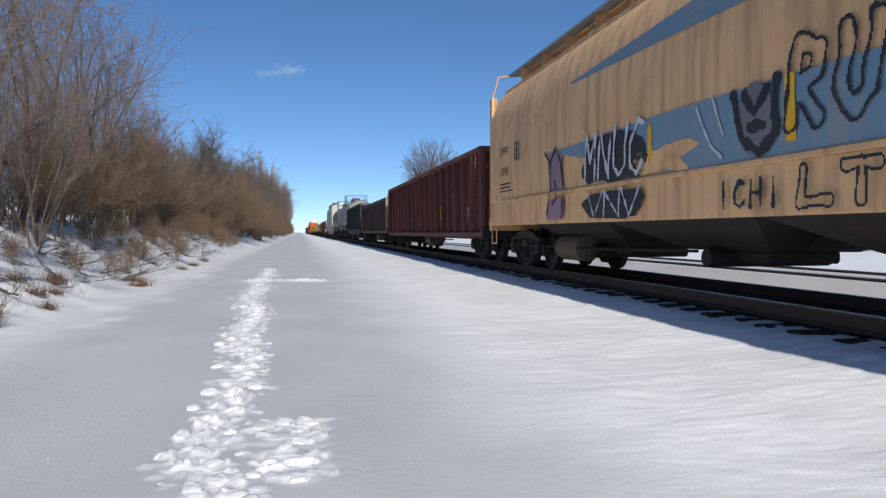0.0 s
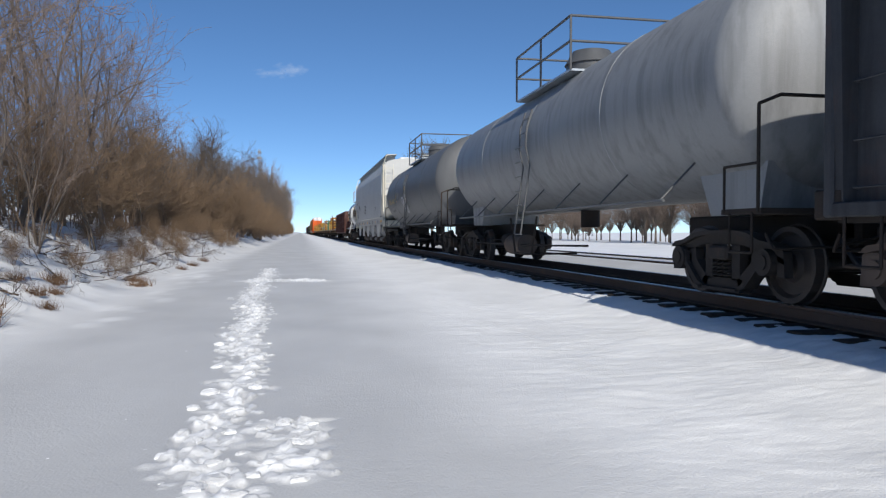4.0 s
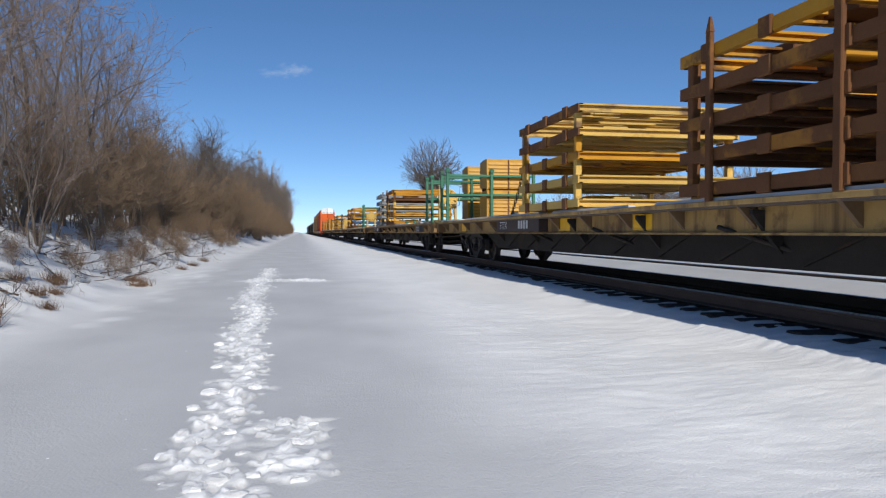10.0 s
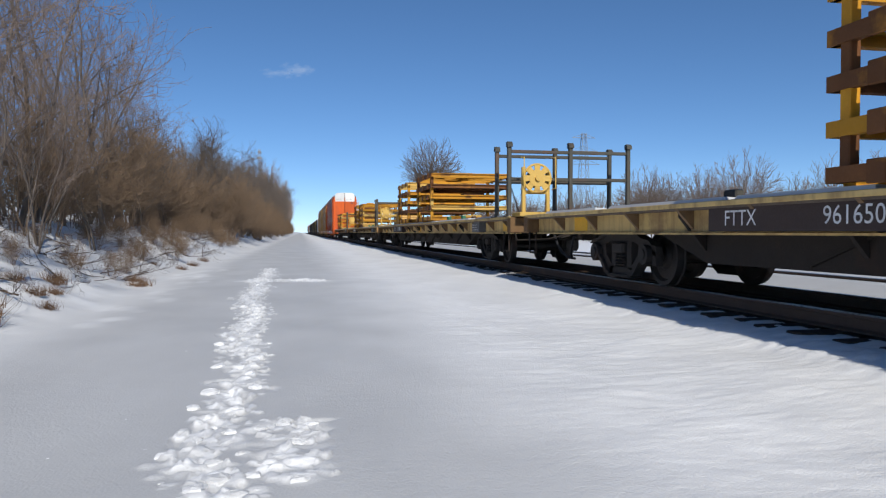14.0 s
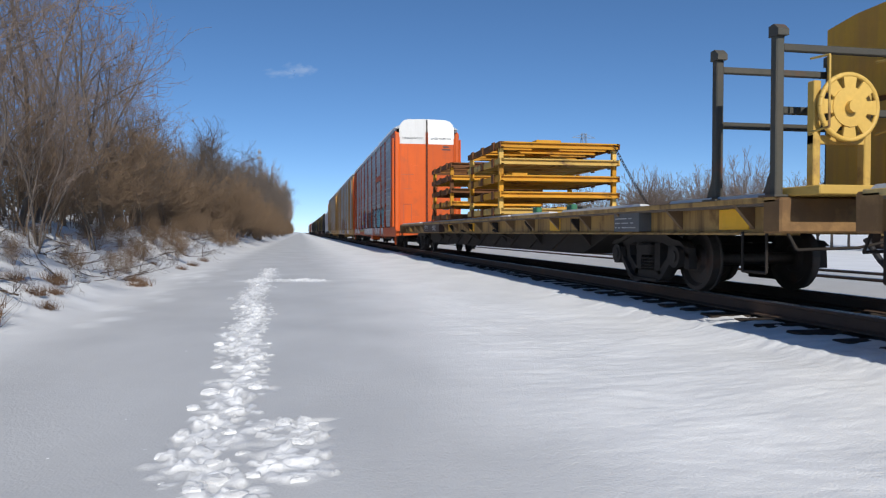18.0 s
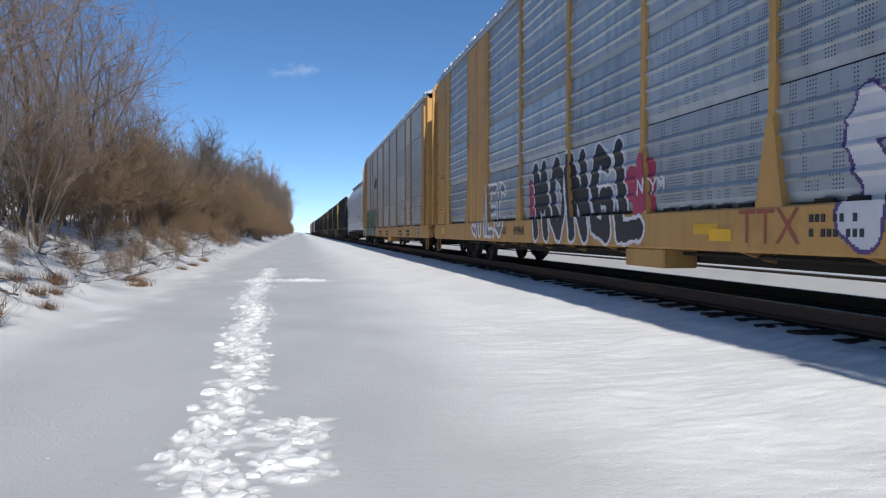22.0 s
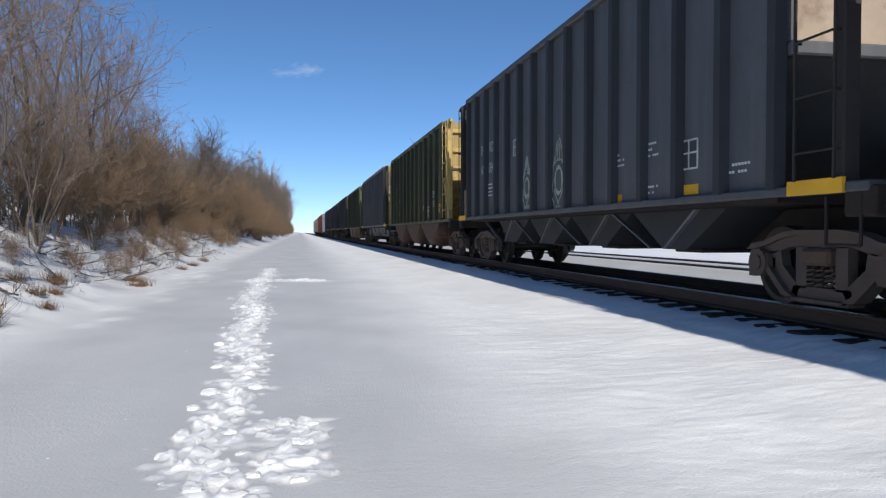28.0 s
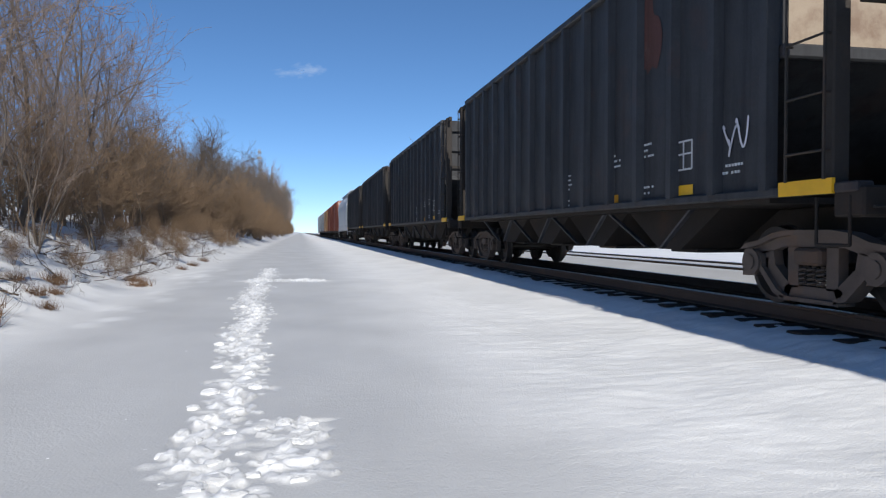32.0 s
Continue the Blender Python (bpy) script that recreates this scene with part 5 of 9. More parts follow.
def covered_hopper(y0, L, paint, label, hull, sill_z, end_cut=(1.9, 1.75), round_end=False, truck_mat="cast", bays=4, bay_style="chute", end_mat=None, ends=0.75, hatch_side=True, inset=0.75, board=(0.55, 1.1), sill_x=0.015, truck_at=(1.9, 1.9), belt=0.05):
    """hull: half profile of (half width, height) from the sill up to the roof's ridge."""
    car = start_car("covered_hopper_car", label, y0, "covered hopper", "covered hopper cars of the train")
    m = M[paint]
    em = M[end_mat or paint]
    a, b = ends, L - ends
    z_low, z_top = hull[0][1], hull[-1][1]
    body_a, body_b = a + inset, b - inset
    NS = 22

    def ring(y, zb, shrink=0.0):
        pts = []
        for k in range(NS):
            z = zb + (z_top - zb) * (k / (NS - 1))
            pts.append((-(max(0.02, hull_x(hull, z) - shrink)), y, z))
        return pts + [(-p[0], y, p[2]) for p in pts[::-1]]

    zc, z_knee = end_cut[0], (end_cut[2] if len(end_cut) > 2 else z_low)
    rings = []
    if round_end:
        for q in (0.0, 0.3, 0.55, 0.75, 0.9, 0.97, 1.0):
            rings.append(ring(body_a + q * end_cut[1], z_low + 0.25 + (zc - z_low - 0.25) * math.sqrt(max(0.0, 1 - q * q))))
        rings.append(ring(body_a + end_cut[1] + 0.01, z_low))
        rings += [[(p[0], body_a + body_b - p[1], p[2]) for p in r] for r in rings[::-1]]
    else:
        n = 6
        for k in range(n + 1):
            q = k / n
            rings.append(ring(body_a + q * end_cut[1], zc + (z_knee - zc) * q))
        rings.append(ring(body_a + end_cut[1] + 0.01, z_low))
        rings += [[(p[0], body_a + body_b - p[1], p[2]) for p in r] for r in rings[::-1]]
    part("body", Shape().loft(rings, True), m, car)
    hw = hull[0][0]
    for s in (-1, 1):
        part("side_sill", Shape().box(s * (hw - 0.10), s * (hw + sill_x), a + 0.35, b - 0.35, sill_z, z_low + 0.03, 0.015), m, car)
        part("belt_rail", Shape().box(s * (hw - 0.05), s * (hw + belt), body_a + 0.9, body_b - 0.9, z_low + 0.02, z_low + 0.09, 0.015), m, car)
        ex = hull_x(hull, z_top - 0.3)
        part("roof_rail", Shape().box(s * (ex - 0.02), s * (ex + 0.06), body_a, body_b, z_top - 0.36, z_top - 0.27, 0.015), m, car)
    # running boards, their posts and hatches along the roof
    for s in (-1, 1):
        part("running_board", Shape().box(s * board[0], s * board[1], a + 0.1, b - 0.1, z_top + 0.13, z_top + 0.17), M["galv"], car)
        sh = Shape().box(s * 0.78, s * 0.88, body_a, body_b, z_top + 0.09, z_top + 0.128)
        k = body_a + 0.3
        while k < body_b:
            sh.box(s * (board[0] + 0.05), s * (board[1] - 0.05), k - 0.02, k + 0.02, z_top - 0.15, z_top + 0.13)
            k += 1.4
        part("board_bracket", sh, m, car)
    if hatch_side:
        k = body_a + 1.2
        while k < body_b - 1.0:
            part("hatch", Shape().box(-0.45, 0.45, k - 0.55, k + 0.55, z_top - 0.02, z_top + 0.1, 0.03), M["white"], car)
            k += 2.1
    # end frames: corner posts, platform, ladders
    for y, d, e in ((body_a, 1, a), (body_b, -1, b)):
        part("platform", Shape().box(-hw, hw, e, e + d * 1.6, sill_z + 0.02, sill_z + 0.1, 0.01), em, car)
        part("end_sill", Shape().box(-hw + 0.02, hw - 0.02, e - d * 0.06, e + d * 0.16, sill_z - 0.12, sill_z + 0.22, 0.02), em, car)
        for s in (-1, 1):
            part("end_post", Shape().box(s * (hw - 0.1), s * (hw - 0.01), e + d * 0.02, e + d * 0.12, sill_z + 0.2, z_top - 0.42, 0.012), em, car)
            part("end_post_inner", Shape().box(s * (hw - 0.1), s * (hw - 0.01), y - d * 0.14, y - d * 0.05, sill_z + 0.1, z_top - 0.42, 0.012), em, car)
        for s in (-0.45, 0.45):
            part("shear_plate", Shape().hexa([(s - 0.03, e + d * 0.4, sill_z + 0.1), (s + 0.03, e + d * 0.4, sill_z + 0.1), (s + 0.03, y + d * end_cut[1], sill_z + 0.1), (s - 0.03, y + d * end_cut[1], sill_z + 0.1),
                                              (s - 0.03, y - d * 0.02, zc - 0.1), (s + 0.03, y - d * 0.02, zc - 0.1), (s + 0.03, y + d * 0.1, zc), (s - 0.03, y + d * 0.1, zc)]), em, car)
        for s in (-1, 1):
            x = s * (hw - 0.06)
            top_l = Shape().path([(x, e + d * 0.07, z_top - 0.45), (x * 0.9, e + d * 0.07, z_top + 0.1), (s * 0.8, e + d * 0.1, z_top + 0.16)], 0.022, 6)
            part("ladder_bow", top_l, em, car)
        n = 8
        rung = Shape().box(-hw + 0.03, -hw + 0.07, e + d * 0.055, e + d * 0.085, sill_z + 0.4, z_top - 0.4)
        for k in range(n):
            z = sill_z + 0.45 + k * (z_top - sill_z - 0.9) / (n - 1)
            rung.rod((-hw + 0.05, e + d * 0.07, z), (-hw + 0.05, y - d * 0.1, z), 0.013, 5)
        part("side_ladder", rung, em, car)
        ladder(car, -hw + 0.38, e, sill_z + 0.3, z_top - 0.4, 7, end_mat or paint, 0.45, along="x", name="end_ladder")
        stirrup(car, -hw + 0.04, e + d * 0.35, sill_z, end_mat or paint)
    # bays
    ya, yb = 3.5, L - 3.5
    w = (yb - ya) / bays
    for k in range(bays):
        y = ya + k * w
        if bay_style == "chute":
            z_t, z_b = sill_z + 0.02, 0.46
            sh = Shape().loft([[(-hw + 0.2, y + 0.02, z_t), (-hw + 0.2, y + w - 0.02, z_t), (hw - 0.2, y + w - 0.02, z_t), (hw - 0.2, y + 0.02, z_t)],
                               [(-0.8, y + 0.5, z_b), (-0.8, y + w - 0.5, z_b), (0.8, y + w - 0.5, z_b), (0.8, y + 0.5, z_b)]], False)
            part("outlet_chute", sh, M["tank_pale"], car, "dusty grey sloping chute")
            for yc in ((y, y + w) if k == bays - 1 else (y,)):
                for s in (-1, 1):
                    xa, xb = s * (hw - 0.08), s * (hw - 0.11)
                    part("outlet_web", Shape().prism_x([(yc - 1.0, z_t), (yc + 1.0, z_t), (yc + 0.55, 0.52), (yc - 0.55, 0.52)], min(xa, xb), max(xa, xb)), m, car)
            gate = Shape().rod((-0.95, y + 0.45, 0.36), (-0.95, y + w - 0.45, 0.36), 0.15, 14).box(-0.9, 0.9, y + 0.6, y + w - 0.6, 0.3, 0.46, 0.02)
            part("outlet_gate", gate, M["tank_grey"], car)
            for yc in (y + 0.32, y + w - 0.32):
                part("outlet_cap", Shape().rod((-0.95, yc - 0.13, 0.36), (-0.95, yc + 0.13, 0.36), 0.19, 14).box(-1.2, -0.98, yc - 0.1, yc + 0.1, 0.24, 0.42, 0.03), M["cast_light"], car)
        else:
            sh = Shape().loft([[(-hw + 0.12, y + 0.05, sill_z), (-hw + 0.12, y + w - 0.05, sill_z), (hw - 0.12, y + w - 0.05, sill_z), (hw - 0.12, y + 0.05, sill_z)],
                               [(-0.6, y + w * 0.25, 0.55), (-0.6, y + w * 0.75, 0.55), (0.6, y + w * 0.75, 0.55), (0.6, y + w * 0.25, 0.55)]], False)
            part("outlet_chute", sh, M["cast"], car)
            part("outlet_gate", Shape().rod((-0.9, y + w * 0.5, 0.46), (0.9, y + w * 0.5, 0.46), 0.12, 12).box(-0.5, 0.5, y + w * 0.3, y + w * 0.7, 0.4, 0.56, 0.03), M["cast"], car)
    part("center_sill", Shape().box(-0.28, 0.28, 0.5, L - 0.5, 0.62, sill_z - 0.02, 0.02), M["underframe"], car)
    brake_gear(car, L - 4.6)
    trucks(car, y0, truck_at[0], L - truck_at[1], truck_mat)
    coupler(car, L)
    return car


def tank_car(y0, L, paint, label, R, zc, band=None, end_frame=True, rail_mat="white", belly=0.0, truck_mat="cast", rail_z=None, platform_w=1.12, y_in=0.9):
    car = start_car("tank_car", label, y0, "tank car", "tank cars of the train")
    m = M[paint]
    a, b = y_in, L - y_in
    prof = [(a + 0.55 * (1 - math.cos(radians(q))), R * math.sin(radians(q))) for q in (2, 12, 25, 40, 55, 70, 82, 90)]
    prof = prof + [(a + b - y, r) for y, r in prof[::-1]]
    part("tank", Shape().lathe_y(prof, 0, zc, 48), m, car)
    if band:
        y0b, y1b = band
        part("band", Shape().lathe_y([(y0b, R + 0.004), (y0b, R + 0.012), (y1b, R + 0.012), (y1b, R + 0.004)], 0, zc, 48), M["white"], car, "white painted safety band")
    for q in (0.25, 0.5, 0.75):
        y = a + (b - a) * q
        part("weld_seam", Shape().lathe_y([(y - 0.02, R - 0.01), (y - 0.015, R + 0.008), (y + 0.015, R + 0.008), (y + 0.02, R - 0.01)], 0, zc, 48), m, car)
    mid = L / 2
    top = zc + R
    # dome platform with its railing and valve housing
    w, lp = platform_w, 1.7
    part("platform", Shape().box(-w, -0.55, mid - lp, mid + lp, top - 0.3, top - 0.26), M["galv"], car)
    part("platform", Shape().box(0.55, w, mid - lp, mid + lp, top - 0.3, top - 0.26), M["galv"], car)
    part("valve_housing", Shape().rod((0, mid, top - 0.1), (0, mid, top + 0.22), 0.52, 20), M[rail_mat], car)
    part("housing_lid", Shape().rod((0, mid, top + 0.22), (0, mid, top + 0.5), 0.56, 20, 0.4), M[rail_mat], car)
    rl = Shape()
    for z in (0.25, 0.72):
        rl.path([(-w, mid - lp, top + z), (w, mid - lp, top + z), (w, mid + lp, top + z), (-w, mid + lp, top + z), (-w, mid - lp, top + z)], 0.025, 6)
    for x, y in ((-w, -lp), (w, -lp), (w, lp), (-w, lp), (-w, 0), (w, 0)):
        rod_z(rl, x, mid + y, top - 0.28, top + 0.72, 0.025, 6)
    part("railing", rl, M[rail_mat], car)
    for d in (-1, 1):
        lad = Shape()
        for q in (-0.22, 0.22):
            pts = [(-1.62, mid + d * 0.0 + q, 0.75)]
            for ang in range(200, 89, -15):
                pts.append(((R + 0.09) * math.cos(radians(ang)), mid + q, zc + (R + 0.09) * math.sin(radians(ang))))
            lad.path(pts[:-4], 0.02, 5)
        for k in range(9):
            z = 0.75 + k * 0.3
            lad.rod((-max(1.0, (R + 0.09) * math.cos(math.asin(max(-1, min(1, (z - zc) / (R + 0.09))))) if z > zc else 1.6), mid - 0.22, z),
                    (-max(1.0, (R + 0.09) * math.cos(math.asin(max(-1, min(1, (z - zc) / (R + 0.09))))) if z > zc else 1.6), mid + 0.22, z), 0.015, 5)
        if d == 1:
            part("ladder", lad, M[rail_mat], car)
    # stub sills, saddles, end platforms with handrails
    for y, d in ((0.5, 1), (L - 0.5, -1)):
        part("stub_sill", Shape().box(-0.3, 0.3, y, y + d * 3.4, 0.7, 1.02, 0.03), M["underframe"], car)
        part("saddle", Shape().prism_x([(y + d * 0.9, 1.0), (y + d * 1.9, 1.0), (y + d * 2.2, zc - R * 0.75), (y + d * 0.75, zc - R * 0.75)], -0.85, 0.85), m, car)
        part("end_platform", Shape().box(-1.5, 1.5, y - d * 0.05, y + d * 0.65, 0.98, 1.04), M["underframe"], car)
        hr = Shape().path([(-1.5, y, 1.0), (-1.5, y, 2.1), (-1.25, y, 2.2), (1.25, y, 2.2), (1.5, y, 2.1), (1.5, y, 1.0)], 0.02, 6)
        hr.path([(-1.5, y, 1.5), (-1.5, y + d * 0.6, 1.5), (-1.5, y + d * 0.6, 1.0)], 0.016, 5)
        part("end_rail", hr, M["underframe"], car)
        stirrup(car, -1.5, y + d * 0.3, 1.0, "underframe")
    side = Shape().path([(-1.52, 2.4, rail_z or 1.15), (-1.52, L - 2.4, rail_z or 1.15)], 0.02, 6)
    for k in range(7):
        y = 2.5 + k * (L - 5.0) / 6
        side.rod((-1.52, y, rail_z or 1.15), (-R * 0.72, y, zc - R * 0.69), 0.016, 5)
    part("side_handrail", side, M[rail_mat], car)
    ou = Shape().rod((0, mid, zc - R - 0.35), (0, mid, zc - R + 0.1), 0.2, 12)
    ou.path([(-1.5, mid - 0.9, 1.1), (-1.5, mid - 0.55, 0.35), (-1.5, mid + 0.55, 0.35), (-1.5, mid + 0.9, 1.1)], 0.022, 5)
    ou.path([(-0.5, mid - 0.5, 0.36), (-1.5, mid - 0.55, 0.35)], 0.02, 5)
    part("bottom_outlet", ou, M["underframe"], car)
    brake_gear(car, mid + 2.0)
    trucks(car, y0, 1.85, L - 1.85, truck_mat)
    coupler(car, L)
    return car


def flat_car(y0, L, label, paint="flat_yellow"):
    car = start_car("flat_car", label, y0, "flat car", "long flat cars of the train")
    a, b = 0.55, L - 0.55
    hw = 1.52
    part("deck", Shape().box(-hw + 0.02, hw - 0.02, a, b, 1.06, 1.12), M["plank"], car)
    sn = Shape()
    r = random.Random(int(y0))
    for s in (-1, 1):
        y = a + 0.2
        while y < b - 1.0:
            n = r.uniform(1.5, 5.0)
            x = s * (hw - 0.14)
            wd = r.uniform(0.2, 0.27)
            sn.hexa([(x - wd / 2, y, 1.118), (x + wd / 2, y, 1.118), (x + wd / 2, min(b, y + n), 1.118), (x - wd / 2, min(b, y + n), 1.118),
                     (x - wd / 2 + 0.04, y + 0.06, 1.185), (x + wd / 2 - 0.03, y + 0.1, 1.18), (x + wd / 2 - 0.04, min(b, y + n) - 0.1, 1.19), (x - wd / 2 + 0.03, min(b, y + n) - 0.07, 1.185)])
            y += n + r.uniform(0.0, 0.9)
    tagged(part("snow_strip", sn, M["snow"], car, "thin snow along the deck's edges"), kind="stuff")
    fins = []
    for s in (-1, 1):
        wi, wo = s * (hw - 0.25), s * (hw - 0.006)
        # the gussets' dark brown paints in the shade beneath the deck's edge
        fins.append(Shape().prism([(wi, 0.82), (wi, 1.08), (wo, 1.08)], -0.03, 0.03).mesh("gusset", M["fin_shade"]))
    for s in (-1, 1):
        part("deck_edge", Shape().box(s * (hw - 0.04), s * hw, a, b, 1.085, 1.145, 0.008), M[paint], car)
        part("side_sill", Shape().prism([(s * (hw - 0.28), 0.76), (s * (hw - 0.19), 0.76), (s * (hw - 0.19), 0.785), (s * (hw - 0.245), 0.79), (s * (hw - 0.245), 1.06), (s * (hw - 0.28), 1.06)], a, b), M[paint], car)
        y = a + 0.7
        while y < b - 0.3:
            part("gusset", fins[0] if s < 0 else fins[1], None, car, at=Matrix.Translation((0, y, 0)))
            y += 1.48
    for y, d in ((a, 1), (b, -1)):
        part("end_sill", Shape().box(-hw, hw, y - d * 0.08, y + d * 0.2, 0.78, 1.13, 0.02), M["flat_end"], car)
    # deep centre girder, drawn in at both ends
    prof = [(1.0, 0.8), (5.4, 0.76), (6.6, 0.4), (L - 6.6, 0.4), (L - 5.4, 0.76), (L - 1.0, 0.8), (L - 1.0, 1.04), (1.0, 1.04)]
    part("center_girder", Shape().prism_x(prof, -1.05, 1.05), M["underframe"], car)
    y = 7.2
    while y < L - 8.2:
        part("girder_brace", Shape().hexa([(-1.09, y, 0.78), (-1.09, y + 0.07, 0.78), (-1.045, y + 0.07, 0.78), (-1.045, y, 0.78),
                                           (-1.09, y + 0.9, 0.44), (-1.09, y + 0.97, 0.44), (-1.045, y + 0.97, 0.44), (-1.045, y + 0.9, 0.44)]), M["underframe"], car)
        y += 1.5
    y = 6.2
    while y < L - 6.0:
        part("cross_bearer", Shape().prism([(-hw + 0.1, 0.98), (-1.06, 0.55), (-1.06, 1.03), (-hw + 0.1, 1.03)], y - 0.03, y + 0.03), M["underframe"], car)
        y += 2.64
    for k in (-1, 0, 1):
        y = L / 2 + k * 3.6
        part("strut", Shape().rod((-0.9, y, 0.5), (-1.35, y + 1.2, 0.85), 0.03, 6), M["underframe"], car)
    stirrup(car, -hw + 0.05, a + 0.4, 0.8, "underframe")
    stirrup(car, -hw + 0.05, b - 0.4, 0.8, "underframe")
    trucks(car, y0, 4.1, L - 4.1, "cast")
    coupler(car, L)
    return car


RACK = {}            # each autorack's side: posts, foot, panel height, ridges, half width


def autorack(y0, L, paint, label, wall, end_top=None, ridges=4, panel_rows=4, top=5.98, truck_mat="cast", boards=(), posts=()):
    car = start_car("autorack_car", label, y0, "autorack car", "enclosed autorack cars of the train")
    hw = 1.56
    a, b = 0.75, L - 0.75
    m = M[paint]
    pa, pb = posts[0], posts[-1]
    z0, z1 = 1.06, top - 0.25
    hgt = (z1 - z0) / panel_rows
    # corrugated perforated screens: narrow ridges, and on the coarse kind a flat field above them
    pro = []
    dip = 0.034 if ridges < 6 else 0.024
    step = hgt / ridges if ridges >= 6 else 0.225
    foot = 0.0 if ridges >= 6 else 0.1
    for k in range(ridges):
        z = foot + k * step
        if ridges >= 6:
            pro += [(0.0, z + 0.01), (0.0, z + step * 0.45), (-dip, z + step * 0.6), (-dip, z + step * 0.68), (0.0, z + step * 0.86)]
        else:
            pro += [(0.0, z + 0.01), (0.0, z + 0.10), (-dip, z + 0.125), (-dip, z + 0.14), (0.0, z + 0.185)]
    pro += [(0.0, hgt - 0.012), (0.03, hgt - 0.012), (0.03, 0.01)]
    RACK[car.name] = (posts, z0, hgt, pro, hw)
    for s in (-1, 1):
        meshes = {}
        for y_a, y_b in zip(posts, posts[1:]):
            w = round(y_b - y_a, 2)
            if w not in meshes:
                meshes[w] = Shape().prism([(-s * x, z) if s > 0 else (x, z) for x, z in pro], 0.03, w - 0.03).mesh("screen", M[wall])
            for r in range(panel_rows):
                part("screen", meshes[w], None, car, at=Matrix.Translation((s * (hw - 0.07), y_a, z0 + r * hgt)))
        post = Shape().box(s * (hw - 0.09), s * (hw - 0.015), -0.05, 0.05, z0 + 0.85, z1, 0.01)
        post.hexa([(s * (hw - 0.09), -0.24, z0 - 0.2), (s * (hw - 0.09), 0.24, z0 - 0.2), (s * (hw + 0.005), 0.24, z0 - 0.2), (s * (hw + 0.005), -0.24, z0 - 0.2),
                   (s * (hw - 0.09), -0.05, z0 + 0.86), (s * (hw - 0.09), 0.05, z0 + 0.86), (s * hw, 0.05, z0 + 0.86), (s * hw, -0.05, z0 + 0.86)])
        pm = post.mesh("post", m)
        for y in posts:
            part("post", pm, None, car, at=Matrix.Translation((0, y, 0)))
        part("side_sill", Shape().box(s * (hw - 0.12), s * (hw + 0.01), a, b, 0.58, 1.05, 0.02), m, car)
        slot = Shape().box(s * (hw - 0.065), s * (hw - 0.04), 0, 0.24, z0 - 0.008, z0 + 0.035).mesh("drain_slot", M["underframe"])
        for y_a, y_b in zip(posts, posts[1:]):
            for q in range(int((y_b - y_a - 0.5) / 0.4)):
                part("drain_slot", slot, None, car, at=Matrix.Translation((0, y_a + 0.32 + q * 0.4, 0)))
        for y_a, y_b in boards:
            bd = Shape().box(s * (hw - 0.07), s * (hw - 0.012), y_a, y_b, z0, z1 - 0.02, 0.012)
            for q in (0.02, 0.5, 0.98):
                yq = y_a + (y_b - y_a) * q
                bd.box(s * (hw - 0.02), s * (hw + 0.004), yq - 0.03, yq + 0.03, z0, z1 - 0.02, 0.008)
            part("side_board", bd, m, car)
        sn, r_ = Shape(), random.Random(int(y0) + s)
        y = a + 0.5
        while y < b - 1.0:
            n_, x_ = r_.uniform(0.15, 0.6), s * (hw - 0.03)
            h_ = r_.uniform(0.03, 0.11)
            sn.hexa([(x_ - 0.06, y, z1 + 0.135), (x_ + 0.06, y, z1 + 0.135), (x_ + 0.06, y + n_, z1 + 0.135), (x_ - 0.06, y + n_, z1 + 0.135),
                     (x_ - 0.03, y + 0.04, z1 + 0.14 + h_), (x_ + 0.03, y + 0.04, z1 + 0.14 + h_), (x_ + 0.03, y + n_ - 0.04, z1 + 0.14 + h_), (x_ - 0.03, y + n_ - 0.04, z1 + 0.14 + h_)])
            y += n_ + r_.uniform(0.0, 0.35)
        tagged(part("snow_strip", sn, M["snow"], car, "ragged snow along the roof's edge"), kind="stuff")
        part("roof_rail", Shape().box(s * (hw - 0.12), s * (hw + 0.02), a + 0.4, b - 0.4, z1, z1 + 0.14, 0.02), M["galv"], car)
        for y, d, e in ((pa, 1, a), (pb, -1, b)):
            # end bays: corner wall with a ladder
            part("end_wall", Shape().box(s * (hw - 0.07), s * (hw - 0.01), y - d * 0.03, e + d * 0.12, z0, z1 - 0.02, 0.01), m, car)
            part("corner_post", Shape().box(s * (hw - 0.18), s * (hw + 0.02), e - d * 0.02, e + d * 0.16, 0.9, z1 - 0.1, 0.03), m, car)
            part("mid_post", Shape().box(s * (hw - 0.05), s * (hw + 0.015), y - d * 0.55, y - d * 0.43, z0, z1 - 0.1, 0.01), m, car)
            if s < 0:
                ladder(car, -hw - 0.0, e + d * 0.42, z0, z1 - 0.4, 9, paint, 0.42)
    # roof: shallow corrugated arch
    arch = [(hw * math.cos(radians(q)), z1 + 0.12 + 0.28 * math.sin(radians(q))) for q in range(0, 181, 12)]
    part("roof", Shape().prism(arch, a + 0.25, b - 0.25, smooth=True), M["galv"], car)
    y = a + 0.8
    rib = Shape().prism([(x * 1.005, z + 0.02) for x, z in arch], -0.04, 0.04).mesh("roof_rib", M["galv"])
    while y < b - 0.5:
        part("roof_rib", rib, None, car, at=Matrix.Translation((0, y, 0)))
        y += 1.2
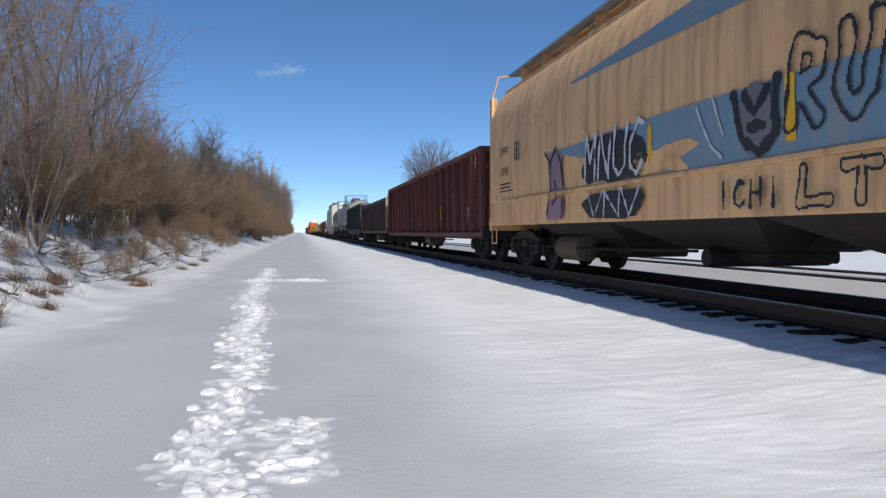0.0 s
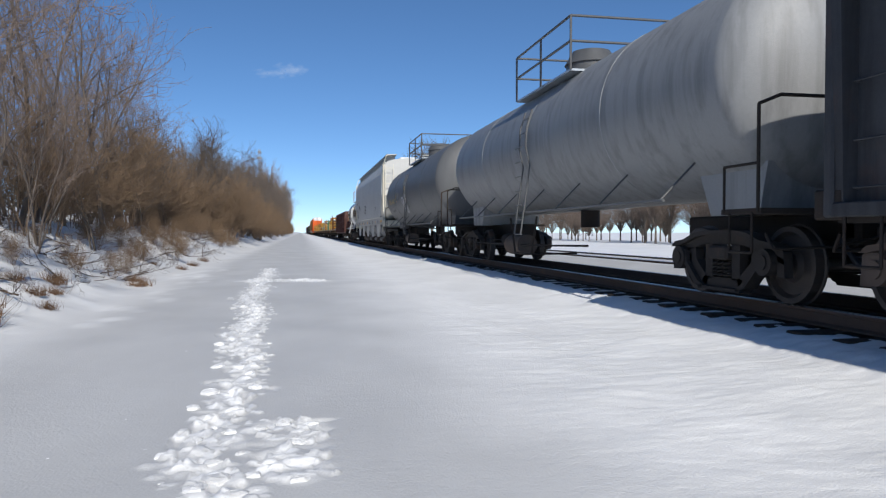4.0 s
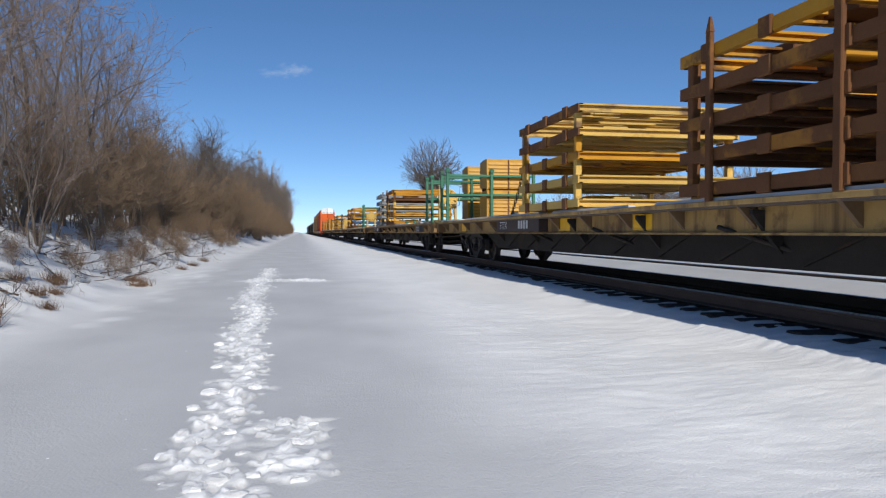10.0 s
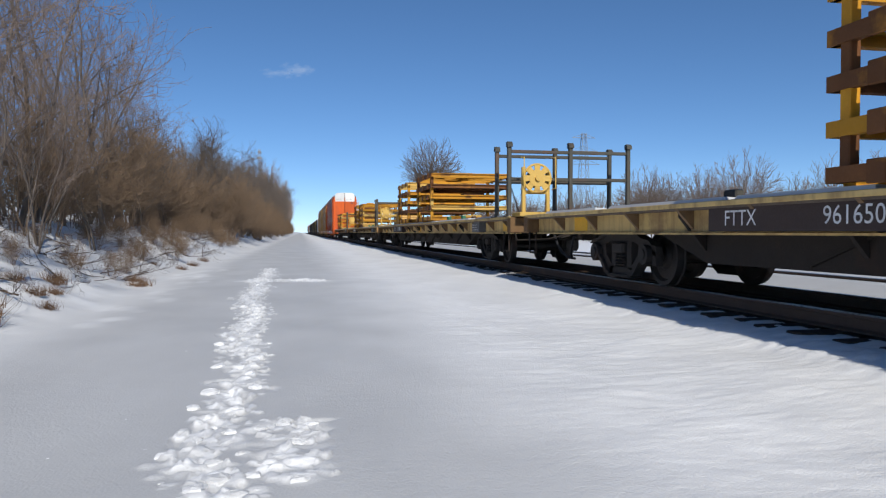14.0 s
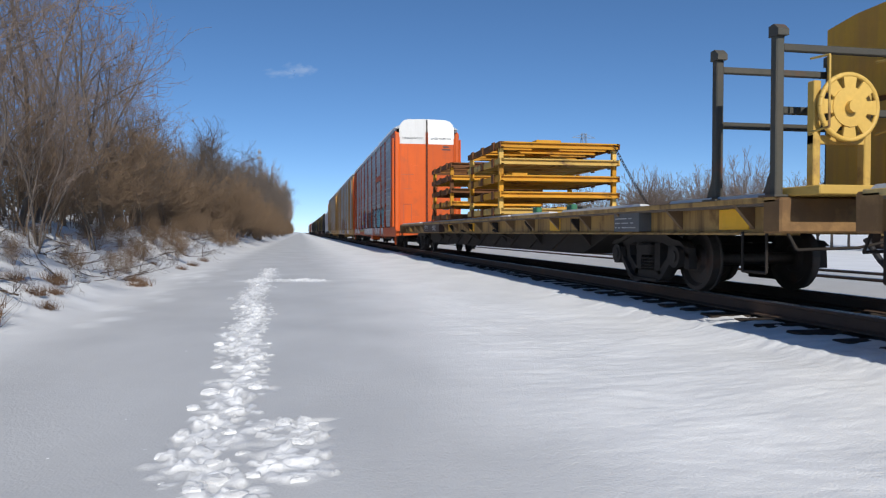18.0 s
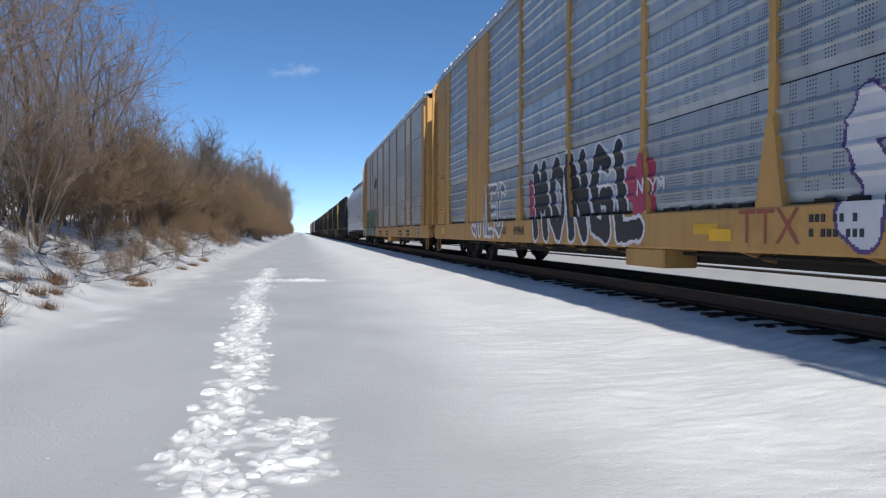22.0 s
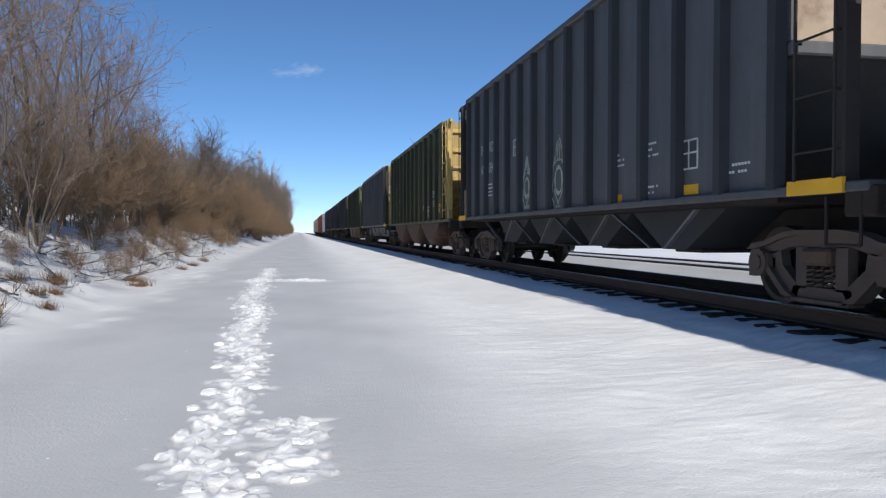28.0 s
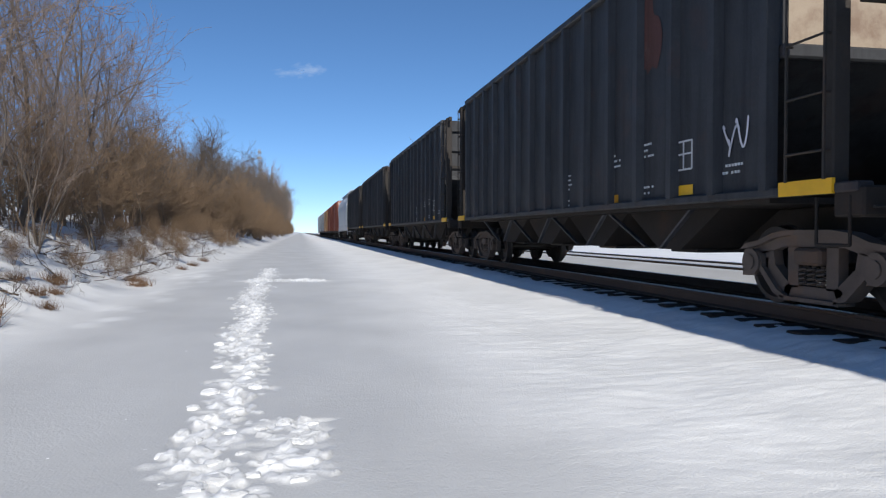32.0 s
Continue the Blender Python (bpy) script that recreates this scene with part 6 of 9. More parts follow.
    # doors at both ends, in two leaves, with a rounded head
    for y, d in ((a + 0.18, 1), (b - 0.18, -1)):
        for s in (-1, 1):
            dw = 1.36
            def leaf(zb, zt, rounded):
                o = [(s * 0.012, zb), (s * dw, zb)]
                if rounded:
                    o += [(s * dw, zt - 0.42), (s * (dw - 0.06), zt - 0.24), (s * (dw - 0.2), zt - 0.09), (s * (dw - 0.42), zt - 0.01), (s * 0.012, zt + 0.02)]
                else:
                    o += [(s * dw, zt), (s * 0.012, zt)]
                return o
            zt = top + 0.32
            if end_top:
                part("door_leaf", Shape().prism(leaf(0.92, top - 0.88, False), y - d * 0.06, y), m, car)
                part("door_head", Shape().prism(leaf(top - 0.878, zt, True), y - d * 0.06, y), M[end_top], car)
            else:
                part("door_leaf", Shape().prism(leaf(0.92, zt, True), y - d * 0.06, y), m, car)
            part("door_fold", Shape().box(s * (dw - 0.02), s * (dw + 0.12), y - d * 0.14, y + d * 0.05, 0.92, top - 0.55, 0.02), m, car)
            part("lock_bar", Shape().rod((s * 0.05, y - d * 0.08, 1.0), (s * 0.05, y - d * 0.08, top - 0.3), 0.016, 6), m, car)
            # rub strip standing free beside the door
            part("guard_post", Shape().box(s * 1.62, s * 1.70, y - d * 0.10, y + d * 0.04, 1.05, top - 0.62, 0.02), m, car)
            hp = Shape()
            for (zz, ww) in ((1.55, 0.34), (4.05, 0.5), (3.3, 0.3)):
                hp.box(s * 0.6 - ww / 2, s * 0.6 + ww / 2, y - d * 0.066, y - d * 0.05, zz, zz + 0.03)
            part("door_hinge", hp, m, car)
        part("door_seam", Shape().box(-0.035, 0.035, y - d * 0.072, y - d * 0.05, 0.95, zt - 0.02), M["underframe"], car)
        part("end_deck", Shape().box(-hw, hw, y - d * 0.5, y + d * 0.4, 0.84, 0.92, 0.01), m, car)
    part("end_sill", Shape().box(-hw, hw, a - 0.16, a + 0.1, 0.62, 0.9, 0.02), m, car)
    part("end_sill", Shape().box(-hw, hw, b - 0.1, b + 0.16, 0.62, 0.9, 0.02), m, car)
    part("interior_deck", Shape().box(-hw + 0.1, hw - 0.1, a + 0.3, b - 0.3, 1.0, 1.05), M["underframe"], car)
    part("upper_deck", Shape().box(-hw + 0.12, hw - 0.12, a + 0.5, b - 0.5, 3.1, 3.16), M["underframe"], car)
    prof = [(1.0, 0.86), (5.5, 0.82), (6.6, 0.40), (L - 6.6, 0.40), (L - 5.5, 0.82), (L - 1.0, 0.62), (L - 1.0, 0.98), (1.0, 0.98)]
    part("center_girder", Shape().prism_x(prof, -1.05, 1.05), M["underframe"], car)
    for k in range(9):
        y = 7.4 + k * (L - 14.8) / 8
        part("cross_bearer", Shape().hexa([(-1.04, y - 0.04, 0.45), (-0.9, y - 0.04, 0.45), (-0.9, y + 0.04, 0.45), (-1.04, y + 0.04, 0.45),
                                           (-hw + 0.02, y - 0.04, 0.6), (-0.9, y - 0.04, 0.6), (-0.9, y + 0.04, 0.6), (-hw + 0.02, y + 0.04, 0.6)]), m, car)
    part("tool_box", Shape().box(-hw + 0.02, -1.06, L / 2 - 2.0, L / 2 - 0.9, 0.33, 0.58, 0.02), m, car)
    part("brake_pipe", Shape().path([(-1.25, 4.5, 0.52), (-1.25, L - 4.5, 0.52)], 0.025, 6), M["underframe"], car)
    stirrup(car, -hw + 0.05, a + 0.4, 0.62, paint)
    stirrup(car, -hw + 0.05, b - 0.4, 0.62, paint)
    trucks(car, y0, 4.1, L - 4.1, truck_mat)
    coupler(car, L)
    return car


def box_car(y0, L, paint, label, top=4.3):
    car = start_car("box_car", label, y0, "box car", "box cars far back in the train")
    a, b, hw = 0.7, L - 0.7, 1.55
    part("body", Shape().box(-hw, hw, a, b, 1.0, top, 0.04), M[paint], car)
    part("roof", Shape().prism([(-hw - 0.03, top), (hw + 0.03, top), (0.6, top + 0.16), (-0.6, top + 0.16)], a - 0.02, b + 0.02), M["galv"], car)
    part("door", Shape().box(-hw - 0.06, -hw + 0.01, L / 2 - 1.5, L / 2 + 1.5, 1.1, top - 0.2, 0.02), M[paint], car)
    rib = Shape().box(-hw - 0.05, -hw + 0.01, -0.04, 0.04, 1.02, top - 0.02, 0.01).mesh("rib", M[paint])
    for k in range(12):
        y = a + 0.3 + k * (b - a - 0.6) / 11
        if abs(y - L / 2) > 1.6:
            part("rib", rib, None, car, at=Matrix.Translation((0, y, 0)))
    part("side_sill", Shape().box(-hw + 0.05, hw - 0.05, a, b, 0.72, 1.0, 0.02), M["underframe"], car)
    trucks(car, y0, 1.9, L - 1.9)
    coupler(car, L)
    return car

# ---- loads on the flat cars ----
DECK = 1.14


def load_start(name, label, category, y, group):
    t = thing(name, label, category, group)
    t.location = (TRACK_X, y, RAIL_Z + DECK)
    KEYED.append((t, y))
    return t


def rack_stack(y, length, layers, mats_by_layer, label, rise=0.39, width=3.0, posts=True, seed=1, frame_h=0.14, spikes=(), inset=False):
    """Steel shipping frames stacked on one another."""
    t = load_start("rack_stack", label, "rack stack", y, "stacks of steel racks on the flat cars")
    r = random.Random(seed)
    hw = width / 2
    for k in range(layers):
        m = M[mats_by_layer[k % len(mats_by_layer)]]
        z = 0.08 + k * rise
        fr = new("frame")
        fr.parent = t
        fr.location = (0, 0, z)
        h = frame_h
        for s in (-1, 1):
            # rust-brown on some side beams puts the stack's side shade into the colour
            part("side_beam", Shape().prism([(s * hw, 0), (s * hw, h), (s * (hw - 0.09), h), (s * (hw - 0.09), h - 0.02), (s * (hw - 0.03), h - 0.02), (s * (hw - 0.03), 0.02), (s * (hw - 0.09), 0.02), (s * (hw - 0.09), 0)], 0, length), M["rack_rust_shade"] if r.random() < (0.85 if mats_by_layer.count("rack_rust_shade") > 3 else 0.3) and mats_by_layer[0] != "rack_grey" else m, fr)
        for q, dz in ((0.0, 0), (0.2, 0.02), (0.4, 0.01), (0.6, 0.02), (0.8, 0.01), (1.0, 0)):
            yy = 0.05 + q * (length - 0.1)
            g0, g1 = yy - 0.05, yy + 0.05
            part("cross_beam", Shape().prism_x([(g0, dz), (g1, dz), (g1, h - dz), (g0, h - dz), (g0, h - dz - 0.03), (g0 + 0.06, h - dz - 0.03), (g0 + 0.06, dz + 0.03), (g0, dz + 0.03)], -hw + 0.03, hw - 0.03), m, fr)
        for q in range(6):
            pad = Shape()
            x, yy = r.uniform(-hw + 0.3, hw - 0.9), r.uniform(0.2, length - 0.8)
            pad.box(x, x + r.uniform(0.3, 0.8), yy, yy + r.uniform(0.25, 0.6), h * 0.4, h + r.uniform(0.02, 0.1), 0.015)
            part("bracket", pad, M[r.choice(mats_by_layer)], fr)
        for s in (-1, 1):
            for q in (0.18, 0.5, 0.82):
                part("lug", Shape().box(s * (hw - 0.02), s * (hw + 0.03), length * q - 0.1, length * q + 0.1, -0.03, h + 0.03, 0.01), m if mats_by_layer[0] == "rack_grey" else M["rack_rust_shade"], fr)
        if posts and k < layers - 1:
            for s in (-1, 1):
                for q in ((0.14, 0.86) if inset else (0.06, 0.94)):
                    dx = 0.3 if inset else 0.02
                    part("stacking_post", Shape().box(s * (hw - dx - 0.11), s * (hw - dx), length * q - 0.06, length * q + 0.06, h * 0.5, rise + 0.015, 0.01), m, fr)
        if inset and k == layers - 1:
            for s in (-1, 1):
                for q in (0.14, 0.86):
                    part("stacking_post", Shape().box(s * (hw - 0.41), s * (hw - 0.3), length * q - 0.06, length * q + 0.06, h * 0.5, h + 0.26, 0.01), m, fr)
    top = 0.08 + (layers - 1) * rise + frame_h
    for yc in spikes:
        sp = Shape().box(-hw - 0.06, -hw - 0.004, yc - 0.05, yc + 0.05, -0.0, top + 0.12, 0.01)
        sp.hexa([(-hw - 0.06, yc - 0.05, top + 0.12), (-hw - 0.004, yc - 0.05, top + 0.12), (-hw - 0.004, yc + 0.05, top + 0.12), (-hw - 0.06, yc + 0.05, top + 0.12),
                 (-hw - 0.04, yc - 0.015, top + 0.3), (-hw - 0.02, yc - 0.015, top + 0.3), (-hw - 0.02, yc + 0.015, top + 0.3), (-hw - 0.04, yc + 0.015, top + 0.3)])
        up = part("upright", sp, M["rack_rust_shade" if length < 4 else "rack_yellow"], t)
        for z in (0.0, 0.5, 1.0, 1.4) if length > 4 else ():
            part("gusset", Shape().prism_x([(yc + 0.05, z), (yc + 0.2, z), (yc + 0.05, z + 0.3)], -hw - 0.05, -hw - 0.03), M["rack_pale"], up)
    # runners under the lowest frame
    for q in (0.1, length - 0.25):
        part("runner", Shape().box(-hw + 0.1, hw - 0.1, q, q + 0.15, 0.0, 0.085), M[mats_by_layer[-1]], t)
    return t, top


def chain_line(y, a, b, label="dark tie-down chain from the stack to the deck"):
    """A tie-down chain of flat links, alternately turned."""
    t = load_start("tie_down_chain", label, "chain", y, "tie-down chains on the flat cars")
    a, b = Vector(a), Vector(b)
    n = max(6, int((b - a).length / 0.11))
    sh = Shape()
    d = (b - a).normalized()
    side = d.cross(Vector((0, 0, 1))).normalized()
    up = side.cross(d)
    for k in range(n):
        p = a + (b - a) * ((k + 0.5) / n) + Vector((0, 0, -0.06 * math.sin(math.pi * (k + 0.5) / n)))
        u = side if k % 2 else up
        l = d * 0.07
        w = u * 0.026
        for i, j in (((-1, -1), (1, -1)), ((1, -1), (1, 1)), ((1, 1), (-1, 1)), ((-1, 1), (-1, -1))):
            sh.rod(p + l * i[0] + w * i[1], p + l * j[0] + w * j[1], 0.008, 4)
    part("link_row", sh, M["chain"], t)


def cabinet_stack(y, label, boxes=2, rot=0):
    """Yellow louvred steel containers, one on the other."""
    t = load_start("container_stack", label, "container", y, "yellow containers on the flat cars")
    z = 0.02
    for k in range(boxes):
        h = 1.0
        bx = new("container")
        bx.parent = t
        bx.location = (0, 0, z)
        x0, x1, dp = -0.12, 1.36, 0.86
        part("body", Shape().prism_x([(0, 0.04), (dp, 0.10), (dp, h - 0.07), (dp * 0.5, h - 0.01), (0, h)], x0, x1), M["cabinet"], bx)
        for x in (x0 + 0.03, x1 - 0.03):
            part("upright", Shape().box(x - 0.03, x + 0.03, -0.03, 0.005, 0.0, h + 0.01, 0.01), M["cabinet"], bx)
        part("door_bar", Shape().box((x0 + x1) / 2 - 0.025, (x0 + x1) / 2 + 0.025, -0.025, 0.004, 0.04, h - 0.02, 0.008), M["rack_rust_shade"], bx)
        for xa, xb in ((x0 + 0.06, (x0 + x1) / 2 - 0.03), ((x0 + x1) / 2 + 0.03, x1 - 0.06)):
            lv = Shape()
            nn = 7
            for i in range(nn):
                zz = 0.08 + i * (h - 0.14) / nn
                lv.hexa([(xa, -0.03, zz), (xb, -0.03, zz), (xb, 0.002, zz), (xa, 0.002, zz), (xa, -0.006, zz + 0.08), (xb, -0.006, zz + 0.08), (xb, 0.002, zz + 0.08), (xa, 0.002, zz + 0.08)])
            part("louvre_panel", lv, M["cabinet"], bx)
        part("skid", Shape().box(x0 + 0.05, x1 - 0.05, 0.05, 0.2, -0.02, 0.05).box(x0 + 0.05, x1 - 0.05, dp - 0.2, dp - 0.05, -0.02, 0.11), M["rack_rust_shade"], bx)
        z += h + 0.02
    return t


def post_frame(y, label, mat, h=1.64):
    """An upright frame of three steel posts and two rails across a flat car's end."""
    t = load_start("post_frame", label, "loading frame", y, "upright loading frames at the ends of the flat cars")
    m = M[mat]
    xs = (-1.44, 0.02, 1.44)
    for x in xs:
        part("post", Shape().box(x - 0.045, x + 0.045, -0.05, 0.05, 0.0, h, 0.012), m, t)
        part("post_cap", Shape().prism_x([(-0.09, h - 0.06), (0.06, h - 0.06), (0.06, h + 0.05), (-0.02, h + 0.06), (-0.09, h)], x - 0.06, x + 0.06), m, t)
        part("foot", Shape().box(x - 0.11, x + 0.11, -0.13, 0.13, 0.0, 0.02).prism_x([(0.05, 0.02), (0.2, 0.02), (0.05, 0.32)], x - 0.015, x + 0.015), m, t)
    for x0, x1 in zip(xs, xs[1:]):
        for z in (h - 0.2, h * 0.5):
            part("rail", Shape().box(x0 + 0.045, x1 - 0.045, -0.03, 0.03, z, z + 0.075, 0.01), m, t)
    return t


def cable_reel(y, label, x=-0.95):
    t = load_start("cable_reel", label, "reel stand", y, "reel stands on the flat cars")
    part("stand", Shape().box(x - 0.32, x - 0.24, -0.05, 0.05, 0, 1.1, 0.01).box(x + 0.24, x + 0.32, -0.05, 0.05, 0, 1.0, 0.01).box(x - 0.45, x + 0.45, -0.3, 0.3, 0.0, 0.09, 0.01).box(x - 0.32, x + 0.32, -0.04, 0.04, 0.5, 0.58), M["rack_pale"], t)
    ring = Shape()
    n = 24
    cz = 0.84
    for i in range(n):
        p = [(x + 0.31 * math.cos(2 * math.pi * j / n), -0.12, cz + 0.31 * math.sin(2 * math.pi * j / n)) for j in (i, i + 1)]
        ring.rod(p[0], p[1], 0.026, 6)
    for i in range(8):
        ca, sa = math.cos(i * math.pi / 4), math.sin(i * math.pi / 4)
        q = [(0.12, 0.05), (0.31, 0.075), (0.31, -0.075), (0.12, -0.05)]
        ring.add([(x + r_ * ca - t_ * sa, yy, cz + r_ * sa + t_ * ca) for yy in (-0.135, -0.11) for r_, t_ in q], [(3, 2, 1, 0), (4, 5, 6, 7), (0, 1, 5, 4), (1, 2, 6, 5), (2, 3, 7, 6), (3, 0, 4, 7)])
    ring.rod((x, -0.145, cz), (x, -0.1, cz), 0.19, 20)
    ring.rod((x, -0.2, cz), (x, 0.15, cz), 0.06, 12)
    part("cable_drum", Shape().rod((x, -0.1, cz), (x, 0.12, cz), 0.2, 18), M["chain"], t)
    cage = Shape()
    for dx in (-0.36, 0.36):
        cage.path([(x + dx, -0.05, 1.3), (x + dx, -0.3, 1.28), (x + dx, -0.3, 0.62), (x + dx, -0.05, 0.6)], 0.012, 5)
    part("guard_cage", cage, M["rack_pale"], t)
    part("reel", ring, M["rack_pale"], t)
    return t


# ---- the train, car by car ----
# open and covered cars ahead of the flats
J = [-0.5, 17.45, 38.15, 55.15, 72.45, 89.2, 106.0, 126.4, 140.4, 161.3, 190.5, 218.6, 247.2, 275.7, 304.5, 332.6, 361.2, 390.0, 417.6, 437.0]
HOP = 16.63
HOPS = [437.0, 453.08, 469.16] + [469.16 + HOP * k for k in range(1, 9)]

hull_tan = [(1.56, 1.44), (1.60, 2.0), (1.61, 2.9), (1.56, 3.5), (1.40, 3.95), (1.05, 4.25), (0.55, 4.40), (0.0, 4.44)]
tan = covered_hopper(J[0], J[1] - J[0], "tan", "tan covered hopper with blue stripes and spray-painted sides", hull_tan, 0.95, end_cut=(1.5, 0.3), bay_style="tray", bays=3, ends=0.5, inset=0.25)
hull_grey = [(1.57, 1.64), (1.58, 2.2), (1.60, 3.2), (1.58, 4.2), (1.46, 4.58), (1.2, 4.84), (0.6, 4.98), (0.0, 5.0)]

g1 = gondola(J[1], J[2] - J[1], "maroon", "long dark maroon gondola with ribbed steel sides", 3.02, 0.66, 1.06, truck_at=(2.2, 1.5))
g2 = gondola(J[2], J[3] - J[2], "plum", "weathered plum-grey gondola heaped above its sides", 2.70, 0.76, 0.96, first=1.75, cap=0.18, end_mat="end_beige", ladders=False, front=0.8)
g3 = gondola(J[3], J[4] - J[3], "black", "sooty black gondola with notched lower sides", 3.06, 0.92, 1.06, first=1.85, notched=True, end_mat="tank_grey", truck_mat="cast_light", truck_at=(2.4, 1.5), ladders=False, front=0.9,
             beams=((2.88, 3.05, 1.4), (2.46, 2.70, 1.4), (1.95, 2.14, 1.4), (2.14, 2.36, 0.45), (1.66, 1.86, 0.45)))
t1 = tank_car(J[4], J[5] - J[4], "tank_pale", "silver-grey tank car with a railed top platform", 1.43, 2.68, rail_mat="tank_grey", rail_z=1.2)
t2 = tank_car(J[5], J[6] - J[5], "tank_grey", "dark sooty grey tank car with white spray-paint tags", 1.55, 2.62, rail_mat="tank_grey", rail_z=1.12)
wf = covered_hopper(J[6], J[7] - J[6], "grey_hopper", "light grey covered hopper with sloping hopper outlets", hull_grey, 1.24, end_cut=(2.9, 1.05, 2.0), end_mat="cream_white", ends=0.4, inset=0.3, board=(0.75, 1.32), sill_x=-0.05, belt=0.02)
t3 = tank_car(J[7], J[8] - J[7], "tank_black", "glossy black tank car with a broad white band", 1.38, 2.5, band=(6.2, 9.2), rail_mat="white", rail_z=1.12, y_in=0.5)
g4 = gondola(J[8], J[9] - J[8], "brown", "scraped brown gondola covered in white spray-paint scrawl", 2.98, 0.70, 1.1, truck_at=(2.3, 1.6), front=0.85)
flats = [flat_car(J[k], J[k + 1] - J[k], "worn yellow flat car with a low snowy plank deck" if k in (9, 10, 14) else "faded beige-yellow flat car with a low snowy plank deck", "flat_yellow" if k in (9, 10, 14) else "flat_beige") for k in range(9, 15)]
RACK_POSTS = (2.77, 5.5, 7.55, 10.3, 13.02, 15.8, 18.55, 21.25, 23.35, 25.95)
a1 = autorack(J[15], J[16] - J[15], "orange", "orange autorack with white-topped doors and grey screens", "galv", "white", posts=RACK_POSTS)
a2 = autorack(J[16], J[17] - J[16], "ochre", "ochre autorack with grey corrugated screens and spray-paint", "galv", boards=((5.55, 7.5), (21.3, 23.3)), posts=RACK_POSTS)
a3 = autorack(J[17], J[18] - J[17], "ochre", "ochre autorack with dull ribbed grey screens", "galv_dark", ridges=9, posts=(2.2, 5.1, 6.76, 9.66, 12.56, 15.46, 18.4, 21.3, 23.0, 25.5))
hull_white = [(1.52, 1.43), (1.59, 1.95), (1.61, 2.9), (1.59, 3.6), (1.46, 4.15), (1.15, 4.55), (0.6, 4.78), (0.0, 4.83)]
wh = covered_hopper(J[18], J[19] - J[18], "white_hopper", "pale grey smooth-sided covered hopper with roof walkways", hull_white, 0.98, end_cut=(3.5, 1.85), round_end=True, bay_style="tray", bays=3, inset=0.15, ends=0.6, truck_at=(2.8, 2.1))

hoppers = []
for k in range(10):
    y, HL = HOPS[k], HOPS[k + 1] - HOPS[k]
    green = k in (1, 3, 5)
    if green:
        c = open_hopper(y, HL, "green", "weathered green open hopper with darker ribs and rounded bays", 4.36, 1.2, 1.08, end_mat="cream" if k < 5 else "green", tri=False, bays=3, rib_mat="rib_green", bay_mat="bay_brown", truck_mat="cast_light")
    else:
        c = open_hopper(y, HL, "black" if k in (0, 6, 7, 8, 9) else ("soot" if k == 2 else "charcoal"), "black open coal hopper with ribbed sides and open ends" if k in (0, 6, 7, 8, 9) else "charcoal grey open coal hopper with ribbed sides and open ends",
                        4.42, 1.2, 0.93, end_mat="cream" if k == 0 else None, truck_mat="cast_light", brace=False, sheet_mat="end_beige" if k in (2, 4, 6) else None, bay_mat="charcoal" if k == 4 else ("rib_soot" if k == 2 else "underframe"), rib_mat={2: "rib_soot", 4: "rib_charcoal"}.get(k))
    hoppers.append(c)
yb = HOPS[10]
covered_hopper(yb, 18.3, "white_hopper", "pale grey covered hopper far back in the train", hull_white, 0.98, end_cut=(3.5, 1.85), round_end=True, bay_style="tray", bays=3, inset=0.15, ends=0.6)
yb += 18.3
for k, (col, lab) in enumerate((("brick_red", "brick red box car far back"), ("brick_red", "brick red box car far back"), ("tan", "tan box car far back"), ("grey_hopper", "grey box car far back"),
                                ("grey_hopper", "grey box car far back"), ("white_hopper", "white box car far back"))):
    box_car(yb, 17.5, col, lab + " in the train", 4.7)
    yb += 17.5


# ---- writing, markings and spray paint on the cars ----
def side_of(hull, gap=0.012):
    return lambda z: -(hull_x(hull, z) + gap)


def sill_or(hull, gap=0.03):
    return lambda z: -(hull_x(hull, max(z, hull[0][1])) + gap) if z > hull[0][1] + 0.1 else -(hull[0][0] + 0.055)


def round_side(R, zc, gap=0.012):
    return lambda z: -math.sqrt(max(0.01, (R + gap) ** 2 - (z - zc) ** 2))


# tan covered hopper
tx = sill_or(hull_tan)
band(tan, side_of(hull_tan), [(12.0, 3.28), (8.6, 3.2), (5.0, 3.1), (0.9, 3.0)], [(12.0, 3.32), (8.6, 3.48), (5.0, 3.75), (0.9, 3.85)], "blue", "stripe", "faded blue stripe")
band(tan, side_of(hull_tan, 0.014), [(12.6, 2.18), (10.0, 1.75), (8.6, 1.53), (5.0, 1.53), (0.9, 1.53)], [(12.6, 2.24), (10.0, 2.26), (8.6, 2.28), (5.0, 2.24), (0.9, 2.2)], "blue", "stripe", "faded blue stripe")
blob(tan, side_of(hull_tan, 0.02), 10.35, 1.88, 2.0, 0.75, "graf_black", 3, spiky=0.08)
blob(tan, tx, 10.35, 1.2, 1.9, 0.42, "graf_black", 4, spiky=0.06)
blob(tan, side_of(hull_tan, 0.02), 12.7, 1.85, 0.8, 0.7, "graf_lilac", 6, spiky=0.1)
blob(tan, tx, 12.7, 1.2, 0.85, 0.4, "graf_lilac", 16, spiky=0.06)
blob(tan, side_of(hull_tan, 0.02), 8.9, 1.72, 1.3, 0.36, "tan", 7, spiky=0.2)
blob(tan, side_of(hull_tan, 0.024), 9.15, 1.95, 0.12, 0.5, "marking", 17)
plate(tan, side_of(hull_tan, 0.026), 6.42, 1.95, 0.14, 0.62, "marking")
def tan_face(lift):
    return plain_face(lambda z: tx(z) - lift if z < 1.5 else side_of(hull_tan, 0.02)(z) - lift)


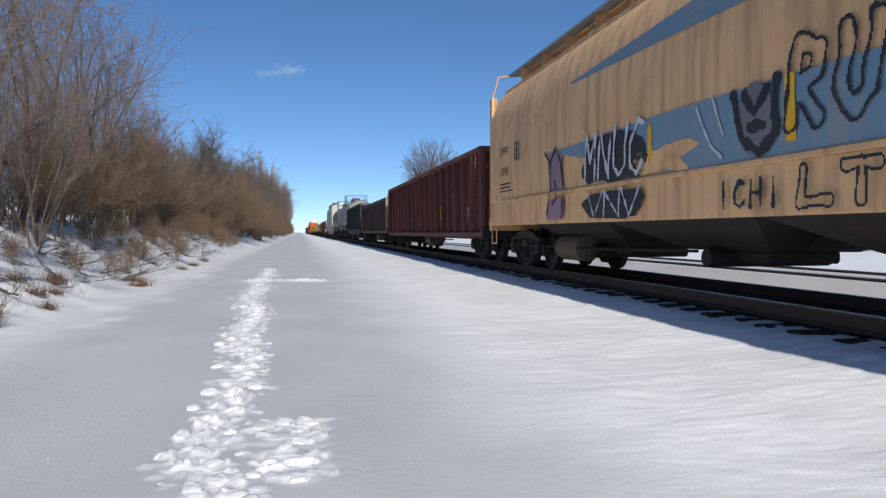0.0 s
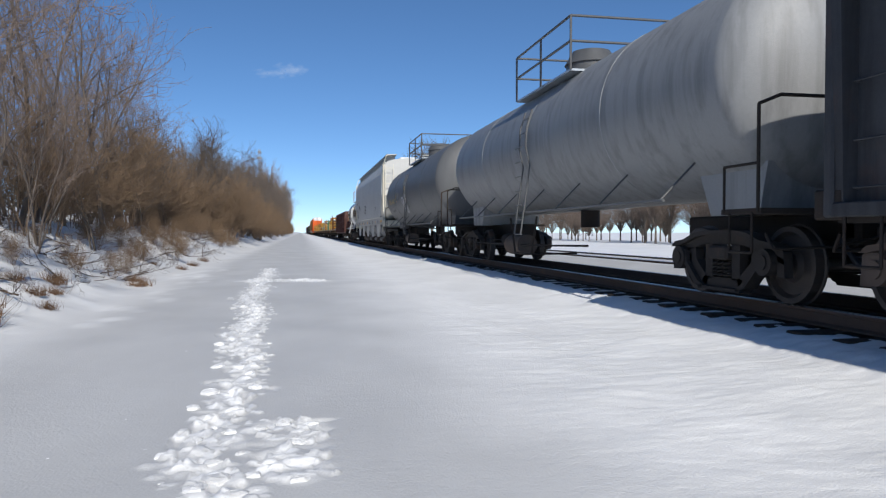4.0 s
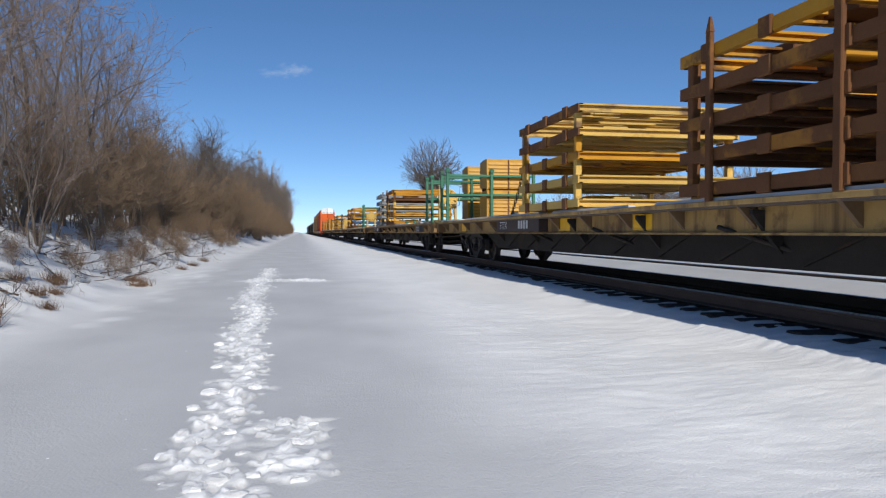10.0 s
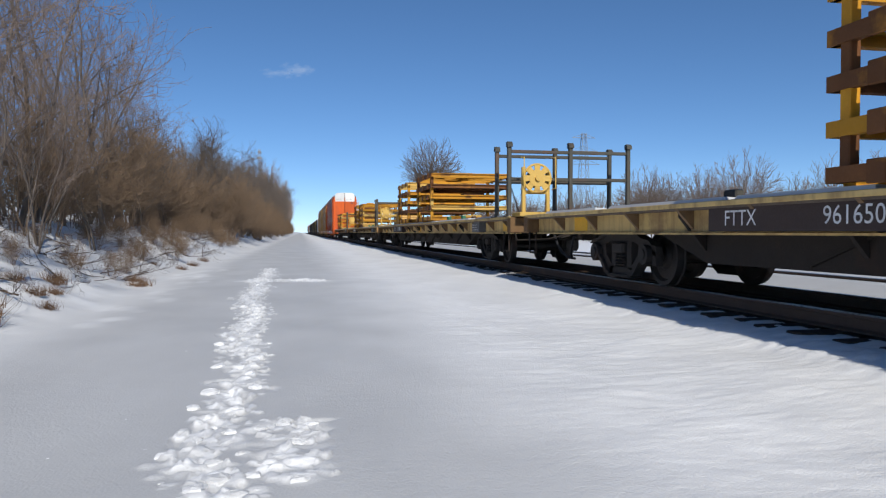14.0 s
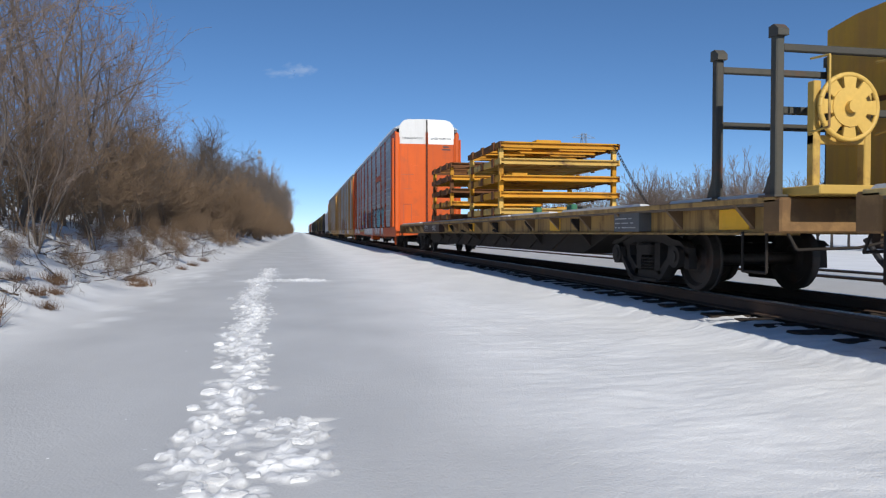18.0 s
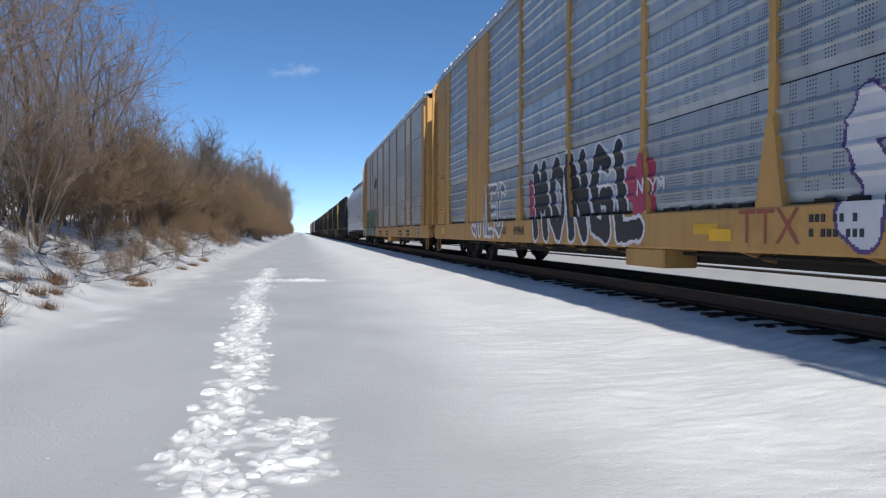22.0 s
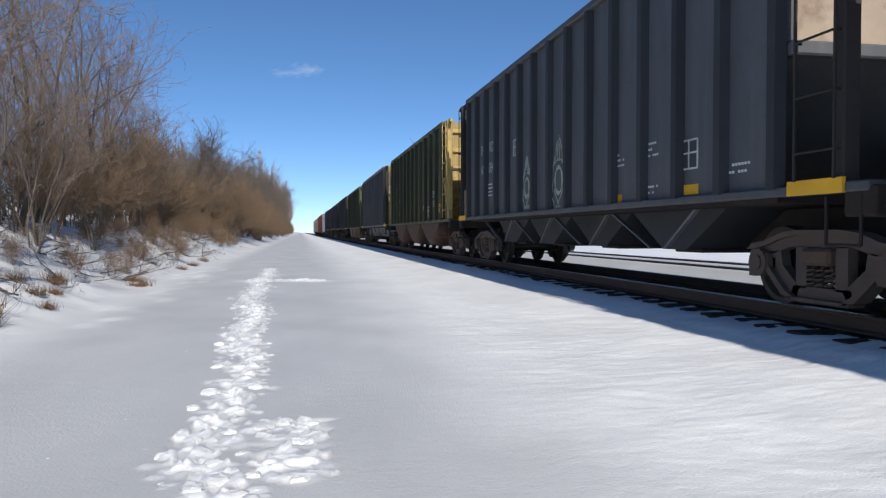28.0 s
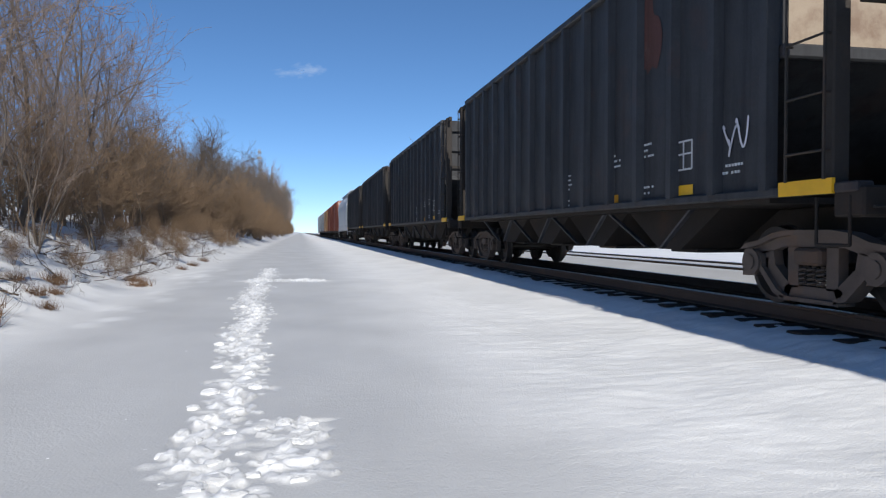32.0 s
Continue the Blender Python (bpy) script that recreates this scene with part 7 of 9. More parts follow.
strokes(tan, tan_face(0.012), glyph_lines("MNUC", 11.35, 9.25, 1.6, 2.3, 0.75, 0.15), 0.028, "graf_white", 0.02)
strokes(tan, tan_face(0.012), glyph_lines("VNV", 11.2, 9.4, 1.02, 1.4, 0.9), 0.022, "graf_white", 0.015)
strokes(tan, tan_face(0.012), [[(13.2, 2.25), (12.9, 2.05), (12.6, 2.3), (12.3, 1.9)], [(12.9, 2.0), (13.0, 1.4), (13.1, 1.05)], [(12.4, 2.0), (12.3, 1.4), (12.35, 1.05)], [(12.75, 1.7), (12.6, 1.4), (12.8, 1.3)]], 0.022, "graf_black", 0.01)
strokes(tan, tan_face(0.01), [[(8.0, 2.2), (7.75, 1.75), (7.55, 1.6)], [(7.7, 2.3), (7.5, 1.85)]], 0.02, "graf_white", 0.01)
face_d = nearness([[(7.3, 2.2), (7.15, 1.75), (6.9, 1.58), (6.65, 1.75), (6.6, 2.25)], [(7.1, 2.2), (6.95, 2.0), (6.75, 2.2)], [(7.05, 1.85), (6.8, 1.85)]], 0.02, 3.0)
spray(tan, tan_face(0.012), 6.4, 7.5, 1.46, 2.5, [("graf_grey", lambda Y, Z: np.hypot((Y - 6.95) / 0.34, (Z - 1.92) / 0.4) < 0.9), ("graf_black", lambda Y, Z: face_d(Y, Z) < 0.055)])
big = nearness(glyph_lines("RUCHSER", 6.5, 2.2, 1.8, 2.5, 0.55, 0.12), 0.022, 6.0)
spray(tan, tan_face(0.012), 1.9, 6.7, 1.46, 2.8, [("graf_black", lambda Y, Z: np.abs(big(Y, Z) - 0.085) < 0.02)], 0.016)
low = nearness(glyph_lines("LTEANSON", 6.35, 2.0, 1.06, 1.36, 0.66), 0.012, 8.0)
spray(tan, tan_face(0.012), 1.8, 6.6, 0.97, 1.5, [("graf_black", lambda Y, Z: np.abs(low(Y, Z) - 0.05) < 0.014)], 0.014)
strokes(tan, tan_face(0.012), glyph_lines("ICHI", 7.6, 6.5, 1.05, 1.32, 0.6), 0.022, "graf_black", 0.012)
frame_mark(tan, on(tx, 2.45) - 0.004, 14.95, 2.5, 0.28, 0.36, "letter_dark")
words("SHPX", 0.26, M["letter_dark"], tan, on(tx, 2.6) - 0.004, 15.9, 2.5)
words("42954", 0.26, M["letter_dark"], tan, on(tx, 2.2) - 0.004, 15.9, 2.05)
bars(tan, side_of(hull_tan, 0.016), 15.9, 1.85, 0.9, 3, "letter_dark", seed=2)
# gondolas
for y in (6.97, 10.1, 13.4, 16.9):
    plate(g1, -1.385, y - 0.35, 1.43, 0.09, 0.46, "marking", label="yellow reflective strip")
scribble(g1, -1.38, 4.4, 1.7, 1.4, 0.7, "graf_faint", 31, 6, 0.022)
scribble(g1, -1.38, 7.5, 1.55, 0.7, 0.5, "graf_faint", 32, 5, 0.014)
plate(g1, -1.385, 0.95, 1.9, 0.08, 0.85, "marking", label="yellow reflective strip")
strokes(g1, plain_face(-1.383), glyph_lines("CO", 2.95, 2.4, 1.25, 1.5) + glyph_lines("R", 2.75, 2.55, 1.08, 1.22), 0.02, "letter", 0.0)
bars(g1, -1.385, 18.6, 2.2, 0.55, 1, "letter", 0.2, 0.2, seed=3)
bars(g1, -1.385, 18.6, 1.75, 0.55, 1, "letter", 0.2, 0.2, seed=4)
plate(g2, -1.385, 1.85, 1.27, 0.45, 0.25, "marking", label="square yellow placard")
bars(g2, -1.385, 1.6, 0.98, 0.36, 2, "letter", seed=5)
frame_mark(g2, -1.385, 3.25, 1.64, 0.42, 0.4, back="patch")
for y, w in ((5.8, 0.26), (8.3, 0.26)):
    plate(g2, -1.385, y, 0.93, w, 0.08, "marking")
for k, wd in enumerate(("COIL", "STEEL", "LOADING", "ONLY")):
    words(wd, 0.17, M["letter"], g2, -1.39, 9.05, 2.15 - k * 0.2)
plate(g2, -1.38, 13.6, 1.6, 0.5, 0.9, "brown")
bars(g2, -1.385, 13.6, 1.9, 0.4, 6, "letter", 0.05, 0.08, seed=6)
part("ladder_post", Shape().box(-1.45, -1.41, 1.62, 1.68, 1.1, 2.38), M["tank_grey"], g3, "pale worn ladder post")
for z in (1.3, 1.78, 2.26, 2.74):
    part("ladder_rung", Shape().path([(-1.44, 1.64, z), (-1.56, 1.58, z - 0.02), (-1.56, 1.3, z), (-1.56, 1.26, z + 0.1), (-1.4, 1.05, z + 0.1)], 0.012, 5), M["tank_grey"], g3)
plate(g3, -1.385, 2.06, 1.3, 0.36, 0.24, "orange")
bars(g3, -1.385, 2.1, 1.56, 0.34, 2, "letter", 0.04, 0.03, seed=7)
frame_mark(g3, -1.385, 3.28, 1.6, 0.34, 0.3)
plate(g3, -1.385, 4.3, 1.26, 0.3, 0.12, "rack_yellow")
bars(g3, -1.385, 15.6, 1.9, 0.45, 5, "letter", 0.06, 0.08, seed=8)
words("MPTX", 0.38, M["letter"], g4, -1.39, 19.12, 2.12, squeeze=0.5)
words("8024", 0.38, M["letter"], g4, -1.39, 19.12, 1.56, squeeze=0.52)
for y, z, h in ((19.5, 1.56, 0.8), (16.0, 1.2, 0.55), (2.3, 1.4, 0.95)):
    plate(g4, -1.385, y, z, 0.08, h, "marking", label="yellow reflective strip")
g4f = plain_face(-1.383)
strokes(g4, g4f, [[(10.92, 1.26), (10.93, 1.83), (10.26, 1.85), (9.14, 1.78), (8.19, 1.8), (7.56, 1.73), (6.8, 1.74), (6.34, 1.76), (6.19, 1.16), (6.16, 0.72)], [(10.26, 1.77), (10.15, 0.8)], [(9.14, 1.78), (9.13, 0.95)],
                  [(8.05, 1.71), (7.96, 0.95), (7.7, 0.75), (7.7, 1.67)], [(7.02, 1.2), (6.94, 0.75)], [(6.67, 1.1), (6.6, 0.75)]], 0.022, "graf_white", 0.012)
strokes(g4, g4f, glyph_lines("NVNVN", 7.95, 7.72, 0.85, 1.65, 0.9) + glyph_lines("ACE", 6.95, 6.62, 0.8, 1.1) + glyph_lines("KY", 7.6, 7.1, 1.25, 1.6), 0.014, "graf_faint")
spray(g4, g4f, 6.4, 10.0, 0.72, 1.8, [("graf_faint", lambda Y, Z: ((np.abs(Y - 9.5) < 0.3) & (cloudy(Y, Z, 3.0, 6.0) > 0.1)) | ((np.abs(Y - 6.85) < 0.28) & (Z > 1.15) & (Z < 1.5 - 0.5 * (6.95 - Y))))])
spray(g4, g4f, 15.5, 18.4, 0.72, 2.3, [("graf_faint", lambda Y, Z: (np.minimum(np.abs(Y - 16.9 - 0.35 * np.abs(Z - 1.5)), np.abs(Y - 15.95)) < 0.13 + 0.12 * cloudy(Y, Z, 7.0, 4.0)) | ((np.abs(Z - 1.6) < 0.14) & (Y > 15.9) & (cloudy(Y, Z, 9.0, 5.0) > -0.1)) | ((Y > 17.3) & (Z > 1.3) & (Z < 2.1) & (cloudy(Y, Z, 11.0, 5.0) > 0.45)))])
strokes(g4, g4f, [[(14.61, 1.95), (14.5, 1.75), (14.4, 1.95), (14.25, 1.8), (14.3, 1.6), (14.5, 1.5), (14.65, 1.7), (14.83, 1.75), (14.86, 1.5), (14.63, 1.4), (14.69, 1.6)], [(14.7, 1.45), (14.77, 1.22)]], 0.018, "graf_white", 0.01)
strokes(g4, g4f, glyph_lines("MNE", 11.55, 10.6, 2.15, 2.4), 0.014, "graf_faint")
strokes(g4, g4f, glyph_lines("CVH", 12.7, 12.0, 1.3, 1.9), 0.03, "graf_cyan")
# heaps that show above the sides of the plum gondola
for y, w, h in ((2.2, 0.9, 0.46), (8.8, 1.6, 0.16), (13.8, 1.5, 0.12)):
    r_ = random.Random(int(y))
    hp = Shape().loft([[((0.85 if h > 0.3 else 1.2) * f * math.cos(6.283 * i / 18) * r_.uniform(0.9, 1.1), y + w * f * math.sin(6.283 * i / 18), zz + r_.uniform(-0.03, 0.03)) for i in range(18)]
                       for f, zz in ((1.0, 2.3), (0.95, 2.62), (0.7, 2.66 + h), (0.35, 2.72 + h), (0.03, 2.74 + h))])
    part("load_heap", hp, M["coal"], g2, "dark heaped scrap load")
# tanks
rs2, rs3 = round_side(1.55, 2.62), round_side(1.38, 2.5)
plate(t2, rs2, 8.85, 2.75, 0.09, 0.5, "marking")
plate(t2, rs2, 11.85, 2.45, 0.07, 0.42, "marking")
strokes(t2, plain_face(rs2), [[(9.85, 2.05), (9.95, 2.3), (9.65, 2.4), (9.6, 2.15), (9.8, 2.0), (9.5, 1.75), (9.2, 1.7)], [(9.55, 2.4), (9.45, 2.05), (9.3, 2.4), (9.2, 2.05)], [(9.05, 2.1), (9.0, 1.75), (9.3, 2.0)], [(9.1, 2.35), (8.7, 2.5), (8.85, 1.75)]], 0.026, "graf_white", 0.01)
round_words("UTLX", 0.34, "rack_pale", t2, 1.55, 2.62, 14.0, 2.2)
round_words("665672", 0.34, "rack_pale", t2, 1.55, 2.62, 12.75, 2.2)
bars(t2, rs2, 13.5, 2.0, 0.9, 2, "tank_pale", 0.06, 0.08, seed=9)
bars(t2, rs2, 11.2, 2.65, 0.7, 5, "tank_pale", 0.03, 0.05, seed=10)
logo = Shape()
for k in range(6):
    yy = 12.75 - k * 0.54
    logo.add([(on(rs3, zz) - 0.01, yy + dy, zz) for dy, zz in ((0.0, 2.62), (-0.36, 2.62), (-0.44, 2.8), (-0.08, 2.8))], [(0, 1, 2, 3)])
    logo.add([(on(rs3, zz) - 0.01, yy + dy - 0.09, zz) for dy, zz in ((0.0, 2.83), (-0.33, 2.83), (-0.4, 3.02), (-0.05, 3.02))], [(0, 1, 2, 3)])
part("logo", logo, M["letter"], t3, "white slanted lettering logo drawn as plain shapes")
round_words("PROX", 0.27, "letter", t3, 1.38, 2.5, 12.1, 2.2)
round_words("42661", 0.27, "letter", t3, 1.38, 2.5, 11.2, 2.2)
plate(t3, rs3, 10.5, 2.35, 0.08, 0.5, "marking")
plate(t3, rs3, 5.5, 3.0, 0.8, 0.4, "marking", label="yellow panel with an emergency line as plain bars")
bars(t3, round_side(1.38, 2.5, 0.02), 5.5, 2.98, 0.7, 1, "letter_dark", 0.14, 0.06, seed=12)
plate(t3, round_side(1.38, 2.5, 0.028), 8.9, 2.6, 0.07, 0.45, "marking")
bars(t3, round_side(1.38, 2.5, 0.028), 8.5, 2.75, 0.5, 4, "letter_dark", 0.02, 0.06, seed=19)
part("pipe", Shape().path([(on(round_side(1.38, 2.5, 0.04), 2.1), 8.6, 2.1), (on(round_side(1.38, 2.5, 0.04), 2.14), 6.3, 2.14)], 0.012, 5), M["underframe"], t3)
round_words("LD LMT", 0.13, "letter", t3, 1.38, 2.5, 11.9, 2.0)
round_words("LT WT", 0.13, "letter", t3, 1.38, 2.5, 11.9, 1.8)
plate(t3, rs3, 12.6, 2.45, 0.09, 0.95, "marking", label="yellow reflective strip")
plate(t3, rs3, 6.0, 2.45, 0.1, 0.6, "marking")
plate(t3, rs3, 2.9, 2.65, 0.1, 0.5, "marking")
bars(t3, rs3, 4.9, 2.35, 0.5, 4, "letter", 0.03, 0.06, seed=18)
bars(t3, rs3, 3.35, 2.95, 0.5, 8, "letter", 0.03, 0.035, seed=13)
# grey covered hopper
gs = side_of(hull_grey, 0.014)
words("WFRX", 0.42, M["letter_dark"], wf, on(gs, 3.0), 17.8, 2.82, squeeze=0.85)
words("885143", 0.42, M["letter_dark"], wf, on(gs, 2.4) - 0.01, 17.6, 2.25, squeeze=0.8)
words("LD LMT", 0.12, M["letter_dark"], wf, on(gs, 2.05) - 0.006, 17.95, 1.98)
words("LT WT", 0.12, M["letter_dark"], wf, on(gs, 1.9) - 0.006, 17.95, 1.8)
bars(wf, gs, 17.3, 2.07, 0.5, 1, "letter_dark", 0.09, 0.1, seed=14)
bars(wf, gs, 17.3, 1.89, 0.45, 1, "letter_dark", 0.09, 0.1, seed=24)
frame_mark(wf, gs, 16.0, 2.66, 0.26, 0.3, "letter_dark")
bars(wf, gs, 4.2, 2.3, 0.5, 3, "letter_dark", 0.025, 0.06, seed=15)
bars(wf, gs, 11.1, 2.6, 1.05, 6, "letter_dark", 0.045, 0.055, seed=16)
for y, w in ((1.75, 0.75), (4.9, 0.25), (10.1, 0.4), (15.6, 0.44), (18.5, 0.5), (13.2, 0.45)):
    plate(wf, -1.524, y, 1.42, w, 0.12, "marking")
for y in (3.4, 6.6, 8.6, 17.0, 12.1, 14.3):
    bars(wf, -1.524, y, 1.48, 0.6, 4, "letter_dark", 0.02, 0.025, seed=int(y * 9))
# flat cars
for k, num in enumerate(("", "", "961650", "", "", "99722")):
    f = flats[k]
    part("number_board", Shape().box(-1.47, -1.2, 18.2, 21.3, 0.8, 1.075), M["patch_brown"], f)
    words("FTTX", 0.24, M["letter"], f, -1.475, 20.7, 0.865)
    if num:
        words(num, 0.24, M["letter"], f, -1.475, 19.1, 0.865)
    else:
        bars(f, -1.475, 19.1, 0.87, 0.9, 1, "letter", 0.17, 0.1, seed=60 + k)
    for y in (1.6, 7.4, 14.2, 17.3, 25.6):
        part("placard", Shape().box(-1.285, -1.26, y - 0.28, y + 0.28, 0.82, 1.05), M["marking"], f, "yellow painted panel")
    part("placard", Shape().box(-1.46, -1.2, 3.55, 4.35, 0.8, 1.075), M["tank_grey"], f, "grey stencilled panel")
    bars(f, -1.465, 3.95, 0.98, 0.7, 3, "letter", 0.015, 0.05, seed=70 + k)
# autoracks
ax = -1.549
plate(a1, ax, 8.8, 3.95, 2.5, 0.3, "orange", "nameplate")
plate(a1, ax - 0.003, 8.8, 3.76, 2.5, 0.05, "graf_black")
for s_ in (-1, 1):
    me_ = words("EXCESS HEIGHT CAR", 0.13, M["letter_dark"], a1, 0, 0, 0, squeeze=0.82)
    me_.matrix_basis = Matrix.Translation((s_ * 0.7, 0.855, 5.33)) @ Matrix.Rotation(radians(90), 4, "Z")
    st_ = Shape()
    for zz_, w_ in ((4.95, 0.3), (4.82, 0.42), (1.9, 0.3)) if s_ > 0 else ((3.6, 0.6), (2.9, 0.4)):
        st_.box(s_ * 0.95 - w_ / 2, s_ * 0.95 + w_ / 2, 0.862, 0.866, zz_, zz_ + (0.06 if s_ > 0 else 0.02))
    part("marking", st_, M["letter_dark" if s_ > 0 else "brick_red"], a1)
    if s_ > 0:
        continue
    ol_ = Shape()
    for xa_, xb_, za_, zb_ in ((0.75, 1.15, 1.05, 1.07), (0.75, 1.15, 2.15, 2.17), (0.75, 0.77, 1.05, 2.17), (1.13, 1.15, 1.05, 2.17)):
        ol_.box(min(s_ * xa_, s_ * xb_), max(s_ * xa_, s_ * xb_), 0.855, 0.868, za_, zb_)
    part("door_panel", ol_, M["brick_red"], a1)
bars(a1, ax, 25.2, 3.2, 0.4, 3, "letter_dark", seed=65)
words("TTX", 0.5, M["brick_red"], a2, -1.575, 10.3, 0.68)
plate(a2, -1.575, 11.4, 0.83, 0.5, 0.12, "marking")
words("WC", 0.2, M["letter_dark"], a2, -1.578, 26.75, 2.75)
words("696968", 0.2, M["letter_dark"], a2, -1.578, 26.75, 2.5)
for a_, yy_ in ((a2, 26.75), (a3, 26.0), (a1, 26.2)):
    plate(a_, -1.578, yy_, 1.55, 0.45, 0.2, "marking", label="yellow warning placard")
    plate(a_, -1.575, yy_ - 0.1, 0.84, 0.42, 0.2, "marking")
    bars(a_, -1.582, yy_, 1.6, 0.36, 2, "letter_dark", 0.04, 0.06, seed=71)
ax3 = -1.521
plate(a3, ax3, 19.6, 3.75, 2.2, 1.15, "logo_pale", "logo_panel", "pale grey logo panel")
band(a3, ax3 - 0.006, [(20.3, 3.5), (18.9, 3.5)], [(20.0, 4.05), (18.6, 4.05)], "letter_dark", "logo", "dark slanted logo drawn as plain bars")
for yy_, n_ in ((5.6, 4), (8.0, 6), (13.0, 5), (16.5, 3)):
    bars(a3, -1.578, yy_, 0.8, 1.1, 2, "letter_dark", 0.09, 0.06, seed=140 + n_)
# spray paint on the autoracks
f1, f2, f3 = rack_face(a1), rack_face(a2), rack_face(a3)
outlined(a1, f1, "TAMFK", 11.55, 6.0, 0.84, 1.98, "graf_cyan", "graf_black", 0.17, 0.27, low_fill="graf_white", low_z=1.05, fill_w=0.62, seed=4.0)
spray(a1, f1, 11.95, 17.9, 0.59, 2.5, [
    ("graf_maroon", lambda Y, Z: (Z > 1.05) & (Y < 16.7) & (Z < 2.06 + 0.13 * np.abs(np.sin(Y * 4.6)) + 0.14 * (Y < 12.6) + 0.05 * np.sin(Y * 19)) & (cloudy(Y, Z, 2.0, 6.0) < 0.93)),
    ("graf_black", lambda Y, Z: (Z > 1.1) & (Z < 1.95) & (Y < 16.5) & (np.abs((Y + 0.1 * Z) % 0.9 - 0.45) < 0.045 + 0.03 * np.sin(Z * 7 + Y))),
    ("graf_grey", lambda Y, Z: (Z < 1.05) & (Z > 0.6)),
    ("graf_white", lambda Y, Z: (Z < 1.045) & (np.hypot((Y % 0.68) - 0.34, np.maximum(0.92 - Z, 0)) < 0.28))])
outlined(a1, f1, "LGS", 21.4, 17.3, 1.1, 2.1, "graf_purple", "graf_black", 0.16, 0.22, halo="graf_lime", r_halo=0.3, seed=7.0, low_fill="graf_white", low_z=1.0)
outlined(a1, f1, "KORE", 26.6, 22.2, 0.8, 2.0, "graf_white", "graf_black", 0.13, 0.19, seed=9.0, low_fill="graf_white", low_z=1.0)
strokes(a1, f1, [[(26.9, 2.3), (27.4, 1.4), (26.9, 0.75)], [(27.3, 2.2), (26.7, 1.6)]], 0.05, "graf_black")
outlined(a2, f2, "MONGL", 17.7, 13.0, 0.78, 2.02, "graf_black", "graf_white", 0.14, 0.195, wobble=0.012, seed=3.0, fill_w=0.62, lean=-0.3, extra=(
    ("graf_pink", lambda Y, Z: (np.hypot((Y - 12.95) / 0.8, (Z - 1.42) / 0.42) < 0.9 + 0.2 * cloudy(Y, Z, 5.0, 4.0)) | (np.hypot((Y - 17.9) / 0.6, (Z - 1.45) / 0.45) < 0.9 + 0.2 * cloudy(Y, Z, 6.0, 4.0))),))
strokes(a2, rack_face(a2, 0.012), glyph_lines("NYM", 13.1, 12.45, 1.32, 1.5), 0.02, "graf_white")
outlined(a2, f2, "SHEC", 22.7, 19.7, 0.78, 1.85, "graf_grey", "graf_white", 0.06, 0.14, seed=11.0, wear=0.25)
outlined(a2, f2, "SUHAE", 9.35, 6.7, 0.8, 1.85, "graf_white", "graf_purple", 0.155, 0.19, seed=13.0, fill_w=0.5)
strokes(a2, rack_face(a2, 0.012), glyph_lines("OO", 7.1, 6.75, 1.78, 1.92), 0.015, "graf_purple")
strokes(a2, rack_face(a2, 0.03), glyph_lines("NAUGAI", 6.75, 5.8, 1.62, 1.82), 0.02, "graf_white")
words("TTNX", 0.26, M["letter_dark"], a2, -1.58, 19.75, 0.74)
words("696968", 0.26, M["letter_dark"], a2, -1.58, 18.5, 0.74)
for y_, w_ in ((4.9, 0.5), (11.1, 0.42)):
    plate(a2, -1.577, y_, 0.76, w_, 0.13, "marking")
bars(a2, -1.577, 4.2, 0.9, 1.2, 3, "brown", 0.02, 0.05, seed=171)
bars(a2, -1.577, 9.35, 0.88, 0.7, 2, "letter_dark", 0.07, 0.06, seed=172)
teal = nearness(glyph_lines("EARD", 25.3, 18.9, 0.9, 1.95, 0.6), 0.04, 5.0)
spray(a3, f3, 18.0, 26.0, 0.59, 2.6, [
    ("graf_salmon", lambda Y, Z: (Y < 21.6) & (Z < 2.15 + 0.25 * cloudy(Y, Z, 1.0, 2.0)) & (Z > 1.05) & (cloudy(Y, Z, 3.0, 9.0) < 0.8)),
    ("cream", lambda Y, Z: (Y < 22.4) & (Y > 19.2) & (np.abs(Z - 2.3 + 0.08 * (Y - 20)) < 0.11 + 0.08 * cloudy(Y, Z, 4.0, 3.0)) & (cloudy(Y, Z, 8.0, 11.0) < 0.3)),
    ("graf_bottle", lambda Y, Z: teal(Y, Z) < 0.34),
    ("graf_teal", lambda Y, Z: (teal(Y, Z) < 0.27) & (np.sin(Y * 9 + Z * 13 + 2.2 * cloudy(Y, Z, 2.0, 3.0)) > -0.1)),
    ("graf_salmon", lambda Y, Z: (teal(Y, Z) > 0.42) & (teal(Y, Z) < 0.6) & (Y < 21.0) & (Y > 18.4) & (Z < 1.9) & (Z > 0.9))])
part("number_board", Shape().box(-1.582, -1.565, 19.5, 21.9, 0.72, 1.0), M["patch"], a3)
words("TTGX", 0.3, M["white"], a3, -1.586, 21.3, 0.75)
words("983552", 0.3, M["white"], a3, -1.586, 20.2, 0.75)
words("RI", 0.24, M["letter"], a3, -1.59, 18.75, 0.77)
strokes(a3, rack_face(a3, 0.008), glyph_lines("RUCENA", 8.3, 3.0, 1.2, 1.75), 0.03, "graf_white", 0.02)
frame_mark(a3, -1.58, 2.85, 0.84, 0.46, 0.3, "letter", back="patch")
plate(a3, -1.581, 1.58, 2.85, 0.36, 0.26, "cream", label="pale yellow instruction placard")
bars(a3, -1.585, 1.58, 2.9, 0.28, 3, "letter_dark", 0.02, 0.035, seed=173)
bars(a3, -1.581, 1.58, 2.55, 0.16, 4, "letter_dark", 0.04, 0.05, seed=174)
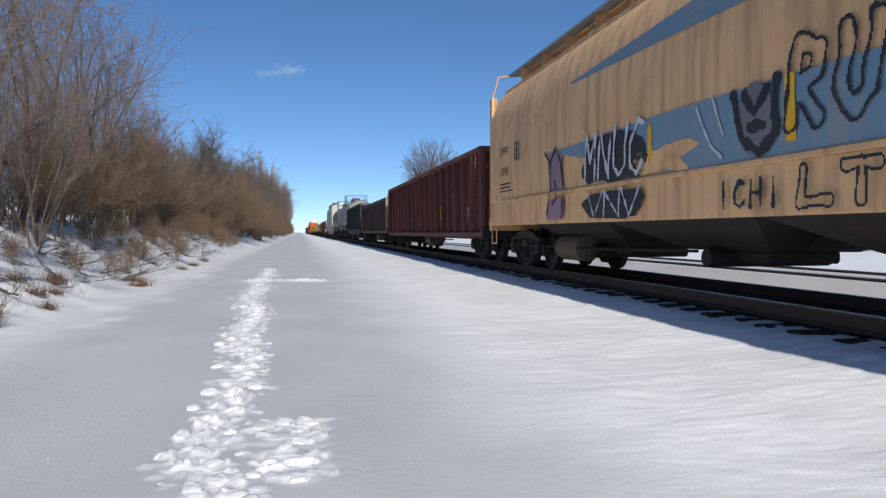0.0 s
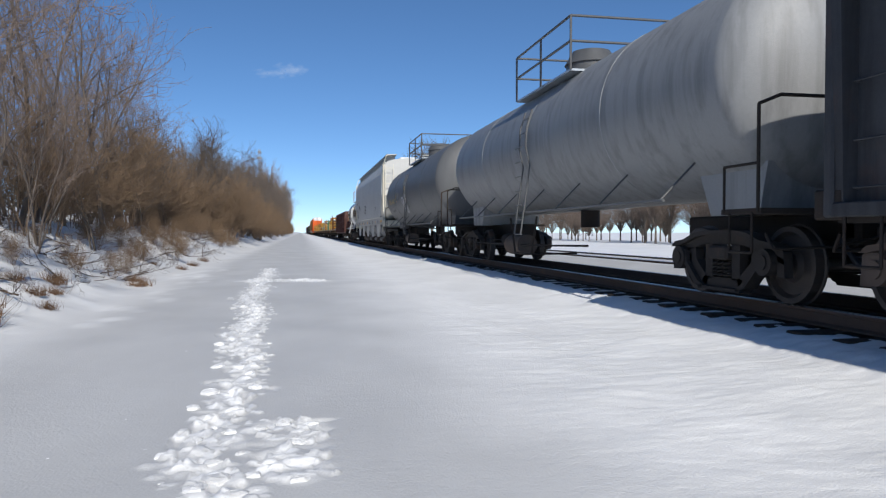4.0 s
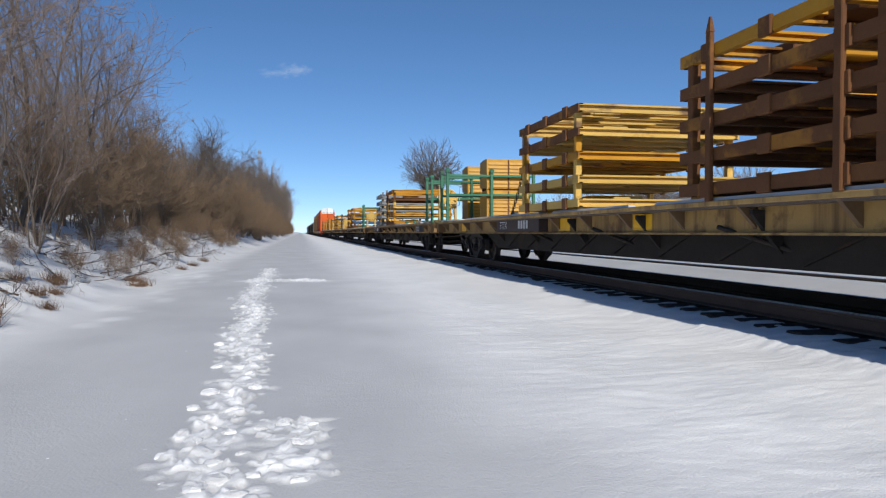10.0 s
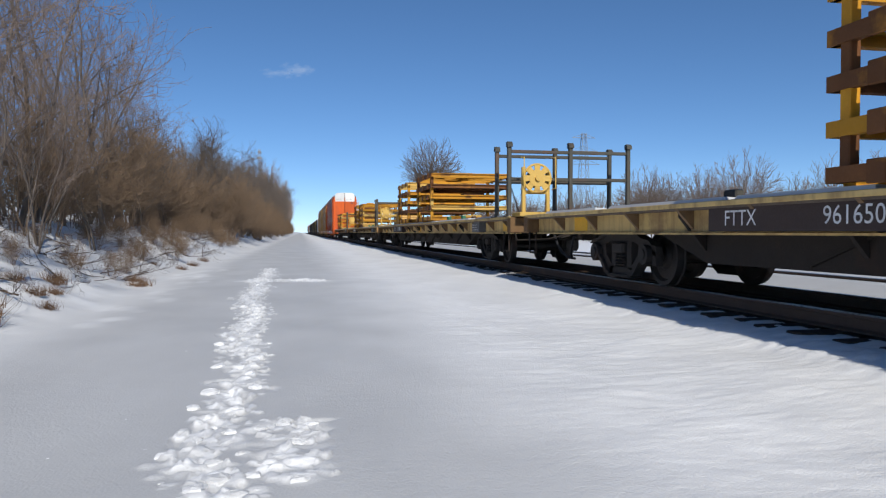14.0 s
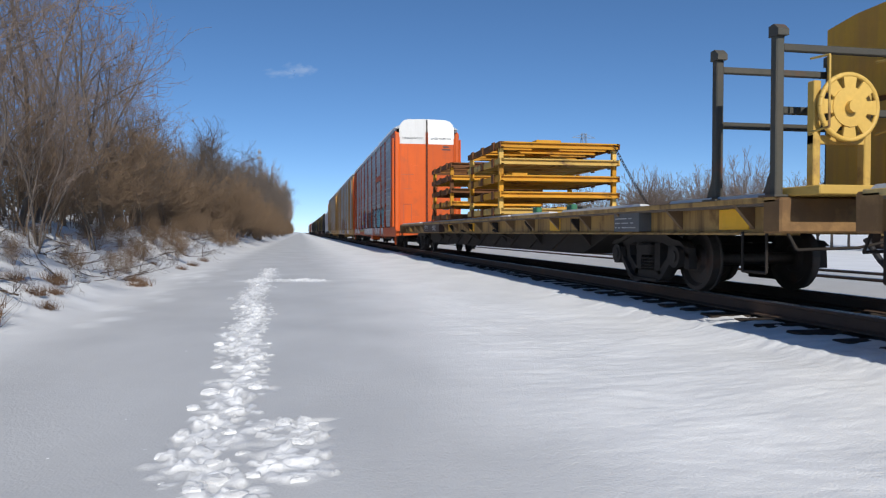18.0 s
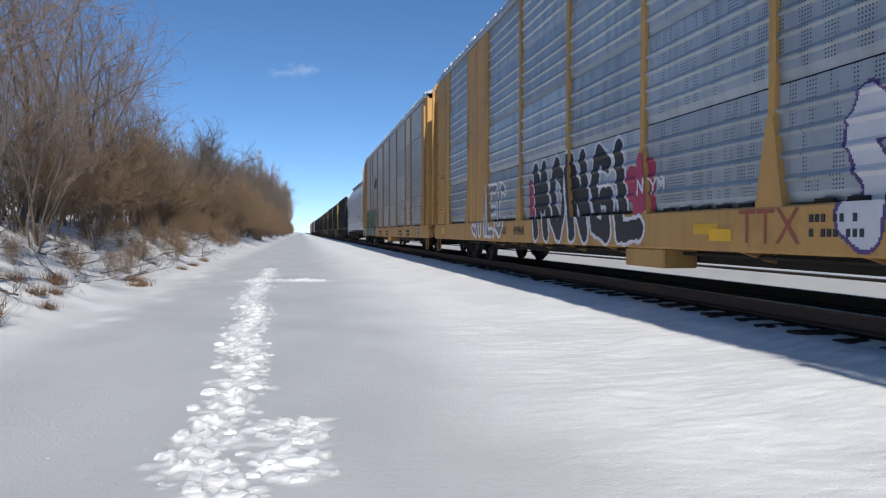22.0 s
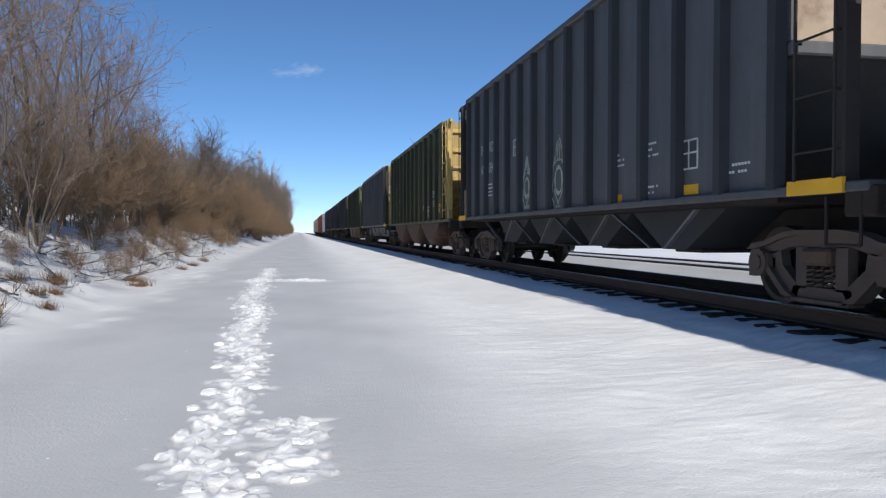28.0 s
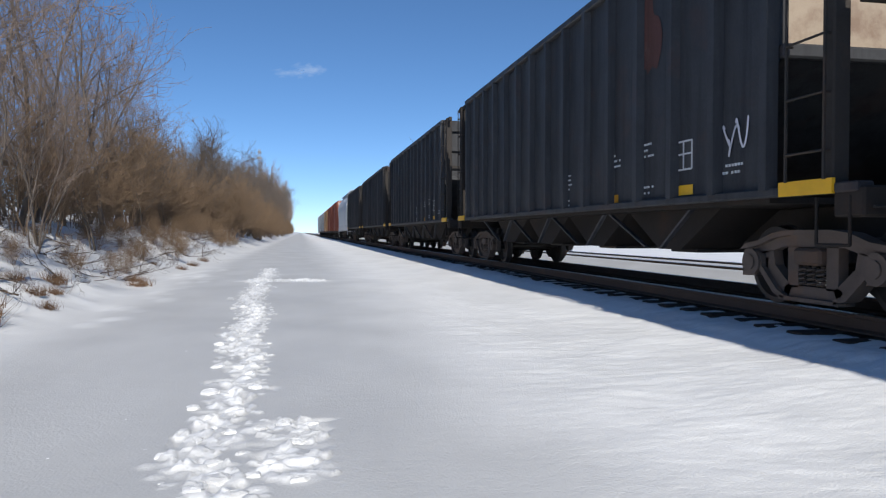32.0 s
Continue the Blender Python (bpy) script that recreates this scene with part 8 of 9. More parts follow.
# pale covered hopper
ws = side_of(hull_white, 0.014)
plate(wh, ws, 4.25, 2.02, 0.42, 0.4, "letter")
plate(wh, lambda z: ws(z) - 0.004, 4.25, 2.02, 0.36, 0.34, "letter_dark")
frame_mark(wh, lambda z: ws(z) - 0.008, 4.25, 2.02, 0.3, 0.3)
bars(wh, ws, 3.4, 2.1, 0.55, 3, "letter_dark", 0.03, 0.05, seed=75)
bars(wh, ws, 5.0, 2.0, 0.5, 3, "letter_dark", 0.03, 0.05, seed=76)
plate(wh, ws, 2.85, 2.4, 0.1, 1.1, "marking", label="yellow reflective strip")
plate(wh, ws, 5.5, 2.0, 0.08, 0.4, "marking")
bars(wh, ws, 9.0, 2.2, 0.16, 6, "letter_dark", 0.03, 0.06, seed=77)
bars(wh, -1.541, 2.9, 1.4, 0.6, 2, "letter_dark", 0.02, 0.04, seed=78)
bars(wh, ws, 15.6, 2.6, 0.9, 2, "letter_dark", 0.2, 0.2, seed=79)
# open hoppers
for k, c in enumerate(hoppers):
    x = -1.517
    if k in (1, 3, 5):
        num = {1: "391", 3: "461", 5: "266"}[k]
        for yy, top_, low_ in ((13.2, "FU", "922"), (12.12, "RX", num)):
            plate(c, x, yy, 2.9, 0.6, 0.5, "patch")
            plate(c, x, yy, 2.25, 0.62, 0.5, "patch")
            words(top_, 0.38, M["letter"], c, x - 0.005, yy, 2.76, squeeze=0.8)
            words(low_, 0.38, M["letter"], c, x - 0.005, yy, 2.1, squeeze=0.75)
        bars(c, x, 12.12, 1.75, 0.45, 3, "letter", seed=80 + k)
        plate(c, x, 11.05, 2.3, 0.55, 0.6, "patch")
        plate(c, x, 11.02, 1.65, 0.6, 0.6, "graf_lime" if k == 1 else "green")
        plate(c, x - 0.004, 10.95, 1.7, 0.1, 0.5, "marking")
        plate(c, x, 2.45, 1.6, 0.46, 0.27, "patch" if k == 5 else "marking", label="" if k == 5 else "square yellow placard")
        plate(c, x - 0.003, 5.62, 1.7, 0.42, 0.17, "marking")
        plate(c, x - 0.003, 9.5 if k != 5 else 6.3, 1.7 if k != 5 else 1.55, 0.28 if k != 5 else 0.09, 0.13 if k != 5 else 0.5, "marking")
        frame_mark(c, x, 4.6, 1.55, 0.36, 0.34)
        scribble(c, x, 3.55, 2.12, 0.55, 0.24, "graf_white", 81 + k, 4, 0.022)
        bars(c, x, 3.55, 1.85, 0.4, 3, "letter", seed=85 + k)
        blob(c, x, 9.5, 2.2, 0.5, 1.4, "bay_brown", 90 + k, "rust_patch", spiky=0.2)
        plate(c, x + 0.002, 4.55, 1.75, 0.62, 1.05, "patch", label="dark patch of repaint")
        rr = random.Random(500 + k)
        wear_f = plain_face(x, 0.002)
        spray(c, wear_f, 1.9, 14.7, 1.24, 2.5, [("bay_brown", lambda Y, Z: cloudy(Y, Z, 2.0 + k, 1.7) + 0.35 * cloudy(Y, Z, k, 9.0) > 0.25 + 0.85 * (Z - 1.24))], 0.03, "rust_patch")
        drips = []
        for _ in range(26):
            yq, zq, lq = rr.uniform(2.0, 14.5), rr.uniform(2.6, 4.2), rr.uniform(0.2, 0.9)
            drips.append([(yq, zq), (yq + rr.uniform(-0.02, 0.02), zq - lq)])
        strokes(c, wear_f, drips, 0.022, "patch", 0.01, float(k))
        if k == 5:
            scribble(c, x, 10.2, 1.7, 2.6, 0.8, "graf_white", 99, 5, 0.04)
    else:
        num = {2: "084", 4: "015"}.get(k)
        if num:
            for yy, top_, low_ in ((13.4, "IN", "60"), (12.56, "RD", num)):
                words(top_, 0.36, M["letter"], c, x, yy, 2.75, squeeze=0.8)
                words(low_, 0.36, M["letter"], c, x, yy, 2.25, squeeze=0.8)
            bars(c, x, 12.6, 1.95, 0.5, 4, "letter", 0.03, 0.06, seed=100 + k)
            frame_mark(c, x, 10.6, 2.62, 0.24, 0.34)
        if k == 2:
            # two hooded figures with oval faces
            for yc, z0, q, h in ((9.74, 1.24, 0.78, 1.12), (7.9, 1.14, 1.0, 1.4)):
                def at(u, v):
                    return (yc - u * 0.36 * q, z0 + v * h)
                face_ = [at(0.52 * math.cos(i * 0.524), 0.42 + 0.17 * math.sin(i * 0.524)) for i in range(13)]
                hood = [at(-0.95, 0.2), at(-0.8, 0.45), at(-0.78, 0.62), at(-0.35, 0.88), at(0.0, 1.0), at(0.35, 0.86), at(0.78, 0.62), at(0.86, 0.4), at(0.95, 0.2)]
                brim = [at(-0.85, 0.62), at(-0.3, 0.68), at(0.3, 0.68), at(0.85, 0.62)]
                folds = [[at(u, 0.68), at(u * 0.35, 0.95)] for u in (-0.5, -0.2, 0.15, 0.48)]
                chest = [[at(-0.6, 0.3), at(-0.05, 0.12), at(0.55, 0.3)], [at(-0.9, 0.2), at(-0.5, 0.08), at(0.5, 0.08), at(0.9, 0.2)]]
                strokes(c, plain_face(x, 0.004), [hood, brim] + folds + chest, 0.017, "graf_pale", 0.012)
                strokes(c, plain_face(x, 0.006), [face_], 0.026, "graf_pale", 0.016, 5.0)
                bars(c, x, yc, z0 + 0.03, 0.5 * q, 1, "graf_pale", 0.07, 0.05, seed=140)
        if k == 6:
            blob(c, x, 4.4, 3.4, 0.5, 1.1, "brown", 102, "rust_patch", spiky=0.2)
            scribble(c, x, 2.45, 1.8, 0.45, 0.35, "graf_white", 103, 3, 0.03)
        frame_mark(c, x, 3.5, 1.72, 0.38, 0.34, back="patch")
        plate(c, x, 3.5, 1.3, 0.44, 0.12, "marking")
        plate(c, x, 5.45, 1.28, 0.28, 0.12, "rack_yellow")
        for yy, zz, n_ in ((4.45, 1.95, 3), (5.45, 1.9, 3), (4.45, 1.38, 2), (2.5, 1.5, 2)) + (((7.4, 1.75, 4), (7.4, 1.32, 2)) if k != 2 else ()):
            bars(c, x, yy, zz, 0.45, n_, "letter", 0.028, 0.05, seed=int(yy * 10) + n_)
        if k == 0:
            scribble(c, x, 8.0, 1.9, 3.0, 1.2, "graf_white", 104, 6, 0.05)

# loads
Y, P, R, G = "rack_yellow", "rack_pale", "rack_rust_shade", "rack_grey"
LOADS = (
    # flat, first stack's colours, second stack's colours, container, frame colour
    (0, (R, R, R, R, Y), (P, P, Y, P, P), 2, "rack_green"),
    (1, (Y, Y, P, R, Y), (G, G, G, G, G), 2, "rack_green"),
    (2, (R, "rack_blue", Y, Y, Y), (R, Y, R, Y, Y), 0, "post_dark"),
    (3, (Y, P, Y, R, Y), (Y, R, Y, Y, P), 1, "post_dark"),
    (4, (P, Y, P, Y, Y), (Y, R, R, R, R), 2, "post_dark"),
    (5, (P, Y, Y, P, Y), (R, Y, R, Y, R), 0, None),
)
for k, c1, c2, cab, fcol in LOADS:
    y = J[9 + k]
    L = J[10 + k] - y
    one = "stack of yellow steel shipping frames chained to the deck"
    lab = {R: "stack of rusty brown steel shipping frames", G: "stack of grey steel shipping frames"}
    go = (-1.0, 0.7, 0.5, 0.0, 0.0, 0.0)[k]
    st, top = rack_stack(y + 10.5 + go, 3.3, 5, c1, lab.get(c1[0] if c1.count(c1[0]) > 2 else "", one), seed=k * 3 + 1, spikes=(0.6, 2.6) if k == 0 else ())
    rack_stack(y + {4: 14.3, 1: 16.6}.get(k, 16.1), {4: 5.1, 1: 2.9}.get(k, 3.3), 5, c2, lab.get(c2[1] if c2.count(c2[1]) > 2 else "", "stack of mixed yellow and rusty steel shipping frames"), seed=k * 3 + 2, spikes=(0.25, 1.4) if k == 4 else (), rise=0.39 if k == 1 else 0.40, inset=c2[0] == G, frame_h=0.19 if c2[0] == G else 0.14)
    chain_line(y + 10.5 + go, (1.35, 0.0, top - 0.05), (1.2, -2.3, 0.02))
    if k != 2:
        chain_line(y + 16.1, (-1.3, 3.3, top - 0.4), (-1.2, 4.9, 0.02))
    if fcol:
        words_ = "green steel goalpost frame on the flat car's end" if fcol == "rack_green" else "dark weathered goalpost frame on the flat car's end"
        nudge = -0.2 if k == 4 else 0.0
        if k == 0:
            for back in (1.92, 0.98):
                post_frame(y + L - back, words_, fcol)
        for ahead in (0.85, 1.88):
            post_frame(y + L + ahead + nudge, words_, fcol)
        cable_reel(y + L + 0.45 + nudge * 0.3, "pale yellow spoked reel on a stand at the deck's end")
        if k == 0:
            cabinet_stack(y + L - 1.8, "stack of yellow louvred steel containers", cab)
        if cab:
            cabinet_stack(y + L + 0.92 + nudge, "stack of yellow louvred steel containers", cab)
    # small gear left on the open deck
    for dy, dx, col in ((6.9, -1.1, "rack_green"), (7.6, -0.6, "post_dark"), (8.6, -1.2, "rack_green"), (21.6, -0.9, "post_dark")):
        hk = load_start("deck_hitch", "small green or dark steel hitch lying on the deck", "hitch", y + dy, "steel hitches on the flat cars")
        part("base", Shape().box(dx - 0.18, dx + 0.18, -0.14, 0.14, 0.0, 0.05, 0.01), M[col], hk)
        part("arm", Shape().box(dx - 0.06, dx + 0.06, -0.05, 0.22, 0.05, 0.17, 0.02), M[col], hk)


# ---- trees and brush ----
def tree_shapes(seed, height, spread, trunk_r, depth, limbs, stems=1, lean=0.1, bare=0.18, up=0.3, thin=0.004, jitter=0.26, reach=1.0):
    """Two shapes, trunk with limbs and the finer twigs, grown by forking."""
    r = random.Random(seed)
    wood, fine = Shape(), Shape()

    def tri(sh, a, b, ra, rb, n=3):
        d = (b - a)
        if d.length < 1e-4:
            return
        q = d.to_track_quat("Z", "Y").to_matrix()
        v = []
        for p, rr in ((a, ra), (b, rb)):
            for i in range(n):
                an = 2 * math.pi * i / n
                v.append(p + q @ Vector((math.cos(an) * rr, math.sin(an) * rr, 0)))
        sh.add(v, [(i, (i + 1) % n, n + (i + 1) % n, n + i) for i in range(n)], True)

    def grow(p, d, length, rad, level):
        segs = 6 if level == 0 else (4 if level == 1 else 3)
        pts = [p]
        dd = d.copy()
        for k in range(segs):
            jit = 0.09 if level == 0 else jitter
            dd = (dd + Vector((r.gauss(0, jit), r.gauss(0, jit), r.gauss(0, jit * 0.7) + (0.05 if level else 0)))).normalized()
            pts.append(pts[-1] + dd * (length / segs))
        for k in range(segs):
            ra, rb = rad * (1 - 0.8 * k / segs), rad * (1 - 0.8 * (k + 1) / segs)
            tri(wood if level < 2 else fine, pts[k], pts[k + 1], max(ra, thin), max(rb, thin * 0.8), 6 if level == 0 else (4 if level == 1 else 3))
        if level >= depth:
            return
        n = limbs[min(level, len(limbs) - 1)]
        for k in range(n):
            q = bare + (1 - bare) * (k + r.random()) / n if level == 0 else 0.12 + 0.88 * (k + r.random()) / n
            i = min(segs - 1, int(q * segs))
            base = pts[i].lerp(pts[i + 1], q * segs - i)
            ax = (pts[i + 1] - pts[i]).normalized()
            side = Matrix.Rotation(r.uniform(0, 2 * math.pi), 3, ax) @ ax.orthogonal().normalized()
            an = r.uniform(0.45, 1.05) * spread
            nd = (ax * math.cos(an) + side * math.sin(an) + Vector((0, 0, up * 0.5))).normalized()
            ln = length * reach * (r.uniform(0.28, 0.55) * (1.15 - 0.6 * q) if level == 0 else r.uniform(0.3, 0.65))
            grow(base, nd, max(0.22, ln), max(thin * 1.2, rad * (1 - 0.8 * q) * 0.5), level + 1)

    for k in range(stems):
        d = Vector((r.gauss(0, lean), r.gauss(0, lean), 1)).normalized()
        p = Vector((r.uniform(-0.3, 0.3), r.uniform(-0.3, 0.3), -0.15)) if stems > 1 else Vector((0, 0, -0.15))
        grow(p, d, height * (r.uniform(0.6, 1.05) if stems > 1 else 1), trunk_r * (r.uniform(0.6, 1) if stems > 1 else 1), 0)
    return wood, fine


def tree_proto(name, label, seed, bark, twig, category="tree", group="", **kw):
    t = thing(name, label, category, group)
    w, f = tree_shapes(seed, **kw)
    part("trunk", w, M[bark], t)
    part("crown", f, M[twig], t)
    return t


def vase_shapes(seed, height, width, stems, trunk, thin, low=0.25, fine=4):
    """A tree whose many limbs fan out from a short trunk to a rounded crown."""
    r = random.Random(seed)
    wood, twigs = Shape(), Shape()
    fork = Vector((0, 0, height * low))
    wood.rod((0, 0, -0.2), fork, trunk, 7, trunk * 0.8)
    cz = height * (low + (1 - low) * 0.42)
    for k in range(stems):
        an = 6.283 * (k * 0.618 + r.uniform(-0.05, 0.05))
        el = math.asin(min(1.0, max(-0.25, -0.2 + 1.2 * ((k + 0.5) / stems) + r.uniform(-0.08, 0.08))))
        q = r.uniform(0.86, 1.05)
        tip = Vector((math.cos(an) * math.cos(el) * width / 2 * q, math.sin(an) * math.cos(el) * width / 2 * q, cz + math.sin(el) * (height - cz) * q))
        pts = []
        for i in range(6):
            f = i / 5
            b = fork.lerp(tip, f) + Vector((0, 0, height * 0.10 * math.sin(math.pi * f) * (1 - math.sin(el)) - 0.02 * height * f * (1 - f)))
            pts.append(b + Vector((r.gauss(0, 0.012), r.gauss(0, 0.012), r.gauss(0, 0.012))) * height * (f > 0))
        for i in range(5):
            wood.rod(pts[i], pts[i + 1], max(thin, trunk * 0.34 * (1 - 0.18 * i)), 4, max(thin, trunk * 0.34 * (0.82 - 0.18 * i)))
        for i in range(2, 6):
            d = (pts[i] - pts[i - 1]).normalized()
            for j in range(fine):
                base = pts[i - 1].lerp(pts[i], r.random())
                side = Vector((r.gauss(0, 1), r.gauss(0, 1), r.gauss(0, 0.7) + 0.3)).normalized()
                mid = base + (d + side * 0.7).normalized() * height * r.uniform(0.03, 0.07)
                end = mid + (d * 0.8 + side * 0.8 + Vector((0, 0, 0.4))).normalized() * height * r.uniform(0.03, 0.07)
                twigs.rod(base, mid, thin * 0.8, 3, thin * 0.7).rod(mid, end, thin * 0.7, 3, thin * 0.45)
                twigs.rod(mid, mid + (side + d).normalized() * height * r.uniform(0.02, 0.05), thin * 0.6, 3, thin * 0.4)
    return wood, twigs


def vase_proto(name, label, group, bark, twig, *shape):
    t = thing(name, label, "tree", group)
    w, f = vase_shapes(*shape)
    part("trunk", w, M[bark], t)
    part("crown", f, M[twig], t)
    return t


TREE_LABEL = "slender leafless tree with fine upward twigs on the snowy bank"
TREES_FAR = [tree_proto("bare_tree", TREE_LABEL, 141 + k, "bark", "bark", group="bare trees on the bank",
                        height=8.0, spread=0.8, trunk_r=0.085, depth=3, limbs=(13, 7, 4), bare=0.2, thin=0.009, up=0.3, stems=1 + k % 2, lean=0.14, jitter=0.22) for k in range(4)]
TREES = [tree_proto("bare_tree", TREE_LABEL, 11 + k, "bark", "twig_grey", group="bare trees on the bank",
                    height=8.0, spread=0.9, trunk_r=0.075 + 0.015 * (k % 2), depth=3, limbs=(12, 7, 4), bare=0.26, thin=0.0055, up=0.22, stems=1 + (k + 1) % 2, lean=0.13, jitter=0.24) for k in range(6)]
SHRUBS = [tree_proto("bare_shrub", "dense tan-brown leafless shrub on the snowy bank", 31 + k, "twig", "brush", "shrub", "bare shrubs along the bank",
                     height=3.0 + 0.4 * (k % 2), spread=1.05, trunk_r=0.02, depth=3, limbs=(7, 6, 3), stems=11, lean=0.28, bare=0.12, up=0.3, thin=0.0045, reach=1.1, jitter=0.2) for k in range(5)]
SHRUBS_FAR = [tree_proto("bare_shrub", "dense tan-brown leafless shrub on the snowy bank", 51 + k, "twig", "brush", "shrub", "bare shrubs along the bank",
                         height=3.2 + 0.4 * (k % 2), spread=0.95, trunk_r=0.026, depth=2, limbs=(10, 7), stems=12, lean=0.28, bare=0.12, up=0.32, thin=0.008, reach=1.1, jitter=0.2) for k in range(4)]
FIELD = [vase_proto("field_tree", "leafless tree in the far hedgerow across the snowy field", "hedgerow trees across the field", "bark", "twig_grey",
                    61 + k, 10.0, 6.0 + 0.8 * k, 46, 0.16, 0.02, 0.12 + 0.05 * k, 5) for k in range(4)]
TALL = {ob.name: max(v.co.z for c in ob.children for v in c.data.vertices) for ob in TREES + TREES_FAR + SHRUBS + SHRUBS_FAR + FIELD}
TUFTS = []
for k in range(3):
    _t = thing("grass_tuft", "tuft of dry brown grass poking through the snow", "grass", "dry grass tufts on the bank")
    _sh, _g = Shape(), random.Random(90 + k)
    for i in range(170):
        ax, ay = _g.gauss(0, 0.16), _g.gauss(0, 0.16)
        bx, by, hz = ax + _g.gauss(0, 0.13), ay + _g.gauss(0, 0.13), _g.uniform(0.12, 0.34)
        _sh.add([(ax - 0.006, ay, -0.03), (ax + 0.006, ay, -0.03), (bx, by, hz)], [(0, 1, 2)])
        _sh.add([(ax, ay - 0.006, -0.03), (ax, ay + 0.006, -0.03), (bx, by, hz)], [(0, 1, 2)])
    part("blade_clump", _sh, M["dry_grass"], _t)
    TUFTS.append(_t)
STICKS = []
for k in range(3):
    _t = thing("fallen_branch", "grey fallen branch lying on the snowy bank", "branch", "fallen branches on the bank")
    _w, _f = tree_shapes(120 + k, 2.6, 0.8, 0.028, 2, (7, 4), bare=0.2, thin=0.006)
    tagged(part("limb", _w, M["twig_dark"], _t), kind="stuff")
    tagged(part("side_twig", _f, M["twig_dark"], _t), kind="stuff")
    STICKS.append(_t)
rng = random.Random(21)


def plant(protos, used, x, y, scale, lying=False, tall=1.0, height=0.0):
    k = rng.randrange(len(protos))
    m = Matrix.Translation((x, y, base_height(x, y))) @ Matrix.Rotation(rng.uniform(0, 6.28), 4, "Z")
    if lying:
        m = Matrix.Translation((x, y, base_height(x, y) + 0.05)) @ Matrix.Rotation(rng.uniform(0, 6.28), 4, "Z") @ Matrix.Rotation(radians(rng.uniform(80, 96)), 4, "X")
    src = protos[k]
    if height:
        scale = height / TALL[src.name]
    ob = copy_thing(src, m) if (id(protos), k) in used else src
    used.add((id(protos), k))
    ob.matrix_basis = m @ Matrix.Diagonal((scale, scale, scale * tall * rng.uniform(0.92, 1.1), 1))
    return ob


used = set()
# saplings low on the bank, then the wood, then the brush in front of it
for x, y, h in ((-4.4, 10.9, 3.4), (-4.9, 11.9, 4.6), (-5.6, 13.0, 6.0), (-5.2, 15.5, 4.5), (-5.9, 18.0, 5.0), (-5.6, 21.0, 4.4), (-7.0, 12.8, 8.6), (-7.4, 14.4, 9.4), (-7.0, 16.4, 8.2), (-8.4, 17.0, 10.2)):
    plant(TREES, used, x, y, 1.0, height=h)


def wood_height(y):
    """The wood stands tall by the path's start, dips, and rises again farther on."""
    return 10.4 - 2.6 * smooth(29, 48, y) + 2.8 * smooth(62, 88, y) + 4.0 * smooth(150, 185, y)


y = 15.0
while y < 200:
    for row in range(2 if y < 34 else 3):
        x = -7.4 - row * 2.4 + rng.uniform(-0.9, 0.9) + 2.0 * smooth(140, 175, y)
        yy = y + rng.uniform(-1, 1)
        plant(TREES if y < 46 else TREES_FAR, used, x, yy, 1.0, height=wood_height(yy) * rng.uniform(0.78, 1.0))
    y += (2.5 if y < 34 else 1.9) + y * 0.022
# the wood's far end, too far off to tell its trees apart
_far = Shape()
_kinds = []
for k in range(4):
    _w, _f = tree_shapes(241 + k, 10.5, 0.6, 0.11, 2, (18, 9), bare=0.2, thin=0.02, up=0.5, jitter=0.15)
    _kinds.append((_w, _f))
_fw = Shape()
y = 190.0
while y < 520:
    for row in range(5):
        x_, sc_ = -8.5 - row * 2.8 + rng.uniform(-1.5, 1.5), rng.uniform(1.0, 1.3)
        z_, an_ = base_height(x_, y), rng.uniform(0, 6.28)
        ca_, sa_ = math.cos(an_) * sc_, math.sin(an_) * sc_
        for src, dst in zip(_kinds[rng.randrange(4)], (_fw, _far)):
            dst.add([(x_ + ca_ * vx - sa_ * vy, y + sa_ * vx + ca_ * vy, z_ + vz * sc_ * 1.1) for vx, vy, vz in src.v], src.f)
    y += 5.0
far_wood = thing("far_wood", "distant wood of leafless trees along the railway", "trees", kind="stuff")
part("trunks", _fw, M["bark"], far_wood)
part("twigs", _far, M["twig_grey"], far_wood)
y = 15.0
while y < 420:
    for row in range(1 if y < 22 else 2):
        x = -6.9 - row * 2.1 + rng.uniform(-0.5, 0.5) + 2.0 * smooth(26, 80, y)
        plant(SHRUBS if y < 30 else SHRUBS_FAR, used, x, y + rng.uniform(-0.6, 0.6), rng.uniform(0.5, 1.15) * (1 + 0.1 * smooth(25, 60, y)))
    y += 1.3 + y * 0.024
y = 30.0
while y < 190:
    plant(TREES_FAR, used, -5.9 - rng.uniform(0, 2.6) + 1.6 * smooth(26, 80, y), y, 1.0, height=rng.uniform(3.2, 5.6))
    y += 2.0 + y * 0.02
for k in range(8):
    plant(TUFTS, used, rng.uniform(-4.6, -3.4), rng.uniform(12.0, 34.0), rng.uniform(0.5, 0.8))
for x, y, sc in ((-3.75, 9.3, 1.0), (-4.05, 9.75, 0.9), (-3.9, 9.5, 0.9), (-3.5, 10.9, 0.5), (-4.4, 10.4, 0.9), (-3.9, 11.6, 0.6), (-4.3, 12.0, 0.6), (-4.2, 13.6, 0.5)):
    plant(TUFTS, used, x, y, sc)
for k in range(120):
    y = 11.0 + 32.0 * rng.random() ** 1.4
    plant(STICKS, used, rng.uniform(-6.4, -3.8), y, rng.uniform(0.25, 0.55), lying=True)
for k in range(60):
    y = 11.0 + 40.0 * rng.random() ** 1.2
    plant(SHRUBS, used, rng.uniform(-6.2, -4.2), y, rng.uniform(0.10, 0.22) + 0.15 * smooth(18, 30, y))

